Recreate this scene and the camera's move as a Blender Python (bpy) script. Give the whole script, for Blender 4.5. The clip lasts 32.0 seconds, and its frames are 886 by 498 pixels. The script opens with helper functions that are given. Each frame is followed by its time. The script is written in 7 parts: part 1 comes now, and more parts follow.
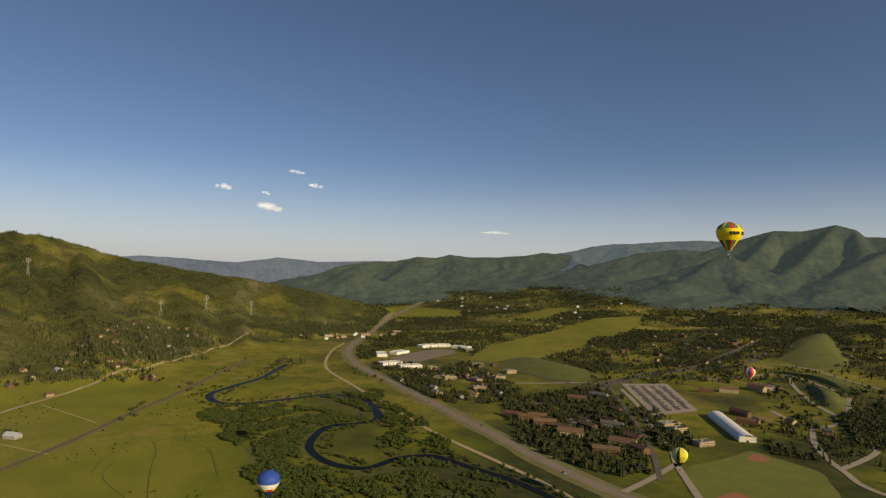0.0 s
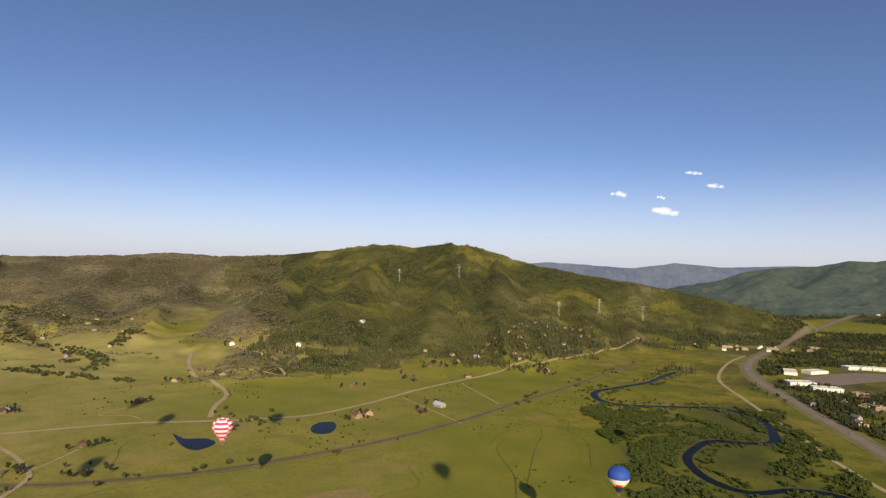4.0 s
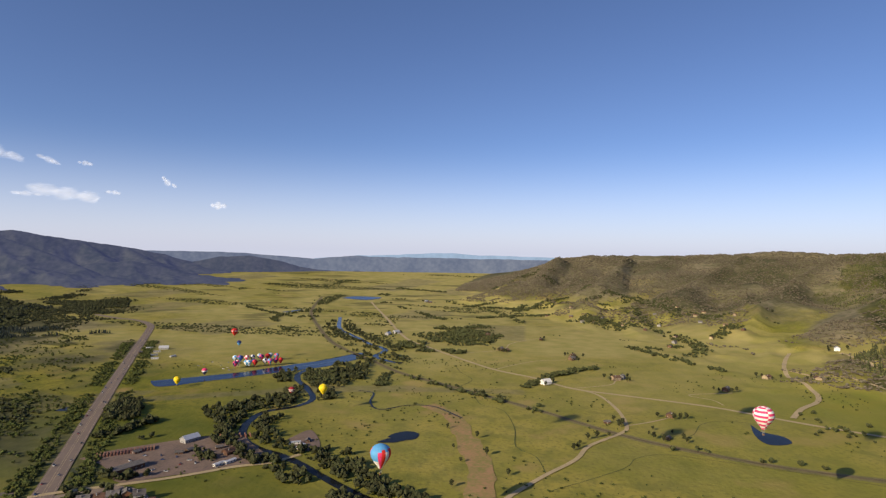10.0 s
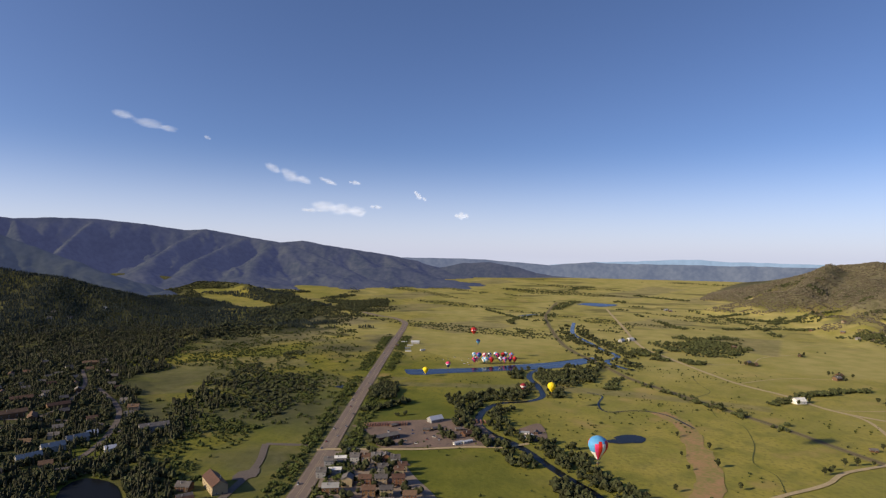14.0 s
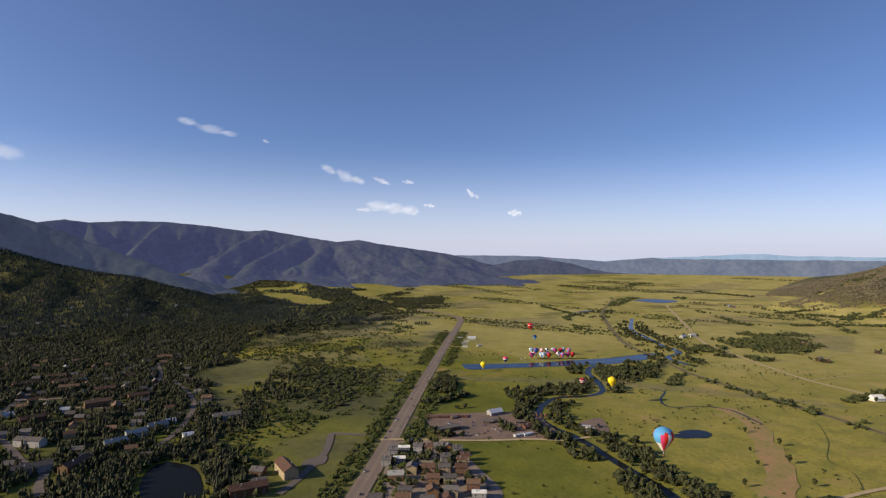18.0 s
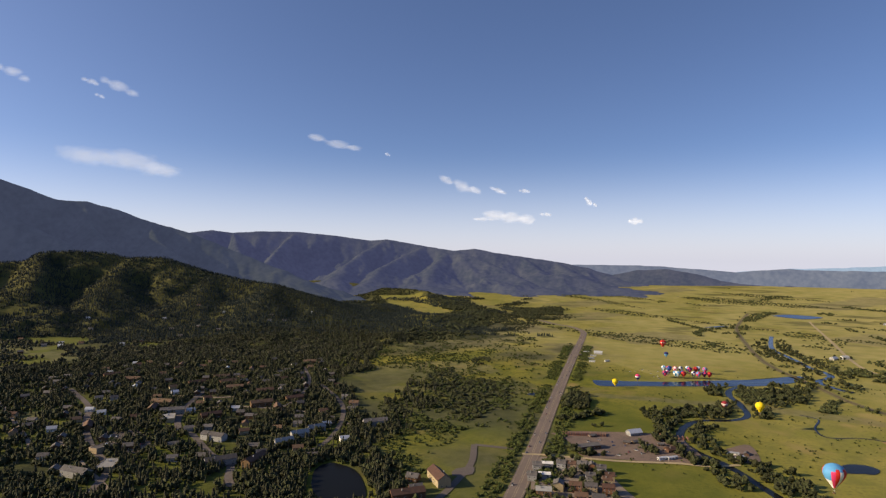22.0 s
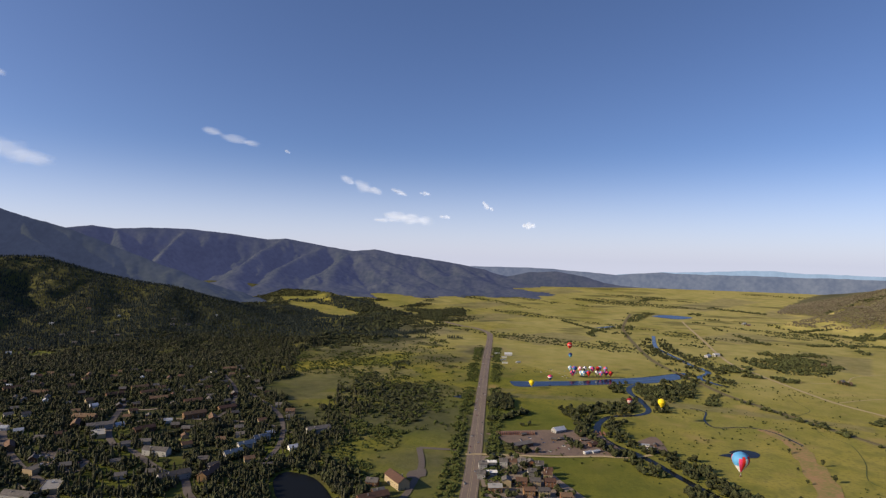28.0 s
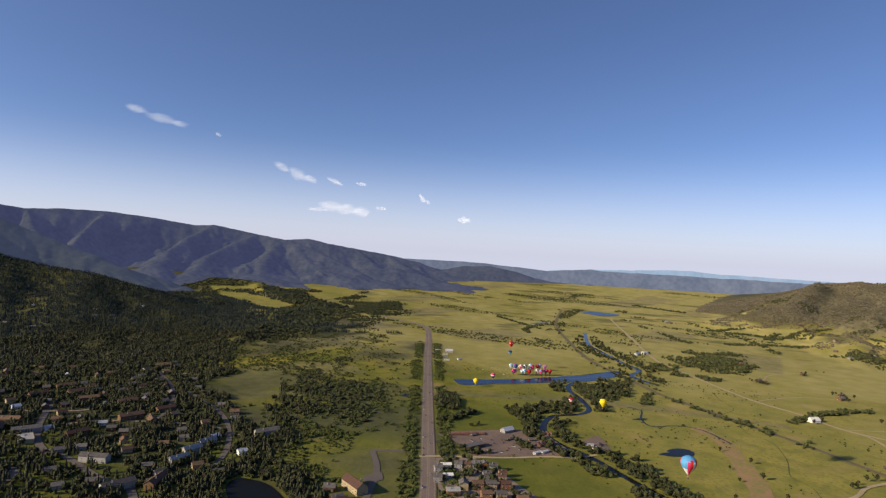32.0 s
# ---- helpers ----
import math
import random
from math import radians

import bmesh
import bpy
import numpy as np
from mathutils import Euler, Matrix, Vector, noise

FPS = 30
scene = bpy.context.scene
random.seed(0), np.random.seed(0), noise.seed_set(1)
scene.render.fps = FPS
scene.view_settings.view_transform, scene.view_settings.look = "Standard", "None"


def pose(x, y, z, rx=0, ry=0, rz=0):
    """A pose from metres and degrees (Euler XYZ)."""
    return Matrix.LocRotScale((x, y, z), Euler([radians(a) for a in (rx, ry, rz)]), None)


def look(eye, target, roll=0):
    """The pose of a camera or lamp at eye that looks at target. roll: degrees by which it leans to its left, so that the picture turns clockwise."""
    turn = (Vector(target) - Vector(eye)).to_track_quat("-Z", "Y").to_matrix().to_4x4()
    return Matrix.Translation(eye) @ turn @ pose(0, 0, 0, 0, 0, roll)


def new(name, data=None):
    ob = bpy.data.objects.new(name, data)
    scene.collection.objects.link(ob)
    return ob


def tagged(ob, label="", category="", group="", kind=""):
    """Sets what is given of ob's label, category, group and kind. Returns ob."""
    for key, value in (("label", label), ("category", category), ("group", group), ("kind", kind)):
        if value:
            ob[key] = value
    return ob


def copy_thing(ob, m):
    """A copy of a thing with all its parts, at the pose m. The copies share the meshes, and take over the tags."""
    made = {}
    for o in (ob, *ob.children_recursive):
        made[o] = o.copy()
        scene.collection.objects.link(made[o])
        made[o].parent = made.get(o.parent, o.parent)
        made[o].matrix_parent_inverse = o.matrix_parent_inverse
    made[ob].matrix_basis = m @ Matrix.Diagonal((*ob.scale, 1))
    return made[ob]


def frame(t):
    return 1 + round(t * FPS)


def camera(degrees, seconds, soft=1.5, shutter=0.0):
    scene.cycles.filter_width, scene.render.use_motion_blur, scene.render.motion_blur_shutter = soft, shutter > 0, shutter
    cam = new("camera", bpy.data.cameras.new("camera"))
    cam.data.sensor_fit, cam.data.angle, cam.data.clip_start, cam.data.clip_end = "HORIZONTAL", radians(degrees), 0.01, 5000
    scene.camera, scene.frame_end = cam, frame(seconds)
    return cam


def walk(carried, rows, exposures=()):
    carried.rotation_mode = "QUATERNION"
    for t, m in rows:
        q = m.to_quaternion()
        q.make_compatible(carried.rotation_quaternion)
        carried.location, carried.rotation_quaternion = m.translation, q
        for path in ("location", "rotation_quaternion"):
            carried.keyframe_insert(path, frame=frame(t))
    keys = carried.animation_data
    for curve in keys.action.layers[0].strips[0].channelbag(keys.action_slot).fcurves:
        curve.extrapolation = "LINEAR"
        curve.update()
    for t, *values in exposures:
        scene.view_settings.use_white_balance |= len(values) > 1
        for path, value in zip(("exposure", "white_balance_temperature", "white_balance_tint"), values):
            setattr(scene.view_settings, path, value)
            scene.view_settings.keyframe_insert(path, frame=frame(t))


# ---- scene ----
EXPOSURES = [(0.0, -0.32, 7900, 2), (1.0, -0.18, 7600, 2), (2.0, -0.1, 7300, 5), (3.5, 0.06, 7050, 8), (6.0, 0.08, 6900, 10), (9.0, 0.14, 6600, 10), (19.5, 0.12, 6500, 10), (21.5, 0.22, 7000, 10), (23.0, 0.22, 7000, 10), (24.3, 0.12, 6550, 10), (32.0, 0.14, 6550, 10)]
cam = camera(73, 32.0, soft=1.3)

# seconds, eye, turn to the left of +y, tilt up, lean
PATH = [
    (0, -23.0, -1.0, 267.6, 0.04, 1.78, 1.45),
    (0.5, -17.3, -2.6, 266.8, 4.43, 1.70, 1.37),
    (1, -11.7, -3.8, 266.1, 8.84, 1.47, 1.19),
    (1.5, -6.0, -4.4, 265.3, 13.29, 1.16, 1.10),
    (2, -0.5, -4.1, 264.5, 17.89, 1.18, 1.02),
    (2.5, 4.8, -2.9, 263.7, 22.70, 1.40, 0.94),
    (3, 9.8, -0.9, 263.0, 27.44, 1.59, 1.02),
    (3.5, 14.6, 1.7, 262.4, 32.30, 1.58, 1.19),
    (5.5, 33.3, 13.5, 260.3, 51.82, 1.27, 1.98),
    (6, 38.3, 16.3, 259.9, 56.89, 1.24, 2.30),
    (6.5, 43.6, 19.1, 259.4, 61.92, 1.34, 2.39),
    (7, 49.4, 21.8, 258.9, 67.07, 1.28, 2.85),
    (7.5, 55.6, 24.4, 258.5, 72.17, 1.07, 2.77),
    (8, 62.3, 27.1, 258.1, 76.82, 0.87, 2.39),
    (8.5, 69.6, 29.9, 257.8, 81.06, 0.72, 1.84),
    (9, 77.5, 32.9, 257.5, 84.94, 0.79, 1.82),
    (9.5, 85.9, 36.1, 257.3, 88.83, -0.00, 1.19),
    (10, 94.6, 39.7, 257.0, 92.03, 0.31, 0.97),
    (10.5, 103.3, 43.6, 256.7, 95.60, 0.36, 1.10),
    (11, 111.7, 47.9, 256.4, 98.71, 0.22, 1.29),
    (11.5, 119.4, 52.1, 256.2, 102.03, 0.13, 1.54),
    (12, 126.0, 56.2, 256.0, 105.00, 0.30, 0.91),
    (12.5, 131.3, 60.1, 255.7, 108.03, 0.44, 0.97),
    (13, 135.4, 63.3, 255.3, 110.23, 0.55, 0.15),
    (13.5, 138.6, 65.8, 254.7, 112.69, 0.65, 0.57),
    (14, 140.9, 67.5, 254.0, 114.50, 0.63, 0.85),
    (14.5, 142.5, 68.2, 253.2, 116.08, 0.39, 0.90),
    (16.5, 147.0, 67.6, 249.5, 119.28, 0.79, -0.04),
    (17, 148.6, 66.9, 248.7, 119.47, 0.61, 0.03),
    (17.5, 150.8, 65.8, 248.2, 119.39, 0.51, -0.25),
    (18, 153.8, 64.3, 247.9, 119.48, 0.44, 0.16),
    (18.5, 157.8, 62.5, 248.0, 119.37, 0.66, 0.45),
    (19, 162.8, 60.3, 248.6, 119.56, 0.73, 0.66),
    (19.5, 168.6, 57.9, 249.8, 116.35, 0.02, 2.16),
    (20, 174.9, 55.5, 251.7, 114.71, 0.57, 2.35),
    (20.5, 181.3, 53.4, 254.4, 119.36, 0.79, 2.88),
    (21, 188.0, 51.3, 257.9, 124.67, 0.51, 2.33),
    (21.5, 195.3, 48.9, 262.0, 128.58, 0.66, 1.31),
    (22, 203.8, 46.2, 266.2, 130.03, 1.00, 0.48),
    (22.5, 213.4, 43.1, 270.3, 130.59, 0.58, -0.00),
    (23, 223.8, 39.6, 274.0, 130.10, 0.59, 0.01),
    (23.5, 234.4, 35.9, 277.0, 123.35, 0.20, 0.31),
    (24, 244.5, 32.0, 279.4, 118.39, 0.09, 0.78),
    (24.5, 253.4, 28.4, 281.3, 116.88, 0.10, 1.99),
    (26.5, 283.2, 15.8, 286.8, 117.92, 0.02, 1.71),
    (27, 289.5, 12.5, 288.1, 119.39, 0.35, 2.12),
    (27.5, 294.8, 9.1, 289.5, 119.89, 0.56, 1.70),
    (28, 299.2, 5.3, 290.9, 119.44, 0.91, 1.22),
    (28.5, 302.9, 1.1, 292.6, 118.33, 0.51, 1.65),
    (29, 306.1, -3.4, 294.4, 117.40, 0.25, 3.08),
    (29.5, 308.9, -8.1, 296.5, 117.42, 0.43, 2.06),
    (30, 311.3, -13.2, 298.8, 117.39, 0.54, 2.08),
    (30.5, 313.5, -18.5, 301.3, 117.79, 0.42, 2.92),
    (31, 315.6, -24.1, 303.9, 118.21, 0.48, 3.15),
    (31.5, 317.8, -30.1, 306.4, 116.29, 0.83, 2.53),
    (32, 320.0, -36.2, 309.0, 112.65, 0.20, 2.86),
]


def aim(x, y, z, turn, tilt, lean):
    a, b = radians(turn), radians(tilt)
    ahead = Vector((-math.sin(a) * math.cos(b), math.cos(a) * math.cos(b), math.sin(b)))
    return look((x, y, z), Vector((x, y, z)) + ahead * 100, lean)


walk(cam, [(t, aim(*p)) for t, *p in PATH], EXPOSURES)

# ---------------------------------------------------------------- light: a low morning sun and a clear sky
SUN_AZ, SUN_EL = 226.0, 22.5  # to the left of +y, above the horizon
world = bpy.data.worlds.new("morning_sky")
scene.world = world
world.use_nodes = True
wn, wl = world.node_tree.nodes, world.node_tree.links
sky = wn.new("ShaderNodeTexSky")
sky.sky_type, sky.sun_disc = "NISHITA", False
sky.sun_elevation, sky.sun_rotation = radians(SUN_EL), radians(-SUN_AZ)
sky.altitude, sky.air_density, sky.dust_density, sky.ozone_density = 1500, 1.05, 4.5, 2.6
wn["Background"].inputs["Strength"].default_value = 0.115
steep = wn.new("ShaderNodeVectorMath")  # the wide view draws the sky together towards the horizon
steep.operation, steep.inputs[1].default_value = "MULTIPLY", (1, 1, 1.45)
unit = wn.new("ShaderNodeVectorMath")
unit.operation = "NORMALIZE"
wl.new(wn.new("ShaderNodeTexCoord").outputs["Generated"], steep.inputs[0])
wl.new(steep.outputs["Vector"], unit.inputs[0]), wl.new(unit.outputs["Vector"], sky.inputs["Vector"])
tint = wn.new("ShaderNodeMix")
tint.data_type, tint.blend_type = "RGBA", "MULTIPLY"
tint.inputs["Factor"].default_value, tint.inputs["B"].default_value = 1.0, (0.9, 0.94, 1.16, 1)
wl.new(sky.outputs["Color"], tint.inputs["A"])
# pale morning haze low over the whole horizon
split, low, veil = wn.new("ShaderNodeSeparateXYZ"), wn.new("ShaderNodeMapRange"), wn.new("ShaderNodeMix")
wl.new(wn.new("ShaderNodeTexCoord").outputs["Generated"], split.inputs[0])
low.interpolation_type = "SMOOTHERSTEP"
for key, v in (("From Min", 0.2), ("From Max", -0.06), ("To Max", 0.75)):
    low.inputs[key].default_value = v
wl.new(split.outputs["Z"], low.inputs["Value"])
veil.data_type, veil.inputs["B"].default_value = "RGBA", (6.4, 6.6, 8.0, 1)
wl.new(low.outputs[0], veil.inputs["Factor"]), wl.new(tint.outputs["Result"], veil.inputs["A"])
wl.new(veil.outputs["Result"], wn["Background"].inputs["Color"])

sun = new("sun", bpy.data.lights.new("sun", "SUN"))
sun.data.energy, sun.data.angle, sun.data.color = 5.4, radians(0.27), (1.0, 0.835, 0.575)
sun_way = Vector((-math.sin(radians(SUN_AZ)) * math.cos(radians(SUN_EL)), math.cos(radians(SUN_AZ)) * math.cos(radians(SUN_EL)), math.sin(radians(SUN_EL))))
sun.matrix_world = look(sun_way * 3000, (0, 0, 0))


# ---------------------------------------------------------------- materials
def material(name, base, rough=0.85, metal=0.0, second=None, scale=0.05, fine=None, bump=0.0, per_object=0.0, island=0.0, spec=0.3):
    """A surface of two colours mixed by noise at two scales, with a little relief."""
    m = bpy.data.materials.new(name)
    m.use_nodes = True
    n, l = m.node_tree.nodes, m.node_tree.links
    p = n["Principled BSDF"]
    p.inputs["Roughness"].default_value, p.inputs["Metallic"].default_value = rough, metal
    p.inputs["Specular IOR Level"].default_value = spec
    c = n.new("ShaderNodeRGB")
    c.outputs[0].default_value = (*base, 1)
    out = c.outputs[0]
    co = n.new("ShaderNodeTexCoord").outputs["Object"]
    if second:
        t1, t2 = n.new("ShaderNodeTexNoise"), n.new("ShaderNodeTexNoise")
        t1.inputs["Scale"].default_value, t1.inputs["Detail"].default_value = scale, 5
        t2.inputs["Scale"].default_value, t2.inputs["Detail"].default_value = fine or scale * 9, 3
        for t in (t1, t2):
            l.new(co, t.inputs["Vector"])
        add = n.new("ShaderNodeMath")
        add.operation = "ADD"
        l.new(t1.outputs["Fac"], add.inputs[0]), l.new(t2.outputs["Fac"], add.inputs[1])
        r = n.new("ShaderNodeMapRange")
        r.inputs["From Min"].default_value, r.inputs["From Max"].default_value = 0.75, 1.25
        l.new(add.outputs[0], r.inputs["Value"])
        mix = n.new("ShaderNodeMix")
        mix.data_type = "RGBA"
        mix.inputs["B"].default_value = (*second, 1)
        l.new(r.outputs[0], mix.inputs["Factor"]), l.new(out, mix.inputs["A"])
        out = mix.outputs["Result"]
        if bump:
            b = n.new("ShaderNodeBump")
            b.inputs["Strength"].default_value, b.inputs["Distance"].default_value = 0.6, bump
            l.new(t2.outputs["Fac"], b.inputs["Height"]), l.new(b.outputs["Normal"], p.inputs["Normal"])
    if per_object or island:
        h = n.new("ShaderNodeHueSaturation")
        l.new(out, h.inputs["Color"])
        v = n.new("ShaderNodeMapRange")
        k = per_object or island
        v.inputs["To Min"].default_value, v.inputs["To Max"].default_value = 1 - k, 1 + k
        src = n.new("ShaderNodeObjectInfo").outputs["Random"] if per_object else n.new("ShaderNodeNewGeometry").outputs["Random Per Island"]
        l.new(src, v.inputs["Value"]), l.new(v.outputs[0], h.inputs["Value"])
        hv = n.new("ShaderNodeMapRange")
        hv.inputs["To Min"].default_value, hv.inputs["To Max"].default_value = 0.485, 0.515
        l.new(src, hv.inputs["Value"]), l.new(hv.outputs[0], h.inputs["Hue"])
        out = h.outputs["Color"]
    l.new(out, p.inputs["Base Color"])
    return m


def ground_material():
    """Meadow, dry hay, scrub and forest floor by land cover; hay also carries sunlight and haze."""
    m = bpy.data.materials.new("valley_ground")
    m.use_nodes = True
    n, l = m.node_tree.nodes, m.node_tree.links
    p = n["Principled BSDF"]
    p.inputs["Roughness"].default_value, p.inputs["Specular IOR Level"].default_value = 0.95, 0.1
    co = n.new("ShaderNodeTexCoord").outputs["Object"]

    def noise_at(scale, detail=4):
        t = n.new("ShaderNodeTexNoise")
        t.inputs["Scale"].default_value, t.inputs["Detail"].default_value = scale, detail
        l.new(co, t.inputs["Vector"])
        return t.outputs["Fac"]

    def ramp(fac, lo, hi):
        r = n.new("ShaderNodeMapRange")
        r.inputs["From Min"].default_value, r.inputs["From Max"].default_value = lo, hi
        l.new(fac, r.inputs["Value"])
        return r.outputs[0]

    def blend(fac, a, b):
        x = n.new("ShaderNodeMix")
        x.data_type = "RGBA"
        l.new(fac, x.inputs["Factor"])
        for key, v in (("A", a), ("B", b)):
            if isinstance(v, tuple):
                x.inputs[key].default_value = (*v, 1)
            else:
                l.new(v, x.inputs[key])
        return x.outputs["Result"]

    def cover(name):
        a = n.new("ShaderNodeAttribute")
        a.attribute_name = name
        return a.outputs["Fac"]

    def times(a, b):
        x = n.new("ShaderNodeMath")
        x.operation = "MULTIPLY"
        l.new(a, x.inputs[0]), l.new(b, x.inputs[1])
        return x.outputs[0]

    grass = blend(ramp(noise_at(0.006), 0.4, 0.6), (0.168, 0.168, 0.021), (0.275, 0.232, 0.036))
    grass = blend(ramp(noise_at(0.03, 8), 0.47, 0.68), grass, (0.114, 0.12, 0.017))
    grass = blend(ramp(noise_at(0.16, 6), 0.5, 0.72), grass, (0.085, 0.094, 0.018))
    grass = blend(ramp(noise_at(0.011, 6), 0.58, 0.7), grass, (0.28, 0.2, 0.07))
    hay = blend(ramp(noise_at(0.02, 6), 0.35, 0.7), (0.37, 0.312, 0.112), (0.27, 0.25, 0.07))
    scrub = blend(ramp(noise_at(0.05, 7), 0.4, 0.62), (0.2, 0.17, 0.12), (0.115, 0.102, 0.066))
    wood = blend(ramp(noise_at(0.045, 7), 0.38, 0.62), (0.06, 0.062, 0.024), (0.028, 0.034, 0.014))
    c = blend(cover("dry"), grass, hay)
    rich = blend(ramp(noise_at(0.02, 6), 0.4, 0.65), (0.072, 0.092, 0.014), (0.11, 0.118, 0.02))
    sward = blend(ramp(noise_at(0.015, 7), 0.38, 0.66), (0.15, 0.172, 0.022), (0.22, 0.208, 0.03))
    c = blend(cover("sward"), c, sward)
    c = blend(cover("lush"), c, rich)
    c = blend(cover("scrub"), c, scrub)
    c = blend(cover("wood"), c, wood)
    l.new(c, p.inputs["Base Color"])
    b = n.new("ShaderNodeBump")
    b.inputs["Strength"].default_value, b.inputs["Distance"].default_value = 0.7, 1.2
    l.new(noise_at(0.12, 6), b.inputs["Height"]), l.new(b.outputs["Normal"], p.inputs["Normal"])
    return m


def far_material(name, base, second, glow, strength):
    """Distance seen through much air: emission on the backdrop stands in for light scattered on the way."""
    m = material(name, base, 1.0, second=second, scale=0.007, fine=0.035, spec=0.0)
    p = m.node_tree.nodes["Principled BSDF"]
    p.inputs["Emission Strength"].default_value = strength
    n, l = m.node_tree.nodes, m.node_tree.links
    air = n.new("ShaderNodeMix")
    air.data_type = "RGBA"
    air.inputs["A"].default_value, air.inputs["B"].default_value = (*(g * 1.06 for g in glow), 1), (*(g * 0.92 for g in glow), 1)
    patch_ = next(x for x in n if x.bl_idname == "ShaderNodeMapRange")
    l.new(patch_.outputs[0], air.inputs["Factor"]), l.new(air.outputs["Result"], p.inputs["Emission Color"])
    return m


GROUND = ground_material()
ASPHALT = material("asphalt", (0.105, 0.085, 0.075), 0.9, second=(0.14, 0.115, 0.10), scale=0.02, fine=0.4)
PALE_LOT = material("pale_worn_asphalt", (0.25, 0.195, 0.15), 0.9, second=(0.19, 0.15, 0.12), scale=0.02, fine=0.3)
HIGHWAY = material("sun_bleached_asphalt", (0.2, 0.152, 0.122), 0.9, second=(0.155, 0.12, 0.1), scale=0.02, fine=0.3)
PATHDIRT = material("pale_dirt", (0.44, 0.34, 0.20), 0.95, second=(0.34, 0.27, 0.15), scale=0.03, fine=0.3)
BROWN = material("bare_soil", (0.35, 0.20, 0.10), 0.95, second=(0.20, 0.19, 0.05), scale=0.035, fine=0.2)
GRAVEL = material("red_gravel", (0.21, 0.145, 0.11), 0.95, second=(0.12, 0.09, 0.075), scale=0.03, fine=0.3)
RAILBED = material("railway_ballast", (0.10, 0.072, 0.04), 0.95, second=(0.16, 0.12, 0.065), scale=0.05, fine=0.5)
WATER = material("river_water", (0.006, 0.012, 0.03), 0.15, second=(0.010, 0.018, 0.04), scale=0.01, fine=0.05, spec=0.11)
DARKWATER = material("pond_water", (0.010, 0.011, 0.013), 0.2, second=(0.010, 0.012, 0.014), scale=0.02, fine=0.2, spec=0.045)
STILL_WATER = material("shaded_water", (0.010, 0.011, 0.013), 0.2, second=(0.010, 0.012, 0.014), scale=0.02, fine=0.2, spec=0.01)
WILLOW = material("dark_willow_leaves", (0.033, 0.046, 0.011), 0.85, second=(0.052, 0.064, 0.016), scale=0.3, fine=2.0, island=0.3, spec=0.1)
LEAF = material("leaves", (0.027, 0.031, 0.012), 0.8, second=(0.047, 0.049, 0.019), scale=0.4, fine=2.0, island=0.35, spec=0.15)
HEDGE = material("hedge_leaves", (0.045, 0.052, 0.02), 0.85, second=(0.072, 0.076, 0.03), scale=0.3, fine=2.0, island=0.35, spec=0.1)
BUSH = material("willow_leaves", (0.072, 0.083, 0.023), 0.85, second=(0.044, 0.054, 0.015), scale=0.3, fine=2.0, island=0.3, spec=0.1)
NEEDLE = material("conifer_needles", (0.026, 0.037, 0.014), 0.85, second=(0.042, 0.052, 0.022), scale=0.4, fine=2.0, island=0.35, spec=0.1)
HILL_NEEDLE = material("dry_conifer_needles", (0.046, 0.053, 0.022), 0.85, second=(0.07, 0.072, 0.034), scale=0.4, fine=2.0, island=0.45, spec=0.1)
HILL_LEAF = material("aspen_leaves", (0.072, 0.082, 0.024), 0.85, second=(0.102, 0.106, 0.036), scale=0.3, fine=2.0, island=0.35, spec=0.1)
# the shade on the spur is put into these darker, bluer needles
SHADE_NEEDLE = material("shade_tinted_needles", (0.022, 0.03, 0.028), 0.85, second=(0.034, 0.043, 0.036), scale=0.4, fine=2.0, island=0.35, spec=0.1)
OAK = material("oak_brush", (0.115, 0.1, 0.066), 0.9, second=(0.155, 0.13, 0.092), scale=0.3, fine=2.0, island=0.3, spec=0.1)
TOWN_NEEDLE = material("town_conifer_needles", (0.04, 0.042, 0.024), 0.85, second=(0.062, 0.059, 0.036), scale=0.4, fine=2.0, island=0.35, spec=0.1)
BARK = material("bark", (0.10, 0.075, 0.05), 0.95, second=(0.16, 0.13, 0.10), scale=2.0, fine=12)

WHITE = material("white_paint", (0.78, 0.76, 0.72), 0.7, second=(0.62, 0.60, 0.56), scale=0.2, fine=1.5)
TAN_WALL = material("tan_stucco", (0.37, 0.285, 0.18), 0.85, second=(0.28, 0.215, 0.13), scale=0.2, fine=1.5, per_object=0.15)
LOG_WALL = material("brown_log_siding", (0.15, 0.08, 0.042), 0.8, second=(0.10, 0.055, 0.03), scale=0.3, fine=2.0, per_object=0.2)
GREY_WALL = material("grey_siding", (0.33, 0.32, 0.31), 0.8, second=(0.25, 0.24, 0.23), scale=0.3, fine=2.0, per_object=0.2)
ORANGE_WALL = material("cedar_siding", (0.25, 0.125, 0.06), 0.8, second=(0.18, 0.09, 0.045), scale=0.3, fine=2.0, per_object=0.15)
SHINGLE = material("grey_shingles", (0.14, 0.125, 0.12), 0.9, second=(0.085, 0.078, 0.075), scale=0.3, fine=3.0, per_object=0.3)
BROWN_ROOF = material("brown_shingles", (0.15, 0.085, 0.055), 0.9, second=(0.095, 0.058, 0.04), scale=0.3, fine=3.0, per_object=0.3)
METAL_ROOF = material("pale_metal_roof", (0.55, 0.56, 0.58), 0.45, 0.3, second=(0.45, 0.46, 0.48), scale=0.2, fine=2.0, per_object=0.2)
GLASS = material("window_glass", (0.03, 0.04, 0.05), 0.1, spec=0.6)
DARK = material("dark_paint", (0.05, 0.045, 0.04), 0.6)
TRIM = material("pale_trim", (0.6, 0.57, 0.5), 0.7)
RUBBER = material("tyre_rubber", (0.02, 0.02, 0.02), 0.9)
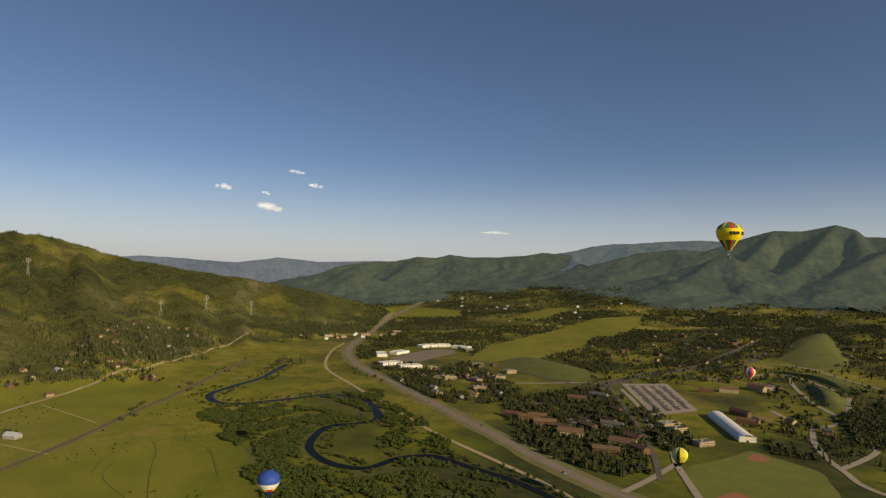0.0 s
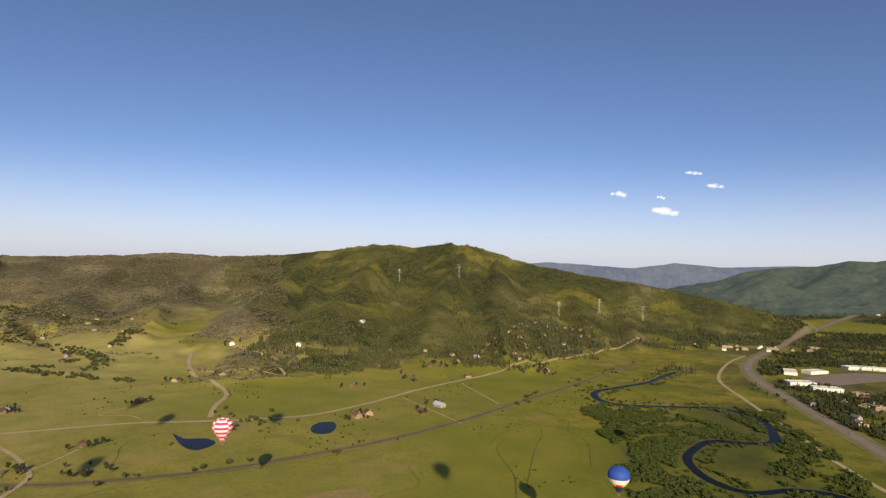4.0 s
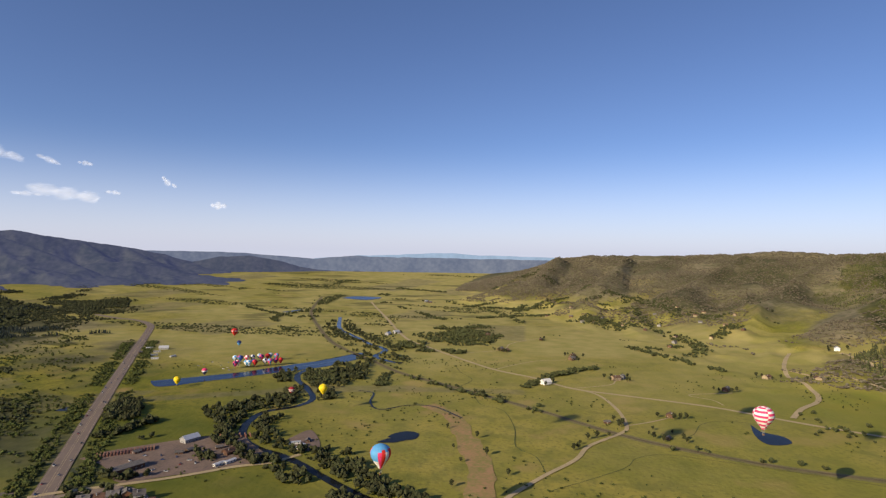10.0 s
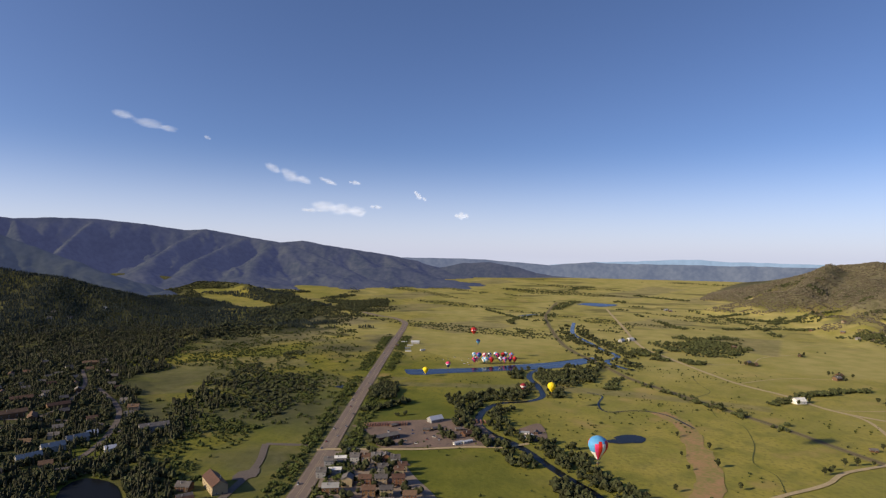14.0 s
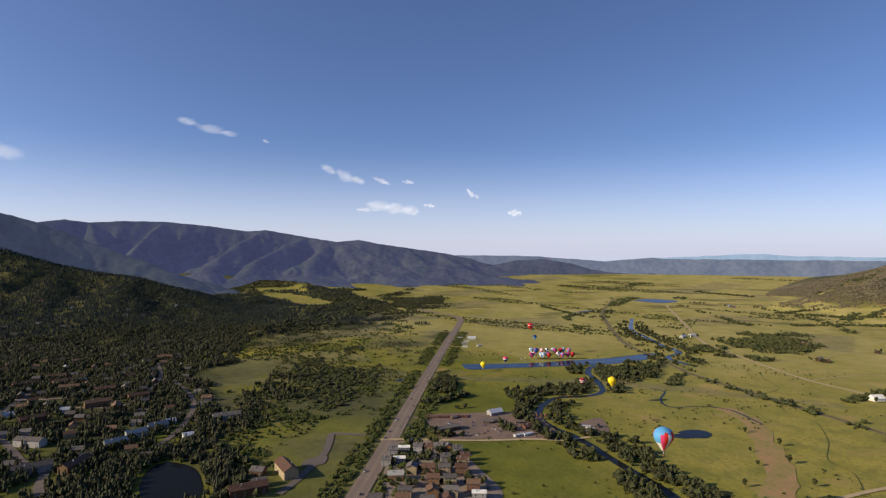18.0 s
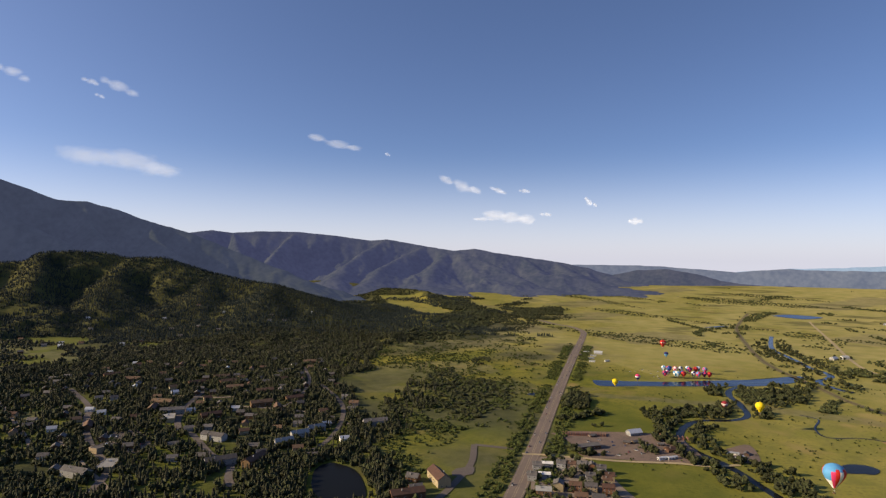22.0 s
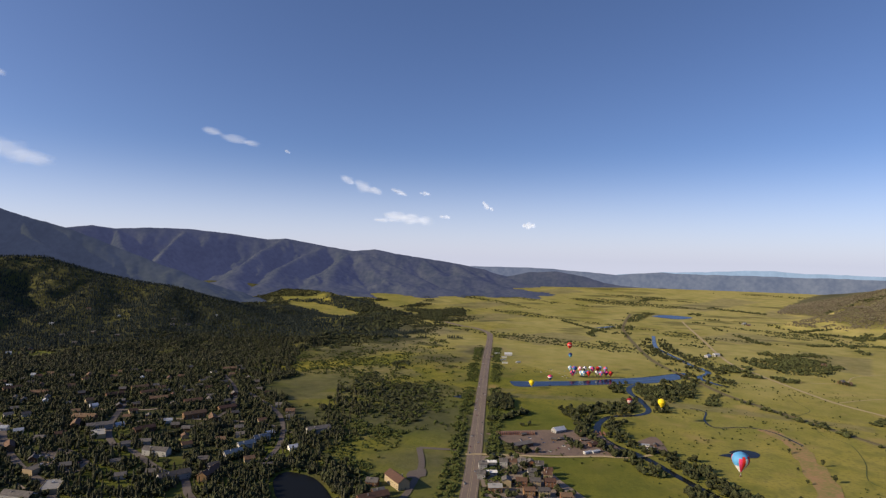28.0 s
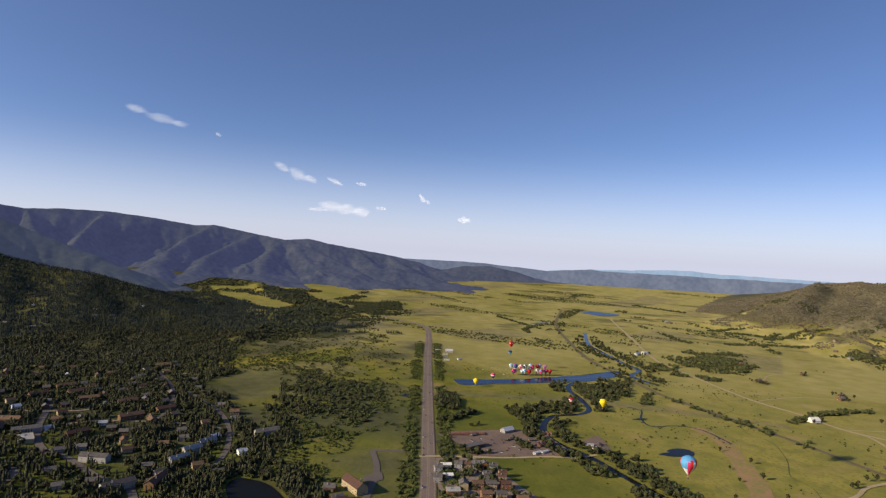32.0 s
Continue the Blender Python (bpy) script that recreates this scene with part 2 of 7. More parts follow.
STEEL = material("galvanised_steel", (0.45, 0.46, 0.47), 0.5, 0.6)
WICKER = material("wicker", (0.22, 0.13, 0.06), 0.85, second=(0.15, 0.08, 0.04), scale=3.0, fine=12)
LUMBER = material("stacked_timber", (0.25, 0.12, 0.08), 0.85, second=(0.17, 0.085, 0.06), scale=0.6, fine=4.0, per_object=0.2)

# ---------------------------------------------------------------- lie of the land
# Polar plan round CENTRE: azimuth in degrees to the left of +y, distance in metres.
CENTRE = (150.0, 35.0)


def fbm2(x, y, octaves=4, seed=0):
    """Smooth value noise of two coordinates, about -1 to 1."""
    x, y = np.asarray(x, float), np.asarray(y, float)
    total, gain = np.zeros(np.broadcast(x, y).shape), 0.5
    for o in range(octaves):
        k = 2.03 ** o
        px, py = x * k + 17.3 * o + seed * 5.1, y * k - 9.7 * o + seed * 3.7
        ix, iy = np.floor(px), np.floor(py)
        fx, fy = px - ix, py - iy
        fx, fy = fx * fx * (3 - 2 * fx), fy * fy * (3 - 2 * fy)

        def h(a, b):
            v = np.sin(a * 127.1 + b * 311.7 + seed * 74.7 + o * 19.19) * 43758.5453
            return 2 * (v - np.floor(v)) - 1

        total += gain * ((h(ix, iy) * (1 - fx) + h(ix + 1, iy) * fx) * (1 - fy) + (h(ix, iy + 1) * (1 - fx) + h(ix + 1, iy + 1) * fx) * fy)
        gain *= 0.5
    return total


# Each range of hills: azimuths, elevation of its crest in degrees, distance of its foot and of its crest, roughness.
HILLS = {
    "west": ((8, 14.7, 18.8, 21.3, 26.5, 31.2, 34.2, 36.3, 38.7, 41.2, 44, 46, 48.8, 53, 58, 63, 66, 72, 78.5, 81.3, 82.9, 85.9, 88.4, 94),
             (-4.4, -2.72, -2.0, -1.53, -0.81, 0.0, 0.92, 1.61, 1.87, 1.44, 1.52, 1.56, 1.07, 0.5, 0.1, 0.35, 0.05, -0.2, -0.3, -0.7, -1.35, -2.1, -2.6, -4.2),
             (2500, 2300, 2100, 1950, 1750, 1560, 1460, 1420, 1400, 1380, 1380, 1380, 1380, 1380, 1420, 1500, 1560, 1800, 2100, 2350, 2600, 2950, 3250, 3700),
             (3000, 2950, 2900, 2900, 2900, 2950, 3000, 3000, 3000, 3100, 3150, 3150, 3200, 3400, 3500, 3600, 3700, 3800, 3850, 3900, 3950, 4000, 4050, 4300), 0.5),
}


def plain(r, az=90.0):
    """The floor of the valley, which rises slowly far off, and more towards the northern mountains."""
    u = np.clip((np.asarray(r, float) - 2300) / 2400.0, 0, 1)
    v = np.clip((np.asarray(r, float) - 1800) / 2100.0, 0, 1.3) ** 1.3
    return 108 * u * u * (1.5 - 0.5 * u) + 150 * v * np.clip((10 - np.asarray(az, float)) / 24, 0, 1)


# Crests of the other ranges: azimuth, height and distance of points along each ridge and along the spurs that run down from it.
RIDGES = {
    "south": (
        ((155.5, 421, 4600), (153.6, 443, 4600), (151.7, 470, 4600), (149.8, 451, 4580), (147.9, 465, 4560), (144.3, 467, 4540), (140.6, 443, 4520), (137.4, 406, 4500), (135.8, 418, 4480), (132.0, 367, 4420), (128.7, 327, 4320), (126.0, 250, 4200), (123.6, 173, 4080), (121.2, 95, 3950)),
        ((135.8, 418, 4480), (138.0, 322, 4300), (139.6, 235, 4120), (141.0, 142, 3900)),
        ((132.0, 367, 4420), (134.2, 298, 4250), (136.4, 212, 4080), (137.8, 115, 3880)),
        ((129.8, 340, 4360), (131.2, 234, 4160), (132.1, 109, 3900)),
        ((144.3, 467, 4540), (145.9, 341, 4330), (146.9, 243, 4150)),
        ((149.8, 451, 4580), (149.4, 321, 4350), (148.4, 236, 4150)),
    ),
    "south_behind": (
        ((130.9, 327, 4680), (127.3, 359, 4680), (125.4, 327, 4670), (122.7, 296, 4660), (119.5, 261, 4650), (116.9, 218, 4640), (115.1, 176, 4620), (113.8, 115, 4560)),
        ((122.7, 296, 4660), (121.1, 197, 4500), (120.1, 110, 4350)),
        ((119.5, 261, 4650), (117.9, 178, 4480), (116.9, 104, 4350)),
    ),
    "south_hump": (
        ((124.1, 118, 4080), (122.2, 158, 4080), (119.0, 178, 4080), (116.4, 138, 4060), (114.1, 96, 4020)),
    ),
    "mountain": (
        ((178.9, 900, 4150), (174.0, 841, 4150), (170.3, 777, 4150), (167.6, 704, 4120), (165.4, 649, 4100), (163.5, 594, 4080), (161.6, 593, 4060), (159.3, 550, 4020), (156.9, 485, 3980), (154.7, 442, 3940), (153.3, 411, 3900), (150.9, 342, 3840), (148.5, 274, 3760), (146.0, 206, 3660), (143.7, 142, 3540)),
        ((172.6, 612, 3900), (169.7, 579, 3850), (167.7, 510, 3780), (165.5, 430, 3700), (163.6, 360, 3620), (161.7, 291, 3520)),
        ((161.6, 593, 4060), (161.2, 439, 3880), (160.0, 310, 3650), (157.9, 264, 3540), (154.8, 225, 3480), (151.0, 175, 3420)),
        ((156.9, 485, 3980), (156.1, 362, 3780), (154.3, 264, 3600)),
    ),
    "spur": (
        ((180.0, 340, 3350), (175.6, 301, 3350), (171.8, 273, 3330), (167.8, 233, 3300), (165.6, 243, 3280), (164.5, 284, 3260), (162.2, 289, 3240), (160.1, 282, 3220), (158.5, 260, 3180), (155.8, 263, 3140), (154.2, 230, 3080), (151.7, 188, 3000), (148.8, 157, 2900), (146.3, 141, 2800), (143.2, 99, 2650), (140.1, 54, 2480), (135.9, 2, 2260), (132.0, -26, 2150)),
        ((164.5, 284, 3260), (165.0, 206, 3050), (165.8, 133, 2850)),
        ((158.5, 260, 3180), (159.6, 178, 2980), (160.3, 115, 2800)),
        ((151.7, 188, 3000), (152.7, 128, 2820), (153.7, 80, 2640)),
        ((146.3, 141, 2800), (147.9, 90, 2560), (149.0, 54, 2400)),
    ),
    "knolls": (
        ((136.6, 62, 3700), (136.0, 86, 3650), (133.9, 84, 3600), (131.9, 76, 3500), (129.9, 38, 3250)),
        ((142.9, 122, 3960), (142.3, 123, 3950), (139.4, 113, 3900), (136.4, 84, 3850)),
    ),
    "peak": (
        ((-18.5, 321, 4250), (-21.3, 410, 4300), (-23.6, 481, 4320), (-25.4, 529, 4350), (-27.1, 566, 4350), (-29.2, 561, 4350), (-30.2, 575, 4350), (-31.6, 602, 4350), (-32.8, 570, 4320), (-33.5, 523, 4300), (-35.0, 516, 4300), (-39.4, 576, 4300), (-45.2, 592, 4300)),
        ((-27.1, 566, 4350), (-26.0, 439, 4150), (-24.4, 327, 3950), (-23.4, 257, 3800)),
        ((-31.6, 602, 4350), (-30.3, 467, 4120), (-29.0, 359, 3920), (-27.7, 281, 3780)),
        ((-39.4, 576, 4300), (-35.9, 470, 4050), (-33.3, 352, 3800), (-31.3, 272, 3650)),
        ((-32.8, 570, 4320), (-33.4, 424, 4100), (-32.6, 338, 3920)),
    ),
    "front_ridge": (
        ((-15.3, 216, 3850), (-18.2, 268, 3820), (-20.6, 319, 3800), (-22.2, 365, 3780), (-23.6, 373, 3780), (-25.6, 319, 3760), (-27.7, 265, 3700)),
        ((-22.2, 365, 3780), (-20.5, 268, 3600), (-19.0, 219, 3480)),
    ),
    "north_far": (
        ((-6.9, 384, 4700), (-9.5, 410, 4700), (-12.1, 463, 4700), (-15.7, 489, 4700), (-18.6, 509, 4700), (-21.5, 519, 4700), (-23.8, 508, 4700), (-28.5, 502, 4700)),
    ),
    "north_mid": (
        ((-5.6, 180, 4150), (-8.3, 224, 4200), (-10.9, 292, 4260), (-13.0, 336, 4300), (-15.0, 380, 4330), (-17.0, 415, 4350), (-19.4, 437, 4350), (-22.3, 425, 4350)),
        ((-15.0, 380, 4330), (-13.4, 281, 4120), (-12.3, 206, 3900)),
    ),
    "north": (
        ((15.7, 136, 4450), (14.2, 198, 4500), (12.1, 260, 4550), (9.9, 295, 4600), (6.7, 310, 4600), (4.6, 350, 4600), (2.9, 344, 4600), (1.5, 374, 4600), (-0.3, 356, 4600), (-3.0, 361, 4600), (-5.7, 379, 4600), (-7.3, 404, 4600), (-9.5, 394, 4600)),
        ((4.6, 350, 4600), (6.0, 256, 4350), (7.5, 188, 4150)),
        ((1.5, 374, 4600), (0.6, 267, 4380), (-0.7, 201, 4200)),
        ((-5.7, 379, 4600), (-5.1, 278, 4400), (-4.0, 196, 4200)),
        ((9.9, 295, 4600), (11.1, 234, 4420), (12.2, 185, 4300)),
    ),
    "north_low": (
        ((15.5, 122, 3950), (13.1, 158, 3950), (10.8, 212, 3950), (9.2, 189, 3930), (7.1, 153, 3900)),
    ),
    "west_spurs": (
        ((50.6, 282, 3150), (52.8, 224, 2850), (55.0, 164, 2550), (57.0, 107, 2250), (58.3, 73, 2000)),
        ((44.1, 340, 3080), (46.7, 243, 2750), (48.9, 155, 2400), (51.3, 94, 2050), (53.1, 48, 1800)),
        ((37.2, 366, 3000), (38.5, 260, 2700), (40.2, 157, 2300), (41.5, 87, 1950)),
        ((34.5, 292, 2850), (34.7, 213, 2550), (35.5, 136, 2200)),
        ((65.6, 264, 3500), (67.7, 192, 3200), (69.8, 131, 2900), (70.9, 94, 2650)),
        ((59.4, 251, 3400), (61.6, 180, 3050), (63.2, 114, 2700), (64.9, 70, 2450)),
        ((75.1, 249, 3600), (76.1, 175, 3250), (77.5, 118, 2950)),
        ((81.1, 239, 3700), (81.9, 174, 3400), (83.2, 121, 3150)),
    ),
}
REACH = {"west_spurs": 170, "south": 250, "south_behind": 170, "south_hump": 110, "mountain": 330, "spur": 260, "knolls": 80, "peak": 215, "front_ridge": 160, "north_far": 400, "north_mid": 300, "north": 280, "north_low": 200}


def ridge_field(x, y, which):
    """Height above the valley floor that a range gives each place, and how near that is to its crest (0 to 1)."""
    x, y = np.asarray(x, float), np.asarray(y, float)
    cut = {"mountain": 0.36, "south": 0.3}.get(which, 0.1)  # how steeply its foot meets the plain
    reach, best, near = REACH[which], np.zeros(np.broadcast(x, y).shape), np.zeros(np.broadcast(x, y).shape)
    every = [q for line in RIDGES[which] for q in line]
    ex, ey = [CENTRE[0] - math.sin(math.radians(a)) * r for a, _, r in every], [CENTRE[1] + math.cos(math.radians(a)) * r for a, _, r in every]
    wide = reach * 4.5
    close = (x > min(ex) - wide) & (x < max(ex) + wide) & (y > min(ey) - wide) & (y < max(ey) + wide)
    if not close.all():
        if close.any():
            best[close], near[close] = ridge_field(x[close], y[close], which)
        return best, near
    wild = 0.8 + 0.4 * fbm2(x / 210, y / 210, 4, 41) + 0.25 * fbm2(x / 70, y / 70, 3, 43) + 0.9 * np.abs(fbm2(x / 330, y / 330, 3, 45))
    for line in RIDGES[which]:
        p = [(CENTRE[0] - math.sin(math.radians(a)) * r, CENTRE[1] + math.cos(math.radians(a)) * r, z - float(plain(r, a))) for a, z, r in line]
        for (x0, y0, h0), (x1, y1, h1) in zip(p, p[1:]):
            ux, uy = x1 - x0, y1 - y0
            t = np.clip(((x - x0) * ux + (y - y0) * uy) / (ux * ux + uy * uy), 0, 1)
            d = np.hypot(x - x0 - t * ux, y - y0 - t * uy) * wild
            k = np.exp(-(np.sqrt(d * d + 900) - 30) / reach)
            k = np.clip((k - cut) / (1 - cut), 0, 1)
            h = (h0 + (h1 - h0) * t) * k
            near = np.where(h > best, k, near)
            best = np.maximum(best, h)
    return best, near



def land(x, y, ranges=("west",), ridges=("spur", "west_spurs", "knolls")):
    """Height of the ground, and how far up its hill each place is (0 on the plain, 1 on a crest)."""
    x, y = np.asarray(x, float), np.asarray(y, float)
    dx, dy = x - CENTRE[0], y - CENTRE[1]
    r, az = np.hypot(dx, dy), np.degrees(np.arctan2(-dx, dy))
    az = np.where(az < -110, az + 360, az)
    flat = plain(r, az)
    top, up = flat + 0.9 * fbm2(x / 90, y / 90, 3, 2) + 2.5 * fbm2(x / 420, y / 420, 2, 5) * np.clip((r - 500) / 600, 0, 1), np.zeros_like(r)
    rough = fbm2(x / 330, y / 330, 5, 1)
    spurs = 1 - np.abs(fbm2(az / 4.2 + 0.25 * rough, r / 1500, 3, 9)) * 2.2
    for name in ranges:
        azs, els, feet, crests, rag = HILLS[name]
        inside = (az > azs[0]) & (az < azs[-1])
        foot, crest = np.interp(az, azs, feet) + 130 * fbm2(x / 300, y / 300, 3, 12), np.interp(az, azs, crests)
        crest_z = 270 + crest * np.tan(np.radians(np.interp(az, azs, els))) + 7 * fbm2(az * 1.3, 0 * az, 3, 4)
        u = np.clip((r - foot) / (crest - foot), 0, 2)
        rise = np.where(u < 1, u ** 1.75 * (1 - 0.12 * np.sin(np.pi * np.minimum(u, 1))), 1 - 0.8 * (u - 1))
        bump = rag * np.clip(u, 0, 1) * np.clip(1 - u, 0, 1) * 1.7 * (0.6 * (spurs - 0.35) + 0.8 * rough)
        h = flat + (crest_z - flat) * (rise + bump)
        h = np.where(inside & (u > 0), h, -1e3)
        up = np.where(h > top, np.clip(u, 0, 1), up)
        top = np.maximum(top, h)
    for name in ridges:
        h, k = ridge_field(x, y, name)
        up = np.where(flat + h > top + 2, k, up)
        top = np.maximum(top, flat + h)
    return top, up

# ---------------------------------------------------------------- helpers for meshes
def mesh_of(name, verts, faces, mat, smooth=False):
    me = bpy.data.meshes.new(name)
    me.from_pydata([tuple(v) for v in verts], [], [tuple(f) for f in faces])
    if mat:
        me.materials.append(mat)
    if smooth:
        me.polygons.foreach_set("use_smooth", [True] * len(me.polygons))
    me.update()
    return me


def tri_mesh(name, verts, tris, mat, smooth=False):
    """A mesh from arrays of corners and triangles."""
    me = bpy.data.meshes.new(name)
    me.vertices.add(len(verts))
    me.vertices.foreach_set("co", np.asarray(verts, np.float32).ravel())
    me.loops.add(len(tris) * 3)
    me.loops.foreach_set("vertex_index", np.asarray(tris, np.int32).ravel())
    me.polygons.add(len(tris))
    me.polygons.foreach_set("loop_start", np.arange(0, len(tris) * 3, 3, dtype=np.int32))
    me.polygons.foreach_set("use_smooth", np.full(len(tris), smooth))
    me.materials.append(mat)
    me.update(calc_edges=True)
    return me


def part(name, data, material_, parent, label="", at=None):
    """Links a bmesh or a mesh as one mesh object under a thing."""
    if isinstance(data, bmesh.types.BMesh):
        me = bpy.data.meshes.new(name)
        data.to_mesh(me)
        data.free()
    else:
        me = data
    if material_ and not me.materials:
        me.materials.append(material_)
    ob = new(name, me)
    ob.parent = parent
    if at is not None:
        ob.matrix_basis = at
    if label:
        ob["label"] = label
    return ob


def inside(poly, x, y):
    """Which places lie in a plan polygon."""
    x, y = np.asarray(x, float), np.asarray(y, float)
    hit = np.zeros(x.shape, bool)
    for (x0, y0), (x1, y1) in zip(poly, poly[1:] + poly[:1]):
        cross = ((y0 > y) != (y1 > y)) & (x < (x1 - x0) * (y - y0) / ((y1 - y0) or 1e-9) + x0)
        hit ^= cross
    return hit


def height(x, y):
    return float(land(x, y)[0])


def smooth_line(points, step=12.0):
    """A rounded line through plan points, evenly stepped."""
    p = np.array(points, float)
    p = np.vstack([2 * p[0] - p[1], p, 2 * p[-1] - p[-2]])
    out = []
    for a, b, c, d in zip(p, p[1:], p[2:], p[3:]):
        k = max(2, int(np.linalg.norm(c - b) / step))
        for t in np.linspace(0, 1, k, endpoint=False):
            out.append(0.5 * (2 * b + (c - a) * t + (2 * a - 5 * b + 4 * c - d) * t * t + (3 * b - a - 3 * c + d) * t ** 3))
    out.append(p[-2])
    return np.array(out)


# ---------------------------------------------------------------- zones of the plan
TOWN = [(-428, -1700), (-861, -1790), (-1284, -1700), (-1280, -1300), (-1133, -1237), (-933, -1149), (-741, -1012), (-580, -843), (-491, -692), (-400, -590), (-330, -490), (-200, -420), (-60, -560), (100, -900), (150, -1500)]
WILLOWS = [(-450, 1119), (-334, 1154), (-147, 1040), (-212, 977), (-212, 855), (-141, 758), (-31, 826), (64, 730), (-68, 650), (-244, 675), (-290, 842), (-402, 983)]
WILLOWS_B = [(-261, 1230), (-167, 1302), (-32, 966), (104, 733), (54, 768), (-16, 840), (-91, 833), (-149, 1059)]
EASTWOOD = [(-716, 4073), (77, 4500), (1344, 4400), (1600, 3300), (2200, 2800), (1732, 2372), (1272, 2500), (887, 2500), (595, 2700), (39, 2500), (-315, 2389)]
EASTWOOD_B = [(427, 2178), (815, 2418), (1178, 2462), (1800, 2463), (1327, 1824), (984, 1880), (655, 1721), (383, 1599), (255, 1724)]
BRUSH = [(-1070, -1318), (-1170, -1099), (-967, -777), (-889, -599), (-611, -472), (-530, -546), (-570, -645), (-604, -777), (-735, -845), (-827, -1045)]
BRUSH_B = [(-559, -698), (-530, -546), (-328, -460), (-297, -507)]
CREEK = [(-2411, -2193), (-2637, -2163), (-2126, -1623), (-1562, -1319), (-1355, -1336), (-1330, -1414), (-1884, -1641)]
TAN = [(-1900, -941), (-2031, -729), (-2296, -547), (-1969, -474), (-1689, -603), (-1760, -767)]
HAY = [(-1995, -1857), (-1867, -1377), (-1400, -1000), (-1845, -1029), (-1074, -675), (-1227, -880)]
FOOT_FIELDS = ([(-2286, -2535), (-2422, -2312), (-2162, -1799), (-1981, -1800), (-1959, -2064)], [(-1709, -1869), (-1821, -1675), (-1676, -1446), (-1395, -1367), (-1494, -1584)],
               [(-2500, -2450), (-2700, -2560), (-3100, -2350), (-2900, -1900), (-2560, -1800), (-2330, -1900)])
NORTH_FIELDS = ([(43, 1720), (148, 2089), (299, 2245), (486, 2393), (557, 2268), (446, 2029), (235, 1774)], [(275, 2792), (524, 3099), (651, 3065), (443, 2770)], [(-450, 3200), (-250, 2941), (77, 2905), (83, 3142), (-289, 3413)],
                [(279, 2243), (674, 2739), (919, 2783), (729, 2393), (446, 2200)], [(310, 4298), (445, 4422), (560, 3989), (509, 3793), (352, 3917)], [(-283, 4305), (-129, 4543), (-62, 4274), (-194, 4134)])
HAY_B = [(-2917, -1597), (-3345, -1082), (-2905, -994), (-2576, -1343)]
HAY_C = [(-2137, -2276), (-2164, -1922), (-1788, -1689), (-1913, -2140)]
FIELD_T = [(-640, -900), (-741, -985), (-830, -985), (-870, -940), (-683, -796), (-598, -787), (-571, -818)]
FIELD_E = [(-547, -534), (-591, -484), (-499, -423), (-403, -415), (-369, -465), (-450, -497)]

# ---------------------------------------------------------------- the ground: one sheet out to the hills
azs = np.concatenate([np.arange(-48, 176, 0.35), np.arange(176, 312, 3.0)])
rings = np.concatenate([np.linspace(2, 250, 8), np.arange(262, 2500, 12.5), np.arange(2510, 4760, 20)])
A, R = np.meshgrid(np.radians(azs), rings)
GX, GY = CENTRE[0] - np.sin(A) * R, CENTRE[1] + np.cos(A) * R
GZ, UP = land(GX, GY)
na, nr = len(azs), len(rings)
idx = np.arange(na * nr).reshape(nr, na)
a0, a1 = idx[:-1], np.roll(idx, -1, axis=1)[:-1]
b0, b1 = idx[1:], np.roll(idx, -1, axis=1)[1:]
tris = np.concatenate([np.stack([a0, b1, b0], -1).reshape(-1, 3), np.stack([a0, a1, b1], -1).reshape(-1, 3)])
cap = len(GX.ravel())
verts = np.concatenate([np.stack([GX.ravel(), GY.ravel(), GZ.ravel()], -1), [[CENTRE[0], CENTRE[1], GZ[0].mean()]]])
tris = np.concatenate([tris, np.stack([np.full(na, cap), np.roll(idx[0], -1), idx[0]], -1)])
ground_mesh = tri_mesh("ground", verts, tris, GROUND, True)
AZ = np.degrees(A)
patch = fbm2(GX / 160, GY / 160, 4, 3)
WX, WY = GX + 60 * fbm2(GX / 150, GY / 150, 4, 21), GY + 60 * fbm2(GX / 150, GY / 150, 4, 22)
broad = fbm2(GX / 600, GY / 600, 3, 6)
hill = np.clip(UP * 9, 0, 1)
west_bare = (AZ + 7 * broad > 57) & (AZ < 100)
south = AZ > 110
tail = np.clip((AZ - 76 + 8 * patch + 6 * broad) / 9, 0, 1) * (AZ < 100)
rise_at = np.where(south, np.clip(UP * 9, 0, 1), np.clip((UP - 0.11 - 0.10 * patch - 0.06 * broad) * 14, 0, 1))
wood = rise_at * np.clip(0.85 + 0.9 * patch, 0, 1)
wood = np.where(west_bare, np.clip((UP - 0.30 + 0.22 * patch) * 3, 0, 1) * np.clip(0.3 + 1.3 * patch, 0, 0.8), wood)
scrub = np.where(west_bare, np.clip((UP - 0.27 + 0.25 * patch + 0.15 * broad) * 3.0, 0, 1) * 0.85, rise_at * np.clip(0.1 - 1.2 * patch, 0, 0.6))
scrub = scrub * (AZ < 120)
wood = np.where((AZ > 112) & (UP > 0.03), 0.85 + 0.15 * patch, wood)
wood = np.where((AZ < 14) & (UP > 0.03), 0.75 + 0.3 * patch, wood)
for zone in (WILLOWS, WILLOWS_B, BRUSH, BRUSH_B):
    scrub = np.maximum(scrub, inside(zone, WX, WY) * np.clip(0.1 + 0.8 * patch, 0, 0.5))
    wood = np.maximum(wood, inside(zone, WX, WY) * np.clip(0.12 + 0.9 * patch, 0, 0.6))
wood = np.maximum(wood, tail * np.clip((UP - 0.2 + 0.2 * patch) * 5, 0, 0.6))
for zone in (TOWN, EASTWOOD, EASTWOOD_B, CREEK):
    wood = np.maximum(wood, inside(zone, WX, WY) * np.clip(0.6 + 1.2 * patch, 0, 1.0))
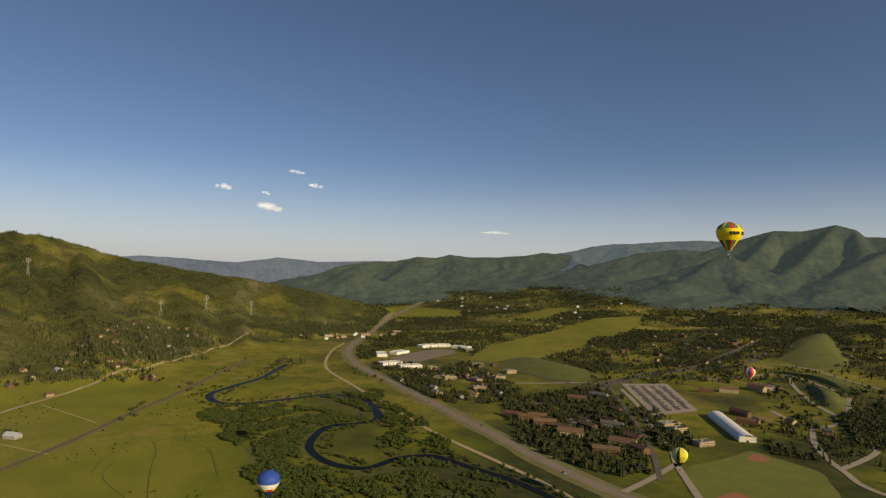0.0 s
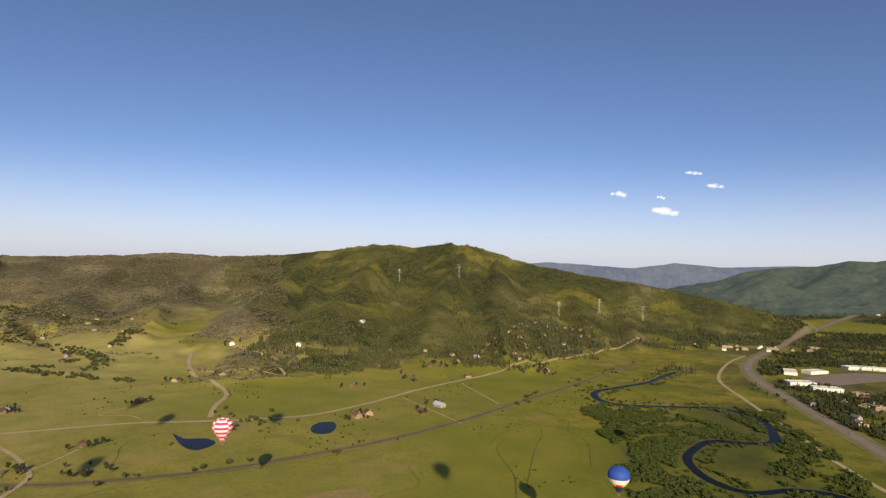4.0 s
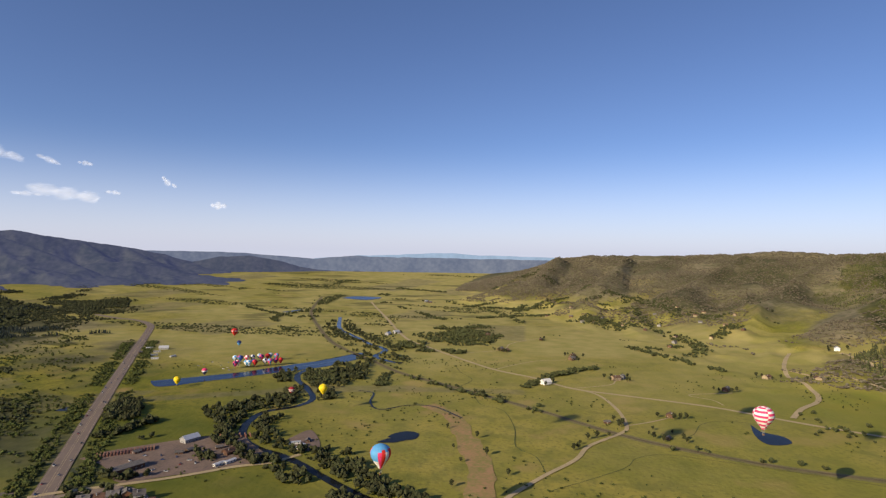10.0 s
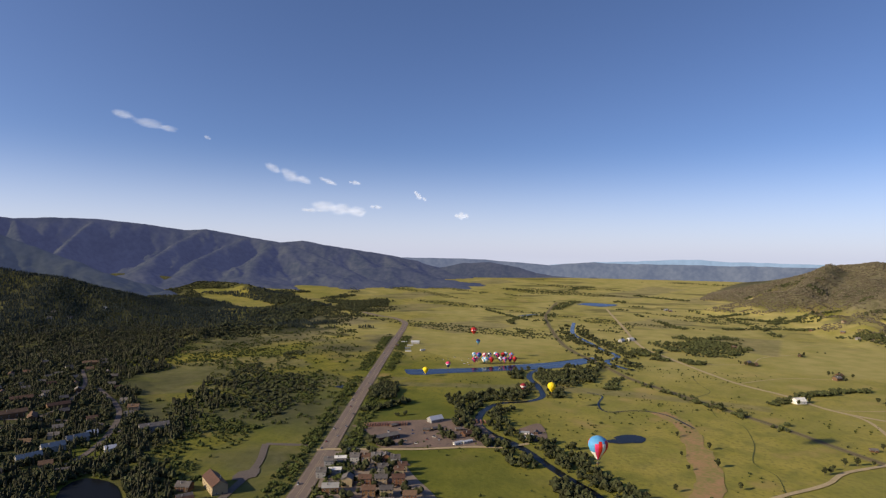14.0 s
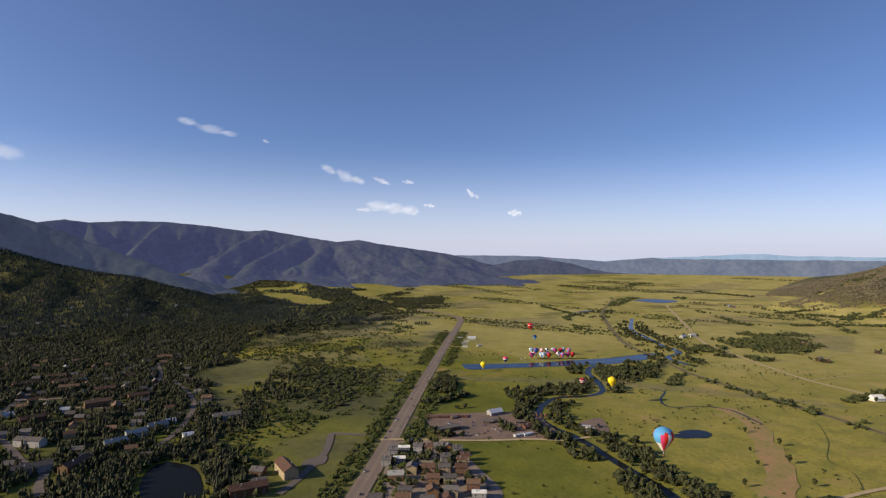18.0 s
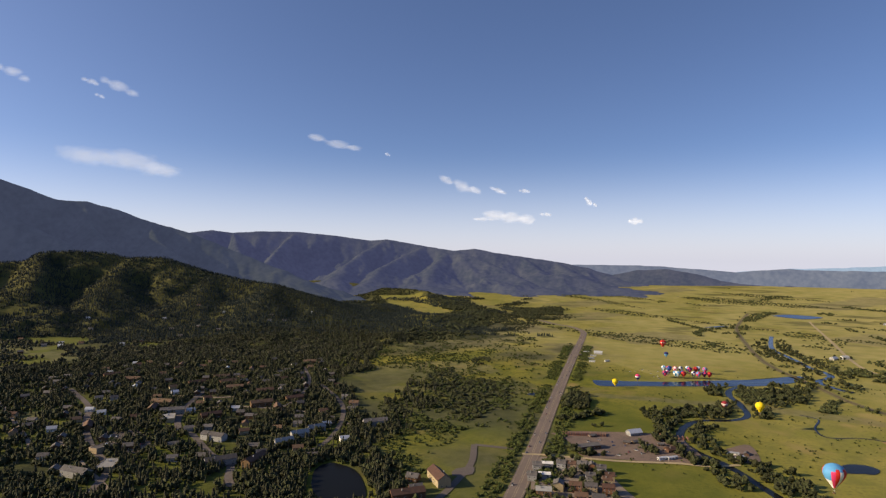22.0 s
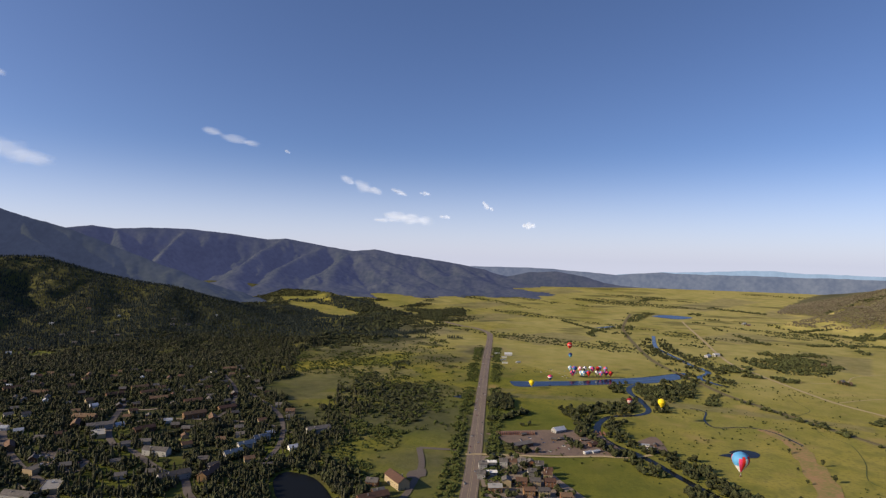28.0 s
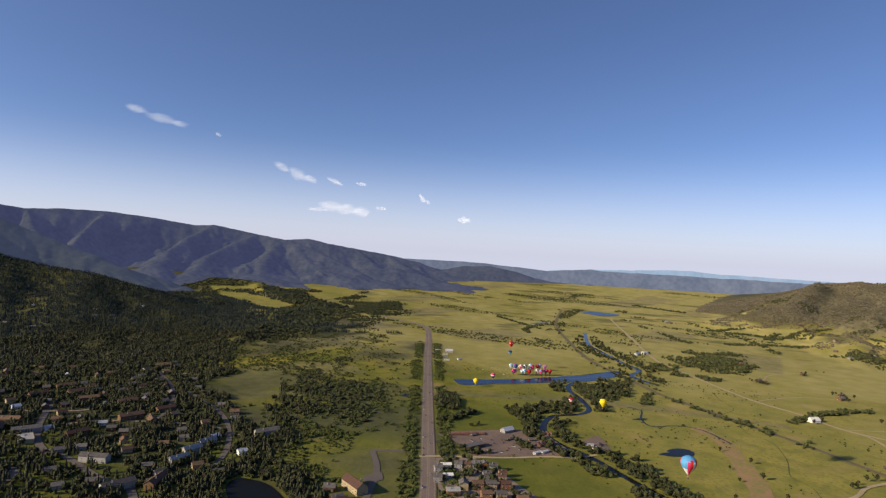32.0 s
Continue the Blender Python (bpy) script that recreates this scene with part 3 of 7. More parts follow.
# western slopes face the sun: their brightness is put in as hay colour
pale = np.clip((AZ - 30) / 20, 0, 1) * np.clip((116 - AZ) / 14, 0, 1) * np.clip((R - 480) / 300, 0, 1)
south_side = np.clip((AZ - 117 + 8 * patch + 5 * broad) / 8, 0, 1) * (AZ < 152) * np.clip((3300 + 400 * patch - R) / 500, 0, 1)
scrub = np.maximum(scrub, south_side * np.clip(0.15 + 0.9 * patch + 0.5 * broad, 0, 0.6))
cell = np.floor((WX * 0.35 + WY * 0.94) / 210) * 12.9 + np.floor((WX * 0.94 - WY * 0.35) / 330) * 78.2
parcel = np.sin(cell) * 4375.5
parcel = (parcel - np.floor(parcel)) * (UP < 0.12) * np.clip((R - 1150) / 250, 0, 1) * (AZ > 60)
wood = np.maximum(wood, np.clip((AZ - 121 + 9 * patch + 6 * broad) / 6, 0, 1) * (AZ < 160) * np.clip((2000 + 500 * patch - R) / 400, 0, 1) * np.clip(0.28 + 1.0 * patch, 0, 0.7))
streaks = fbm2(AZ * 0.75, R / 130, 4, 23)
lines = np.clip((fbm2(AZ * 0.3, R / 55, 3, 24) - 0.22) * 6, 0, 1) * np.clip((R - 1900) / 600, 0, 1) * (AZ > 62) * (AZ < 124)
wood = np.maximum(wood, 0.6 * lines * (UP <= 0))
dry = 0.45 * np.clip(streaks * 2, 0, 1) * np.clip((R - 1500) / 700, 0, 1) + (0.33 + 0.22 * np.clip((R - 900) / 400, 0, 1)) * pale * (UP < 0.3) + np.clip((R - 700) / 1300, 0, 1) * np.clip(0.25 + 1.2 * broad + 0.6 * patch, 0, 0.75) * (AZ > 50)
dry = np.maximum(dry, np.where(parcel > 0.55, parcel * 1.1 - 0.3, 0.0))
scrub = np.maximum(scrub, np.where((parcel > 0.0) & (parcel < 0.16) & (AZ > 84), 0.4, 0.0))
northern = np.clip((26 - AZ) / 14, 0, 1) * (R < 2300) * (UP <= 0.02)
wood = np.maximum(wood, northern * np.clip(0.4 + 1.4 * patch, 0, 0.85))
wood = np.maximum(wood, np.clip((AZ - 124 + 9 * patch) / 6, 0, 1) * (AZ < 152) * np.clip((R - 1900) / 500, 0, 1) * np.clip(0.5 + 1.2 * patch, 0, 0.9))
foot_of_range = np.clip((AZ - 121 - 4 * patch) / 5, 0, 1) * np.clip((R - 2500 - 500 * broad) / 400, 0, 1)
wood = np.maximum(wood, foot_of_range * np.clip(0.65 + patch, 0, 1))
# hay share grows with distance, standing in for haze over the far plain
dry = np.maximum(dry, np.clip((R - 1500) / 1600, 0, 0.55) * (AZ > 60) * (UP < 0.3) * np.clip(0.8 + 0.6 * streaks, 0, 1))
dry = np.maximum(dry, (AZ < 14) * np.clip(0.1 + 1.2 * patch, 0, 0.5))
for zone, much in ((TAN, 0.9), (HAY, 0.4), (HAY_B, 0.6), (HAY_C, 0.8)):
    dry = np.maximum(dry, inside(zone, WX, WY) * much)
dry = np.maximum(dry, (inside(FIELD_T, WX, WY) | inside(FIELD_E, WX, WY)) * np.clip(0.2 + 0.5 * patch, 0, 0.4))
fresh = np.clip((AZ - 36) / 10, 0, 1) * np.clip((112 - AZ) / 10, 0, 1) * np.clip((R - 950) / 200, 0, 1) * np.clip((3000 - R) / 500, 0, 1)
dry = dry * (1 - 0.15 * fresh * np.clip(0.75 - 0.9 * patch, 0, 1))
beyond = np.clip((R - 230) / 260, 0, 1)
wood, scrub = wood * beyond, scrub * beyond
dry = dry * (1 - 0.6 * np.clip((AZ - 115) / 6, 0, 1) * np.clip((2000 - R) / 300, 0, 1) * beyond)
lush = np.clip((AZ - 92 + 14 * broad) / 12, 0, 1) * np.clip((1500 + 300 * patch - R) / 500, 0, 1) * np.clip(0.75 + 0.8 * patch, 0, 0.9) * (AZ < 141)
lush = np.maximum(lush, np.clip((34 + 14 * broad - AZ) / 12, 0, 1) * np.clip((1500 - R) / 500, 0, 1) * np.clip(0.7 + 0.9 * patch, 0, 0.9) * (AZ > -60))
mown = np.zeros_like(wood)
for zone in FOOT_FIELDS:
    mown = np.maximum(mown, inside(zone, GX + 0.35 * (WX - GX), GY + 0.35 * (WY - GY)) * 1.0)
sward = np.clip((AZ - 20) / 14, 0, 1) * np.clip((74 - AZ) / 16, 0, 1) * np.clip((1900 - R) / 400, 0, 1) * np.clip(0.55 + 0.8 * patch, 0, 0.8) * (UP < 0.12)
for zone in NORTH_FIELDS:
    here = inside(zone, GX + 0.5 * (WX - GX), GY + 0.5 * (WY - GY))
    wood, scrub, lush, dry = np.where(here, 0.0, wood), np.where(here, 0.0, scrub), np.where(here, 0.1, lush), np.where(here, 0.15 + 0.7 * np.clip(patch, 0, 1), dry)
    sward = np.where(here, 0.35 + 0.4 * patch, sward)
glade = np.clip((AZ - 5) / 6, 0, 1) * np.clip((62 - AZ) / 8, 0, 1) * (UP > 0.02) * np.clip(-3.2 * fbm2(GX / 120, GY / 90, 4, 133) - 0.35, 0, 0.85)
wood, scrub, sward = wood * (1 - 0.5 * glade), scrub * (1 - 0.6 * glade), np.maximum(sward, 0.3 * glade * (UP < 0.6))
wood, scrub, lush, dry = wood * (1 - mown), scrub * (1 - mown), lush * (1 - mown), np.where(mown > 0, 0.35 + 0.3 * patch, dry)
lush = np.maximum(lush, 0.85 * np.clip((AZ - 137) / 4, 0, 1) * np.clip((215 - AZ) / 30, 0, 1) * (UP < 0.06) * np.clip((3100 - R) / 300, 0, 1))
away = np.clip((R - 260 - 120 * patch) / 170, 0, 1)
lush, sward, dry = lush * away, sward * away, dry * away + 0.2 * (1 - away)
for name, values in (("wood", wood), ("scrub", scrub), ("dry", dry), ("lush", lush), ("sward", sward)):
    ground_mesh.attributes.new(name, "FLOAT", "POINT").data.foreach_set("value", np.append(values.ravel(), 0).astype(np.float32))
tagged(new("ground", ground_mesh), "green valley meadows rising into wooded hills", "ground", kind="structure")


# ---------------------------------------------------------------- ranges too far off to shift: bluish with air
def backdrop(label, azimuths, elevations, distance, depth, mat, rough):
    fine = np.arange(azimuths[0], azimuths[-1], 0.15)
    el = np.interp(fine, azimuths, elevations) + rough * fbm2(fine * 0.9, fine * 0, 4, 11)
    rows = []
    for k, u in enumerate((0, 0.25, 0.5, 0.75, 1.0)):
        d = distance - depth * (1 - u)
        z = 270 + d * np.tan(np.radians(el)) * 1.0
        z = -30 + (z + 30) * (u ** 0.8) + 14 * fbm2(fine * 0.7, fine * 0 + k * 3, 3, 5) * (u < 1) * (u > 0)
        rows.append(np.stack([CENTRE[0] - np.sin(np.radians(fine)) * d, CENTRE[1] + np.cos(np.radians(fine)) * d, z], -1))
    v = np.concatenate(rows)
    n_ = len(fine)
    f = [(r * n_ + i, r * n_ + i + 1, (r + 1) * n_ + i + 1, (r + 1) * n_ + i) for r in range(4) for i in range(n_ - 1)]
    ob = new("backdrop", mesh_of("backdrop", v, f, mat, True))
    return tagged(ob, label, "mountains", kind="structure")


def range_backdrop(which, mat, label):
    """A whole range of mountains with its spurs, behind everything else."""
    every = [q for line in RIDGES[which] for q in line]
    az0, az1 = min(q[0] for q in every) - 7, max(q[0] for q in every) + 7
    r0, r1 = min(q[2] for q in every) - 420, min(4745, max(q[2] for q in every) + 300)
    a, r = np.meshgrid(np.radians(np.arange(az0, az1, 0.16)), np.arange(r0, r1, 12.0))
    x, y = CENTRE[0] - np.sin(a) * r, CENTRE[1] + np.cos(a) * r
    z, up = ridge_field(x, y, which)
    z = np.where(up > 0, plain(r, np.degrees(a)) - 4 + z + 4 * np.clip(up * 3, 0, 1) * fbm2(x / 45, y / 45, 3, 15), plain(r, np.degrees(a)) - 25)
    k = np.arange(a.size).reshape(a.shape)
    q = np.concatenate([np.stack([k[:-1, :-1], k[1:, 1:], k[:-1, 1:]], -1).reshape(-1, 3), np.stack([k[:-1, :-1], k[1:, :-1], k[1:, 1:]], -1).reshape(-1, 3)])
    ob = new("backdrop", tri_mesh("backdrop", np.stack([x.ravel(), y.ravel(), z.ravel()], -1), q, mat, True))
    return tagged(ob, label, "mountains", kind="structure")


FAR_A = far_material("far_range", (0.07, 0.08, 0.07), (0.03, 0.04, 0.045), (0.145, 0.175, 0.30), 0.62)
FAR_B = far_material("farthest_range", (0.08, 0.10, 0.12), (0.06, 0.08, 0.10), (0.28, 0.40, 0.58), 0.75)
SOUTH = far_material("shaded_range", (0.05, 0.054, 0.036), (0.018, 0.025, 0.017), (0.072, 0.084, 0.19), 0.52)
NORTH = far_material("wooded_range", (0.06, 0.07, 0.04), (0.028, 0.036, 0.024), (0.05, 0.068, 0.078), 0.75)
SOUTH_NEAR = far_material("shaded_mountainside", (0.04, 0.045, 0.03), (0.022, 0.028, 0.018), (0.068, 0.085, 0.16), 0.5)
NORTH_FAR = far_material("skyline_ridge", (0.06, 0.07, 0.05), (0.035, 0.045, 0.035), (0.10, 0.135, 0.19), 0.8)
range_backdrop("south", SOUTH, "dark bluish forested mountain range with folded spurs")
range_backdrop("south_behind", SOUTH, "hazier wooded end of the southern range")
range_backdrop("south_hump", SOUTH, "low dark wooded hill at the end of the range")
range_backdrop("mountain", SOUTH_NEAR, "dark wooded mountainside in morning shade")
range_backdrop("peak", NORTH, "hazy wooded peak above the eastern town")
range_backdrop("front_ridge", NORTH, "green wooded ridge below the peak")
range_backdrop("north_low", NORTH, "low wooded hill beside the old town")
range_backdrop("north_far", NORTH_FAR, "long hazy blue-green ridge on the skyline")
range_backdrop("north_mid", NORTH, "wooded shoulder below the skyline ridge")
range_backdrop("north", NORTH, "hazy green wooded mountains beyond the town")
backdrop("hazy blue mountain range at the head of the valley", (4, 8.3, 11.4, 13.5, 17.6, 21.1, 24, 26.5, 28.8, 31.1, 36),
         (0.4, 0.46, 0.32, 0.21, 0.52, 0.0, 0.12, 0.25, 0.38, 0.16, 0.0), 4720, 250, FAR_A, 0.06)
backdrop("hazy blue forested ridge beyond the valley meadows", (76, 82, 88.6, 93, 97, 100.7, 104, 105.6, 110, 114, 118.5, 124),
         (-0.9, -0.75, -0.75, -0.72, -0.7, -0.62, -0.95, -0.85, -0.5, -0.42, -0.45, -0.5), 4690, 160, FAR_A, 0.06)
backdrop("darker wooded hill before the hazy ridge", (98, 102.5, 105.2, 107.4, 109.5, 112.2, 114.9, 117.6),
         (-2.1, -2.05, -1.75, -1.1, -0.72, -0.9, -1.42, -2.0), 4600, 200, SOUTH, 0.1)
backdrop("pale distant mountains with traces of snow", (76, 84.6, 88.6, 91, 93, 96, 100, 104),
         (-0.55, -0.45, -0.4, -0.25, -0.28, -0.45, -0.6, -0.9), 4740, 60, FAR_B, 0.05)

# ---------------------------------------------------------------- water, roads, rails and bare earth, laid on the ground
def ribbon(name, points, width, mat, label, category, lift=0.5, ragged=0.0, kind="structure", step=12.0):
    line = smooth_line(points, step)
    way = np.gradient(line, axis=0)
    way /= np.linalg.norm(way, axis=1, keepdims=True) + 1e-9
    side = np.stack([-way[:, 1], way[:, 0]], -1)
    k = np.arange(len(line))
    w = width / 2 * (1 + ragged * fbm2(k * 0.31, k * 0, 3, len(points)))[:, None]
    w2 = width / 2 * (1 + ragged * fbm2(k * 0.27 + 40, k * 0, 3, len(points)))[:, None]
    cols = [line + side * w, line + side * w * 0.4, line - side * w2 * 0.4, line - side * w2]
    v, f = [], []
    for c in cols:
        z = land(c[:, 0], c[:, 1])[0] + lift
        v += list(np.column_stack([c, z]))
    n_ = len(line)
    for c in range(3):
        f += [(c * n_ + i, c * n_ + i + 1, (c + 1) * n_ + i + 1, (c + 1) * n_ + i) for i in range(n_ - 1)]
    return tagged(new(name, mesh_of(name, v, f, mat)), label, category, kind=kind)


def sheet(name, poly, mat, label, category, lift=0.6, ragged=0.0, kind="structure"):
    """A patch of the ground or of water with a rounded outline."""
    loop = smooth_line(list(poly) + [poly[0]], 10.0)[:-1]
    mid = loop.mean(0)
    k = np.arange(len(loop))
    out = mid + (loop - mid) * (1 + ragged * fbm2(k * 0.4, k * 0, 3, len(poly)))[:, None]
    v, f, n_ = [], [], len(loop)
    for s in (1.0, 0.7, 0.4):
        c = mid + (out - mid) * s
        v += list(np.column_stack([c, land(c[:, 0], c[:, 1])[0] + lift]))
    v.append((mid[0], mid[1], height(*mid) + lift))
    for ring in range(2):
        f += [(ring * n_ + i, ring * n_ + (i + 1) % n_, (ring + 1) * n_ + (i + 1) % n_, (ring + 1) * n_ + i) for i in range(n_)]
    f += [(2 * n_ + i, 2 * n_ + (i + 1) % n_, 3 * n_) for i in range(n_)]
    return tagged(new(name, mesh_of(name, v, f, mat)), label, category, kind=kind)


HWY_S = [(-250, -275), (-358, -323), (-414, -347), (-519, -394), (-772, -508), (-1254, -723), (-1705, -921), (-1856, -998), (-1962, -1098), (-2011, -1202), (-2090, -1327)]
HWY_N = [(260, 640), (195, 730), (146, 807), (86, 930), (6, 1099), (-111, 1342), (-250, 1632), (-310, 1869), (-320, 2109), (-300, 2481), (-232, 3164), (-63, 3849)]
FRONTAGE = [(160, 660), (109, 762), (47, 858), (-33, 982), (-118, 1150), (-224, 1357), (-322, 1571), (-361, 1863), (-354, 2062)]
RAIL = [(-549, 1660), (-555, 1419), (-553, 1211), (-559, 1018), (-560, 858), (-569, 738), (-584, 640), (-607, 560), (-630, 483), (-660, 416), (-699, 355), (-743, 294),
        (-806, 235), (-885, 173), (-949, 115), (-1048, 22), (-1163, -87), (-1309, -175), (-1533, -308), (-1867, -433), (-2380, -592), (-2935, -682)]
COUNTY = [(-680, 2050), (-704, 1836), (-718, 1533), (-746, 1325), (-765, 1140), (-773, 974), (-763, 815), (-772, 696), (-820, 614), (-880, 540), (-945, 465), (-1012, 337),
          (-1061, 250), (-1149, 187), (-1226, 110), (-1337, 45), (-1506, -46), (-1700, -135), (-2272, -273), (-2782, -404)]
LOOP = [(-1061, 250), (-1014, 288), (-912, 298), (-816, 288), (-779, 271), (-714, 211), (-661, 184), (-600, 135), (-540, 92), (-470, 50)]
RIVER_S = [(-470, -10), (-515, -49), (-556, -94), (-606, -141), (-645, -185), (-667, -220), (-709, -256), (-770, -274), (-840, -272), (-873, -235), (-928, -217), (-1014, -250), (-1084, -287), (-1144, -298), (-1213, -280), (-1255, -260)]
RIVER_W = [(-1281, -99), (-1303, -133), (-1365, -173), (-1462, -161), (-1558, -219), (-1633, -254), (-1736, -306), (-1883, -370), (-2194, -433)]
RIVER_N = [(-430, 1600), (-436, 1503), (-441, 1399), (-471, 1291), (-487, 1216), (-451, 1153), (-397, 1143), (-321, 1192), (-241, 1244), (-164, 1182), (-131, 1069), (-155, 1027), (-206, 994), (-216, 910),
           (-200, 856), (-164, 811), (-118, 798), (-77, 845), (-31, 856), (21, 812), (68, 769), (103, 724), (130, 680)]
LAKE = [(-1031, -556), (-1089, -458), (-1194, -369), (-1313, -273), (-1404, -220), (-1351, -201), (-1227, -253), (-1136, -350), (-1054, -443), (-991, -515)]

ribbon("river", RIVER_S, 11.5, DARKWATER, "dark blue river winding between grassy banks", "river", 0.35, 0.35)
ribbon("river", RIVER_W, 14, WATER, "blue upper reach of the river", "river", 0.35, 0.35)
ribbon("river", RIVER_N, 14, STILL_WATER, "dark river looping through willow thickets", "river", 0.35, 0.35)
sheet("lake", LAKE, WATER, "long blue flooded pit beside the launch field", "lake", 0.45, 0.03)
sheet("pond", [(-2900, -575), (-2990, -520), (-2960, -380), (-2850, -440)], WATER, "far pale blue lake in the meadows", "lake", 1.5)
sheet("pond", [(-725, 670), (-712, 684), (-690, 671), (-672, 648), (-668, 630), (-684, 620), (-706, 632), (-722, 652)], DARKWATER, "small dark blue oval farm pond", "pond", 0.6)
sheet("pond", [(-843, 483), (-807, 479), (-781, 502), (-750, 496), (-742, 462), (-779, 461)], DARKWATER, "dark curved farm pond in a meadow", "pond", 0.6)
sheet("pond", [(-705, -74), (-722, -62), (-738, -36), (-724, -30), (-706, -50)], DARKWATER, "dark oxbow pond among shrubs", "pond", 0.6)
sheet("pond", [(-240, -526), (-275, -563), (-303, -568), (-307, -528), (-283, -482), (-254, -449), (-227, -457), (-222, -493)], STILL_WATER, "dark round pond ringed by trees", "pond", 0.6)
ribbon("road", HWY_S, 22, HIGHWAY, "long straight grey four-lane highway", "road", 0.7)
ribbon("verge", HWY_N, 44, bpy.data.materials.get("dry_verge") or material("dry_verge", (0.22, 0.18, 0.08), 0.95, second=(0.13, 0.13, 0.04), scale=0.03, fine=0.3), "dry grassy verge along the highway", "verge", 0.45, 0.25)
ribbon("road", HWY_N, 19, PALE_LOT, "grey four-lane highway curving towards the town", "road", 0.7)
ribbon("road", FRONTAGE, 8, PATHDIRT, "pale frontage track beside the highway", "road", 0.6)
ribbon("verge", RAIL, 17, bpy.data.materials["dry_verge"], "dry grassy embankment of the railway", "verge", 0.45, 0.4)
ribbon("railway", RAIL, 6, RAILBED, "dark single railway line on ballast", "railway", 0.8)
ribbon("road", COUNTY, 9, PATHDIRT, "pale county road along the foot of the hills", "road", 0.7)
ribbon("road", LOOP, 6, PATHDIRT, "pale dirt farm track curving round a meadow", "road", 0.8)
ribbon("road", [(-884, 570), (-947, 619), (-1006, 680), (-1084, 715), (-1201, 733), (-1331, 790), (-1472, 877)], 9, PATHDIRT, "pale dirt road winding up the hill", "road", 1.0)
ribbon("road", [(-1257, 765), (-1191, 803), (-1129, 840), (-1063, 862), (-1175, 913), (-1317, 952), (-1400, 961)], 7, PATHDIRT, "pale dirt switchback road on the slope", "road", 1.0)
ribbon("soil", [(-912, -14), (-862, 22), (-795, 36), (-735, 42), (-665, 62), (-590, 66), (-500, 60)], 30, BROWN, "bare reddish-brown strip of soil in the meadow", "soil", 0.45, 0.9)
sheet("soil", [(-505, 440), (-486, 500), (-455, 505), (-440, 470)], BROWN, "bare reddish patch in the meadow", "soil", 0.45, 0.12)
sheet("yard", [(-612, -420), (-640, -405), (-690, -340), (-724, -270), (-690, -240), (-640, -200), (-612, -205), (-570, -285), (-545, -330), (-580, -365), (-600, -390)], GRAVEL, "reddish gravel yard of an equipment depot", "yard", 0.5)
sheet("meadow_plot", [(-580, -408), (-598, -391), (-537, -355), (-521, -372)], bpy.data.materials.get("dark_plot") or material("dark_plot", (0.035, 0.045, 0.02), 0.95, second=(0.05, 0.055, 0.025), scale=0.05, fine=0.4), "dark rectangular hedged plot beside the depot", "plot", 0.5)
sheet("yard", [(-709, -194), (-752, -174), (-678, -143), (-664, -169)], GRAVEL, "bare gravel bank beside the river", "yard", 0.5)
sheet("parking_lot", [(412, 1445), (440, 1448), (495, 1453), (524, 1455), (517, 1400), (492, 1240), (483, 1182), (460, 1168), (405, 1140), (380, 1127), (384, 1180), (405, 1380)], material("sunlit_concrete", (0.36, 0.30, 0.24), 0.9, second=(0.30, 0.25, 0.2), scale=0.03, fine=0.3), "large grey asphalt car park", "car park", 0.6)

# dark strips under the cars stand in for fully packed rows
for k in range(4):
    f_ = 0.17 + 0.22 * k
    a_, b_ = np.array([412 + 112 * f_, 1445 + 10 * f_]), np.array([380 + 103 * f_, 1127 + 55 * f_])
    ribbon("car_row_strip", [tuple(a_ + (b_ - a_) * u_) for u_ in (0.08, 0.35, 0.65, 0.93)], 10, ASPHALT, "dark strip standing in for a packed row of cars", "car park", 0.64)
sheet("pond", [(-2310, -700), (-2400, -660), (-2410, -630), (-2330, -660)], WATER, "narrow blue slough in the far meadows", "pond", 1.0)
sheet("pond", [(-810, -590), (-832, -586), (-828, -566), (-812, -568)], DARKWATER, "small dark beaver pond in wet brush", "pond", 0.6)
for lane, label in ((-1.2, "worn pale median line"), (1.2, "worn pale median line"), (-8.8, "white edge line"), (8.8, "white edge line")):
    for route in (HWY_S, HWY_N):
        p = smooth_line(route, 40.0)
        w_ = np.gradient(p, axis=0)
        w_ /= np.linalg.norm(w_, axis=1, keepdims=True)
        ribbon("road_marking", [tuple(q) for q in p + np.stack([-w_[:, 1], w_[:, 0]], -1) * lane], 0.3 if abs(lane) > 5 else 0.35, PATHDIRT, label, "road marking", 0.75)
sheet("driveway", [(-505, -378), (-534, -339), (-529, -300), (-475, -245), (-425, -192), (-388, -188), (-340, -268), (-375, -308), (-445, -350)], PALE_LOT, "worn paved ground between rows of townhouses", "driveway", 0.45)
for route in ([(-414, -310), (-434, -279), (-457, -243)], [(-382, -296), (-403, -261), (-431, -230)], [(-465, -352), (-468, -314), (-507, -268)], [(-490, -385), (-465, -352), (-425, -320), (-390, -300), (-345, -285)]):
    ribbon("road", route, 8, PALE_LOT, "pale driveway between rows of townhouses", "road", 0.6)
ribbon("river", [(-1000, -150), (-986, -120), (-916, -115), (-873, -93), (-905, -49), (-899, -4), (-836, 41)], 3.2, DARKWATER, "dark slough looping through the meadow", "slough", 0.5, 0.6)
ribbon("road", [(-500, -400), (-511, -384), (-534, -339), (-564, -281), (-604, -222), (-617, -189), (-649, -161)], 7, PATHDIRT, "pale gravel road past the depot to the river", "road", 0.75)
ribbon("road", [(-489, -474), (-513, -416)], 9, ASPHALT, "short asphalt side road at a junction", "road", 0.6)
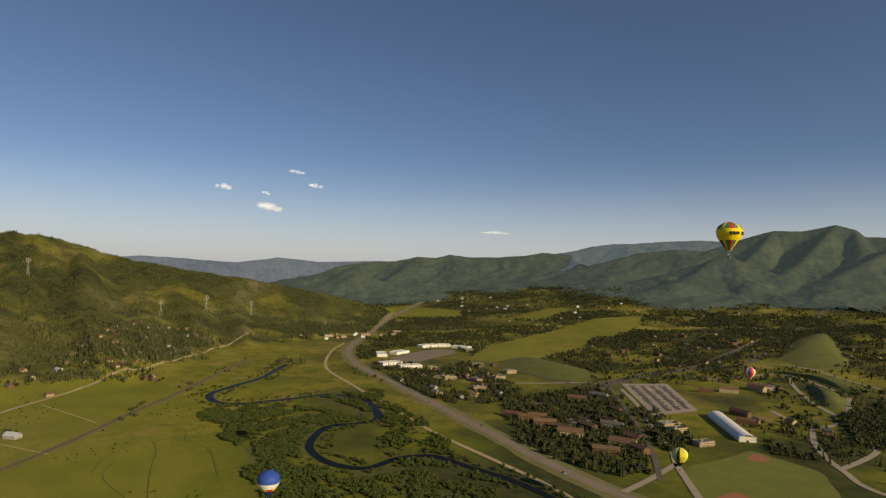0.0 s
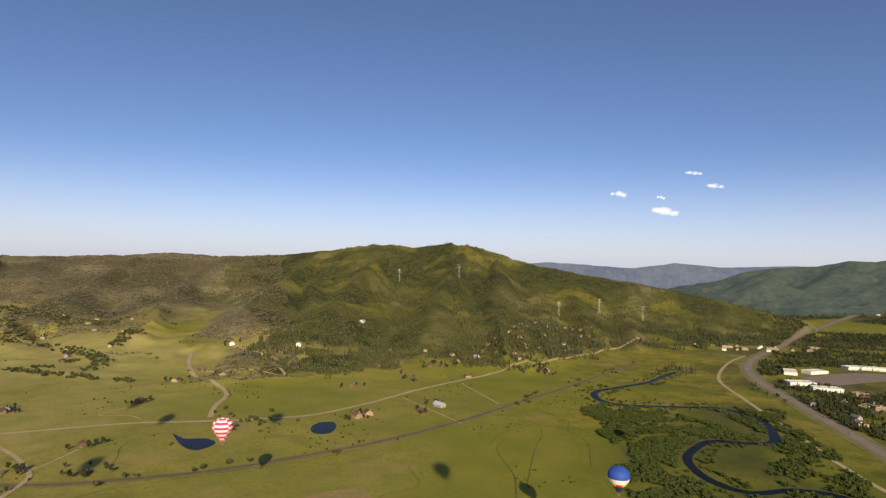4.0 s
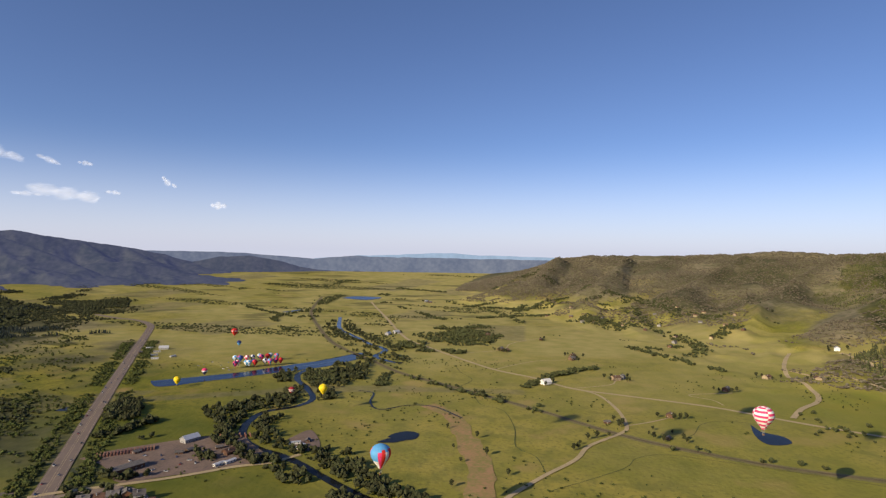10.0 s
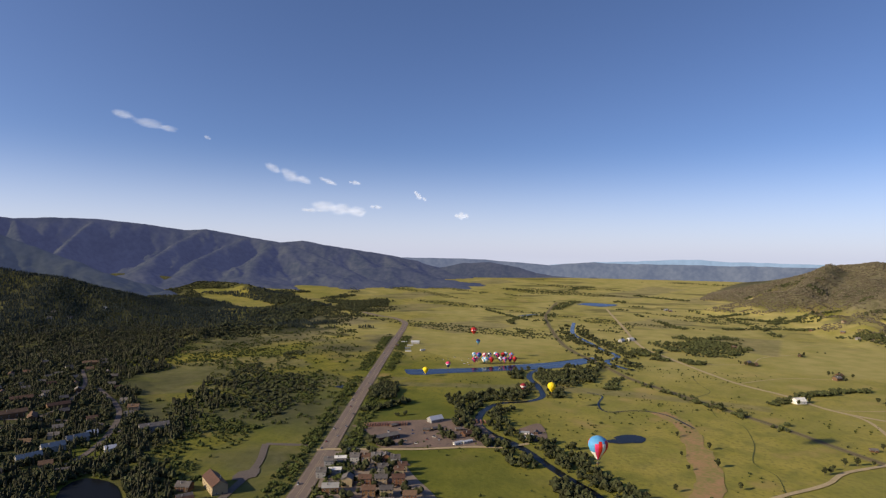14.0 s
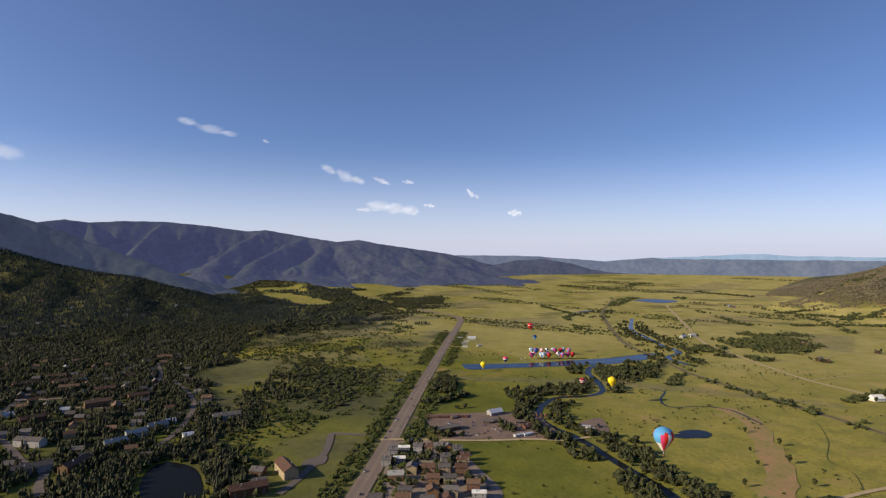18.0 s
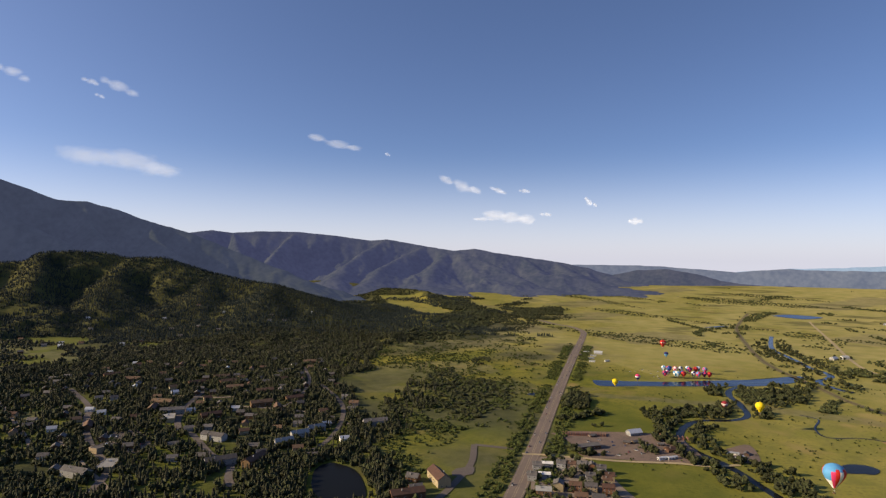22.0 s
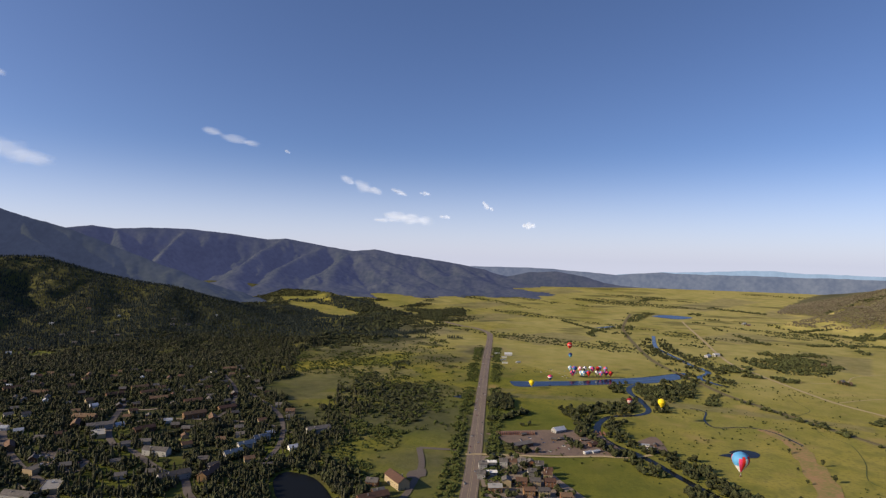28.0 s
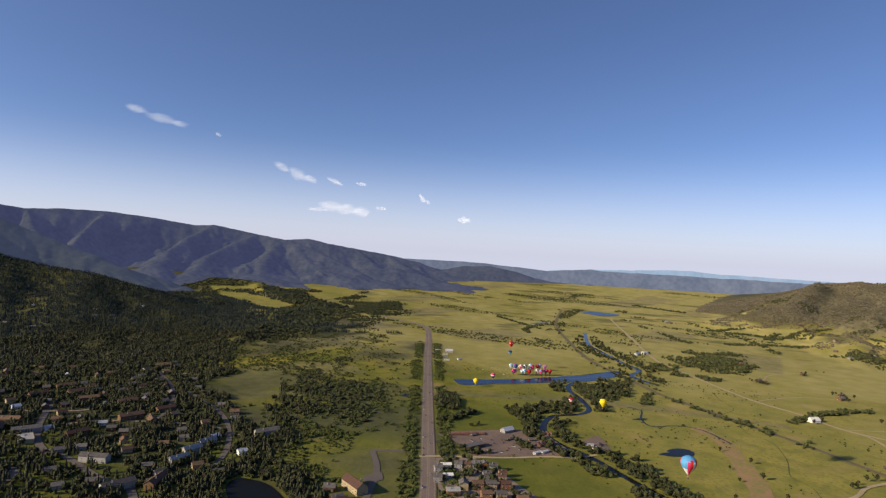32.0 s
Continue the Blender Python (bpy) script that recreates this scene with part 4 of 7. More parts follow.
ribbon("road", [(-489, -474), (-424, -430), (-349, -400), (-300, -385)], 9, ASPHALT, "grey side road through a dry field", "road", 0.65)
ribbon("path", [(-322, -535), (-318, -580), (-280, -585), (-245, -555), (-225, -520)], 4, PATHDIRT, "pale gravel path round a pond", "path", 0.6)
sheet("parking_lot", [(-415, -418), (-395, -432), (-372, -420), (-392, -404)], ASPHALT, "small paved car park in a dry field", "car park", 0.7)
sheet("pond", [(-730, -62), (-748, -54), (-760, -36), (-750, -20), (-724, -23), (-718, -42)], DARKWATER, "small dark oxbow pond in the meadow", "water", 0.5)
STREETS = [
    [(-60, -690), (-106, -761), (-126, -869), (-159, -987), (-210, -1120), (-240, -1300)],
    [(-176, -590), (-186, -615), (-217, -665), (-219, -716), (-247, -820), (-248, -864), (-300, -960), (-420, -1100)],
    [(-223, -674), (-286, -637), (-330, -630), (-420, -690), (-520, -800), (-600, -960)],
    [(-248, -864), (-360, -850), (-470, -880), (-600, -1000), (-700, -1150)],
    [(297, 1362), (413, 1489), (541, 1608), (689, 1715), (913, 1959), (1151, 2214)],
    [(264, 778), (306, 944), (337, 1151), (373, 1411)],
]
for route in ([(-117, -1275), (-94, -1097), (-73, -944), (-60, -860)], [(-108, -941), (-89, -785), (-77, -674)], [(-236, -1490), (-219, -1332), (-208, -1268)], [(-183, -1098), (-171, -979), (-163, -897)],
              [(-345, -1100), (-400, -1010), (-470, -980), (-540, -900)], [(-300, -960), (-380, -930), (-450, -780), (-440, -690)]):
    ribbon("road", route, 7, PALE_LOT, "worn street between houses and conifers", "road", 0.7)
for k, (x, y, w) in enumerate(((-546, -1552, 30), (-617, -1424, 40), (-480, -1300, 26), (-350, -1250, 24), (-250, -1150, 22), (-420, -1180, 25), (-560, -1180, 28), (-330, -800, 16), (-150, -1180, 20), (-480, -1050, 22))):
    sheet("lawn", [(x - w, y - w * 0.5), (x + w * 0.7, y - w * 0.7), (x + w, y + w * 0.6), (x - w * 0.4, y + w)], material("town_grass", (0.16, 0.175, 0.035), 0.95, second=(0.22, 0.2, 0.05), scale=0.03, fine=0.3) if k == 0 else bpy.data.materials["town_grass"], "sunlit green lawn between town trees", "lawn", 0.5)
for route, wide, label in zip(STREETS, (10, 10, 8, 7, 16, 8), ("grey residential street between trees", "grey residential street winding through houses", "grey street among trees and condominiums", "narrow street through the wooded town", "broad avenue curving through the eastern town", "street between lodges and a meadow")):
    ribbon("road", route, wide, ASPHALT, label, "road", 0.75)
sheet("parking_lot", [(-173, -921), (-202, -903), (-182, -809), (-143, -807)], ASPHALT, "paved car park beside town buildings", "car park", 0.7)
for route, wide, label in (
    ([(160, 1190), (239, 1261), (321, 1352), (418, 1464), (573, 1602), (730, 1706), (890, 1800), (987, 1903), (1222, 2211), (1533, 2551), (2081, 3158)], 16, "wide grey avenue through the eastern town"),
    ([(-20, 1400), (83, 1560), (83, 1748), (163, 1613), (235, 1512), (315, 1380)], 8, "grey street among offices"),
):
    ribbon("road", route, wide, ASPHALT, label, "road", 0.75)
MOUND = bpy.data.materials.get("dark_grass_bank") or material("dark_grass_bank", (0.085, 0.10, 0.022), 0.95, second=(0.14, 0.14, 0.035), scale=0.03, fine=0.3)


def knoll(poly, high, label):
    """A grassy knoll, rounded, that rises from the plain."""
    loop = smooth_line(list(poly) + [poly[0]], 10.0)[:-1]
    mid, n_, v, f = loop.mean(0), 0, [], []
    n_ = len(loop)
    for s, k in ((1.0, -0.02), (0.8, 0.3), (0.6, 0.62), (0.4, 0.86), (0.2, 0.97)):
        c = mid + (loop - mid) * s
        v += list(np.column_stack([c, land(c[:, 0], c[:, 1])[0] + high * k + 0.4 * fbm2(c[:, 0] / 12, c[:, 1] / 12, 3, 3)]))
    v.append((mid[0], mid[1], height(*mid) + high))
    for ring in range(4):
        f += [(ring * n_ + i, ring * n_ + (i + 1) % n_, (ring + 1) * n_ + (i + 1) % n_, (ring + 1) * n_ + i) for i in range(n_)]
    f += [(4 * n_ + i, 4 * n_ + (i + 1) % n_, 5 * n_) for i in range(n_)]
    return tagged(new("knoll", mesh_of("knoll", v, f, MOUND, True)), label, "knoll", kind="structure")


knoll([(141, 1743), (237, 1848), (333, 1723), (392, 1576), (351, 1469), (259, 1494), (174, 1604)], 13, "dark green grassy knoll among streets")
knoll([(1032, 1888), (1249, 2185), (1481, 2357), (1333, 2034), (1161, 1751), (1035, 1733)], 20, "dark green grassy knoll above the eastern town")
knoll([(893, 1700), (975, 1665), (1017, 1582), (1012, 1450), (990, 1400), (940, 1420), (946, 1571), (925, 1640)], 10, "dark grassy road embankment between two streets")
knoll([(890, 1500), (895, 1404), (880, 1340), (790, 1210), (770, 1240), (830, 1380)], 12, "dark grassy embankment beside a winding street")
for route in ([(599, 1556), (635, 1523), (744, 1569), (902, 1641), (920, 1569), (909, 1437), (906, 1374)], [(942, 1819), (994, 1775), (1040, 1714), (1038, 1569), (1042, 1454)], [(906, 1616), (822, 1427), (767, 1273), (744, 1165)],
              [(634, 1194), (630, 1120), (643, 1074), (697, 1094), (773, 1177), (889, 1342)], [(643, 1074), (591, 989), (563, 926), (544, 867), (535, 824), (525, 777), (539, 720)], [(540, 843), (604, 889), (656, 934), (671, 965)],
              [(391, 1373), (375, 1205), (342, 1016), (328, 907), (312, 849), (295, 755), (280, 660)], [(312, 849), (251, 782), (204, 736)], [(384, 1442), (300, 1440), (207, 1421), (115, 1410), (49, 1367)]):
    ribbon("road", route, 9.5, bpy.data.materials["sunlit_concrete"], "pale worn street between buildings and grass", "road", 0.7)
sheet("parking_lot", [(14, 1481), (60, 1520), (110, 1500), (60, 1440)], PALE_LOT, "pale car park between offices", "car park", 0.75)
sheet("parking_lot", [(-175, 1760), (-140, 1800), (-90, 1900), (-20, 1960), (20, 1940), (10, 1860), (-40, 1780), (-90, 1690), (-140, 1700)], PALE_LOT, "pale car park in front of the shopping mall", "car park", 0.75)
sheet("parking_lot", [(200, 1050), (215, 1110), (250, 1120), (245, 1050)], PALE_LOT, "pale forecourt between lodges", "car park", 0.75)
sheet("lawn", [(285, 690), (292, 730), (300, 770), (318, 831), (360, 858), (410, 890), (453, 918), (470, 890), (500, 830), (485, 780), (470, 740), (440, 700), (360, 690)], material("mown_grass", (0.12, 0.14, 0.024), 0.95, second=(0.17, 0.17, 0.035), scale=0.03, fine=0.3), "mown green sports field", "lawn", 0.5)
sheet("soil", [(300, 715), (345, 745), (350, 700), (320, 690)], material("red_clay", (0.36, 0.13, 0.07), 0.95, second=(0.28, 0.12, 0.07), scale=0.1, fine=0.6), "red clay infield of a ball field", "soil", 0.7)
sheet("soil", [(425, 880), (452, 905), (462, 880), (440, 866)], bpy.data.materials["red_clay"], "small red clay infield of a ball field", "soil", 0.7)
DITCH = material("wet_ditch", (0.085, 0.10, 0.028), 0.9, second=(0.06, 0.07, 0.022), scale=0.05, fine=0.4)
for route, wide in (([(-453, 749), (-471, 817), (-454, 894), (-419, 848), (-389, 769), (-330, 640)], 1.8), ([(-451, 799), (-433, 740), (-364, 668), (-320, 600)], 1.6),
                    ([(-990, 60), (-920, 74), (-889, 107), (-792, 118), (-704, 113), (-668, 135), (-600, 140)], 1.8),
                    ([(-560, 140), (-632, 234), (-672, 262), (-689, 304), (-667, 371), (-632, 450), (-600, 520), (-570, 640)], 1.6), ([(-760, 350), (-782, 375), (-834, 406), (-856, 445), (-850, 481), (-815, 503)], 1.6),
                    ([(-1270, 22), (-1189, 37), (-1120, 60), (-1061, 39)], 2.2), ([(-520, 1000), (-430, 960), (-400, 900), (-350, 860), (-300, 760)], 1.6), ([(-480, 600), (-430, 560), (-440, 500), (-400, 440)], 1.5)):
    ribbon("ditch", route, wide * 0.6, DITCH, "dark reedy ditch meandering through a meadow", "ditch", 0.4, 0.8)
for route in ([(-746, 898), (-667, 865), (-553, 820)], [(-745, 1094), (-580, 982)], [(-1140, 353), (-1100, 330), (-1061, 250)], [(-1054, 549), (-1031, 459), (-996, 488), (-959, 493)],
              [(-1371, 302), (-1330, 200), (-1226, 110)], [(-1736, 274), (-1620, 180), (-1496, 139), (-1420, 0)], [(-868, 369), (-840, 330), (-816, 288)]):
    ribbon("track", route, 3.0, PATHDIRT, "narrow pale farm track across a pasture", "track", 0.5, 0.3)

# ---------------------------------------------------------------- buildings
def box(bm, x0, x1, y0, y1, z0, z1):
    v = [bm.verts.new(p) for p in ((x0, y0, z0), (x1, y0, z0), (x1, y1, z0), (x0, y1, z0), (x0, y0, z1), (x1, y0, z1), (x1, y1, z1), (x0, y1, z1))]
    for f in ((0, 3, 2, 1), (4, 5, 6, 7), (0, 1, 5, 4), (1, 2, 6, 5), (2, 3, 7, 6), (3, 0, 4, 7)):
        bm.faces.new([v[i] for i in f])
    return v


def boxes(*sizes):
    bm = bmesh.new()
    for s in sizes:
        box(bm, *s)
    return bm


def prism(bm, outline, y0, y1):
    """An outline in x and z drawn out along y."""
    a = [bm.verts.new((x, y0, z)) for x, z in outline]
    b = [bm.verts.new((x, y1, z)) for x, z in outline]
    n_ = len(outline)
    bm.faces.new(a), bm.faces.new(b[::-1])
    for i in range(n_):
        bm.faces.new((a[i], b[i], b[(i + 1) % n_], a[(i + 1) % n_]))
    bmesh.ops.recalc_face_normals(bm, faces=bm.faces)


def window(parent, x, y, z, w, h, along):
    """A framed window on a wall: along 'x' it lies in a wall that runs along x."""
    bm = bmesh.new()
    for grow_, deep in ((0.12, 0.08), (0.0, 0.11)):
        if along == "x":
            box(bm, x - w / 2 - grow_, x + w / 2 + grow_, y - deep, y + deep, z - grow_, z + h + grow_)
        else:
            box(bm, x - deep, x + deep, y - w / 2 - grow_, y + w / 2 + grow_, z - grow_, z + h + grow_)
    bm.faces.ensure_lookup_table()
    for f in bm.faces[6:]:
        f.material_index = 1
    me = bpy.data.meshes.new("window")
    bm.to_mesh(me)
    bm.free()
    me.materials.append(TRIM), me.materials.append(GLASS)
    part("window", me, None, parent)


def house(name, label, category, w, d, h, rise, wall, roof, wins=2, storeys=1, chimney=True, group="", plain_sides=False):
    """A gabled house: the ridge runs along y. Base at z = 0."""
    ob = tagged(new(name), label, category, group)
    bm = bmesh.new()
    prism(bm, [(-w / 2, -1.5), (w / 2, -1.5), (w / 2, h), (0, h + rise), (-w / 2, h)], -d / 2, d / 2)
    part("wall", bm, wall, ob)
    e, k = 0.7, rise / (w / 2)
    for s in (-1, 1):
        bm = bmesh.new()
        prism(bm, [(0, h + rise + 0.05), (s * (w / 2 + e), h - e * k + 0.05), (s * (w / 2 + e), h - e * k + 0.4), (0, h + rise + 0.42)], -d / 2 - e, d / 2 + e)
        part("roof", bm, roof, ob)
    if chimney:
        part("chimney", boxes((w * 0.2, w * 0.2 + 0.9, -d * 0.2, -d * 0.2 + 0.9, h, h + rise + 1.0)), GREY_WALL, ob)
    for s in range(storeys):
        z = 1.0 + s * 2.9
        for k in range(wins):
            y = -d / 2 + d * (k + 0.5) / wins
            window(ob, w / 2, y, z, 1.5, 1.3, "y")
            if not plain_sides:
                window(ob, -w / 2, y, z, 1.5, 1.3, "y")
    window(ob, -w * 0.22, -d / 2, 1.0, 1.6, 1.3, "x")
    part("door", boxes((w * 0.1, w * 0.1 + 1.1, -d / 2 - 0.09, -d / 2 + 0.05, 0, 2.1)), DARK, ob)
    return ob


def flat_block(name, label, category, w, d, h, wall, roof, wins, storeys, group=""):
    """A flat-roofed block with a parapet and rows of windows."""
    ob = tagged(new(name), label, category, group)
    part("wall", boxes((-w / 2, w / 2, -d / 2, d / 2, -1.5, h)), wall, ob)
    part("roof", boxes((-w / 2 + 0.4, w / 2 - 0.4, -d / 2 + 0.4, d / 2 - 0.4, h, h + 0.25)), roof, ob)
    part("parapet", boxes((-w / 2 - 0.15, w / 2 + 0.15, -d / 2 - 0.15, -d / 2 + 0.3, h - 0.6, h + 0.8), (-w / 2 - 0.15, w / 2 + 0.15, d / 2 - 0.3, d / 2 + 0.15, h - 0.6, h + 0.8),
                            (-w / 2 - 0.15, -w / 2 + 0.3, -d / 2 + 0.3, d / 2 - 0.3, h - 0.6, h + 0.8), (w / 2 - 0.3, w / 2 + 0.15, -d / 2 + 0.3, d / 2 - 0.3, h - 0.6, h + 0.8)), wall, ob)
    part("roof_unit", boxes((-w * 0.2, -w * 0.2 + 3, -1.5, 1.5, h + 0.25, h + 1.9)), STEEL, ob)
    for s in range(storeys):
        for k in range(wins):
            window(ob, -w / 2 + w * (k + 0.5) / wins, -d / 2, 1 + 3 * s, 2.0, 1.4, "x")
    part("door", boxes((-1, 1, -d / 2 - 0.1, -d / 2 + 0.05, 0, 2.3)), DARK, ob)
    return ob


PALE_ROOF = material("gravel_roof", (0.30, 0.29, 0.28), 0.9, second=(0.22, 0.21, 0.2), scale=0.2, fine=2.0, per_object=0.25)
STOCK = {
    "small_grey": house("house", "grey house with a dark shingle roof among trees", "house", 10, 13, 5.2, 3.0, GREY_WALL, SHINGLE, 1, 1, False, "", True),
    "small_brown": house("house", "brown timber house half hidden by trees", "house", 10, 13, 5.0, 3.2, LOG_WALL, SHINGLE, 1, 1, False, "", True),
    "small_tan": house("house", "tan house with a brown roof among trees", "house", 10, 14, 5.2, 3.2, TAN_WALL, BROWN_ROOF, 1, 1, False, "", True),
    "small_white": house("house", "white house with a pale roof among trees", "house", 10, 13, 4.6, 3.0, WHITE, METAL_ROOF, 1, 1, False, "", True),
    "row": house("condominium", "long dark condominium row among conifers", "apartment building", 12, 32, 7.0, 3.4, LOG_WALL, BROWN_ROOF, 3, 1, False, "", True),
    "cabin": house("cabin", "brown log cabin with a grey shingle roof", "house", 11, 14, 3.6, 3.2, LOG_WALL, BROWN_ROOF),
    "tan": house("house", "tan two-storey house with a brown roof", "house", 13, 16, 5.8, 3.4, TAN_WALL, BROWN_ROOF, 3, 2),
    "grey": house("house", "grey sided house with a dark shingle roof", "house", 11, 15, 5.6, 3.2, GREY_WALL, SHINGLE, 3, 2),
    "white": house("house", "white country house with a pale metal roof", "house", 13, 18, 5.8, 3.6, WHITE, METAL_ROOF, 3, 2),
    "brown": house("house", "dark brown timber house with a shingle roof", "house", 12, 15, 5.4, 3.6, LOG_WALL, SHINGLE, 3, 2),
    "condo": house("condominium", "long grey condominium block under a dark roof", "apartment building", 13, 38, 8.2, 3.6, GREY_WALL, SHINGLE, 4, 2),
    "condo_brown": house("condominium", "long brown condominium block with pale roof edges", "apartment building", 13, 38, 8.0, 4.0, LOG_WALL, BROWN_ROOF, 4, 2),
    "condo_white": house("condominium", "condominium row with a pale grey roof", "apartment building", 9, 26, 7.0, 4.0, GREY_WALL, PALE_ROOF, 4, 2),
    "lodge": house("lodge", "large tan lodge with a steep brown roof", "hotel", 16, 40, 9.0, 5.5, TAN_WALL, BROWN_ROOF, 6, 2),
    "townhouse": house("townhouse", "tall cedar townhouse with a dark gable roof", "house", 8.5, 10.5, 8.0, 2.6, ORANGE_WALL, SHINGLE, 2, 2),
    "townhouse_tan": house("townhouse", "tall tan townhouse with a brown gable roof", "house", 8.5, 10.5, 7.6, 2.8, TAN_WALL, BROWN_ROOF, 2, 2),
    "townhouse_pale": house("townhouse", "grey townhouse with a bright white roof", "house", 9, 14, 6.4, 1.4, GREY_WALL, WHITE, 2, 2),
    "townhouse_dark": house("townhouse", "dark grey townhouse with a steep shingle roof", "house", 8.5, 11, 7.8, 3.4, GREY_WALL, SHINGLE, 2, 2),
    "lodge_small": house("townhouse", "wide orange cedar townhouse with a tan roof", "house", 12, 17, 7.0, 3.0, ORANGE_WALL, PALE_ROOF, 3, 2),
    "duplex": house("townhouse", "wide tan and grey townhouse pair with a grey roof", "house", 11.5, 13.5, 8.6, 2.6, TAN_WALL, SHINGLE, 3, 3, False),
    "duplex_brown": house("townhouse", "wide cedar townhouse pair with a brown-grey roof", "house", 11.5, 13.5, 8.6, 2.8, ORANGE_WALL, BROWN_ROOF, 3, 3, False),
    "trailer": house("mobile_home", "white mobile home with a pale low roof", "mobile home", 4.6, 15, 2.8, 0.6, WHITE, METAL_ROOF, 3, 1, False),
    "barn": house("barn", "weathered grey barn with a pale metal roof", "barn", 12, 22, 4.6, 4.2, GREY_WALL, METAL_ROOF, 2, 1, False),
    "white_barn": house("barn", "bright white barn with a white roof", "barn", 13, 20, 5.0, 5.0, WHITE, WHITE, 2, 1, False),
    "shed": house("shed", "small brown farm shed", "shed", 6, 9, 2.6, 1.6, LOG_WALL, SHINGLE, 1, 1, False),
    "hall": house("hall", "long dark-roofed depot hall", "warehouse", 14, 36, 5.0, 2.4, LOG_WALL, SHINGLE, 5, 1, False),
    "office": flat_block("office_building", "low tan office building with a flat roof", "office", 30, 16, 7.0, TAN_WALL, SHINGLE, 7, 2),
    "store": flat_block("store", "large white flat-roofed shopping store", "shop", 60, 30, 7.0, WHITE, WHITE, 8, 1),
    "store_grey": flat_block("store", "pale grey flat-roofed shop", "shop", 36, 20, 6.0, TAN_WALL, PALE_ROOF, 6, 1),
}
HOUSES = []  # plan places, so that trees keep clear of them
used = set()


def settle(kind, x, y, turn):
    """Stands a building of that kind on the ground."""
    xs, ys = np.array([x, x + 6, x - 6, x, x]), np.array([y, y, y, y + 6, y - 6])
    m = pose(x, y, float(land(xs, ys)[0].min()) + 0.3, 0, 0, turn)
    HOUSES.append((x, y))
    if kind not in used:
        used.add(kind)
        STOCK[kind].matrix_basis = m
        return STOCK[kind]
    return copy_thing(STOCK[kind], m)


def row_of(kind_places):
    for kind, x, y, turn in kind_places:
        settle(kind, x, y, turn)


hrng = random.Random(8)


def homes(poly, count, kinds, spacing, seed, street=60):
    made = 0
    for x, y in sow_plan(poly, count * 12, seed):
        if made >= count:
            break
        if all((x - a) ** 2 + (y - b) ** 2 > spacing ** 2 for a, b in HOUSES):
            settle(kinds[made % len(kinds)], round(x, 1), round(y, 1), street + hrng.choice((0, 90, 12, -15)) + hrng.uniform(-8, 8))
            made += 1


def sow_plan(poly, count, seed):
    rng = np.random.default_rng(seed)
    p = np.array(poly, float)
    q = rng.uniform(p.min(0), p.max(0), (count * 3, 2))
    return q[inside(list(poly), q[:, 0], q[:, 1])][:count]


# farms and country houses along the western slope
row_of((("white", -1253, 1056, 40), ("white", -1361, 1402, 20), ("white", -1427, 969, 60), ("tan", -1194, 683, 30), ("tan", -1162, 769, 70), ("brown", -1073, 546, 50),
        ("cabin", -874, 372, 65), ("tan", -1151, 356, 20), ("grey", -1165, 372, 60), ("brown", -1370, 305, 40), ("cabin", -1694, 273, 80), ("brown", -1495, 141, 55),
        ("cabin", -1771, 116, 30), ("tan", -1778, 695, 45), ("grey", -2108, 752, 60), ("tan", -2012, 1083, 30), ("cabin", -2350, 379, 70)))
row_of((("tan", -704, 730, 75), ("tan", -703, 756, 60), ("cabin", -648, 836, 80), ("barn", -650, 888, 78), ("brown", -842, 1046, 70), ("brown", -892, 903, 40), ("white", -883, 1356, 60),
        ("cabin", -686, 1345, 70), ("cabin", -661, 1336, 50), ("tan", -676, 1365, 20), ("white_barn", -1097, 205, 35), ("shed", -830, 262, 10), ("shed", -756, 330, 60), ("brown", -895, 1171, 40),
        ("brown", -876, 1192, 60), ("barn", -1744, -190, 70), ("white", -1781, -169, 40), ("cabin", -1483, 154, 30), ("cabin", -1422, 317, 45), ("barn", -2824, -140, 60), ("brown", -2790, -120, 20)))
homes([(-1560, 620), (-1700, 900), (-1990, 1000), (-2350, 900), (-2480, 560), (-2300, 320), (-2000, 560)], 20, ("small_tan", "small_brown", "small_tan", "small_grey"), 80, 15)
homes([(-1000, 1060), (-1120, 1250), (-900, 1400), (-760, 1180), (-840, 1060)], 9, ("small_brown", "small_tan"), 60, 16)
# sheds and trailers at the launch field
row_of((("trailer", -1393, -751, 30), ("trailer", -1344, -706, 30), ("barn", -1389, -712, 20), ("trailer", -1257, -666, 25), ("trailer", -1300, -690, 40), ("shed", -1330, -740, 60), ("trailer", -1290, -640, 70)))
# depot beside the highway
row_of((("hall", -582, -344, 60), ("shed", -639, -364, 60), ("barn", -690, -320, 60), ("trailer", -606, -246, 62), ("trailer", -616, -237, 62), ("shed", -641, -311, 20), ("shed", -651, -303, 70),
        ("shed", -664, -270, 40), ("cabin", -646, -250, 60), ("trailer", -690, -180, 20), ("shed", -700, -165, 100), ("trailer", -676, -168, 70)))
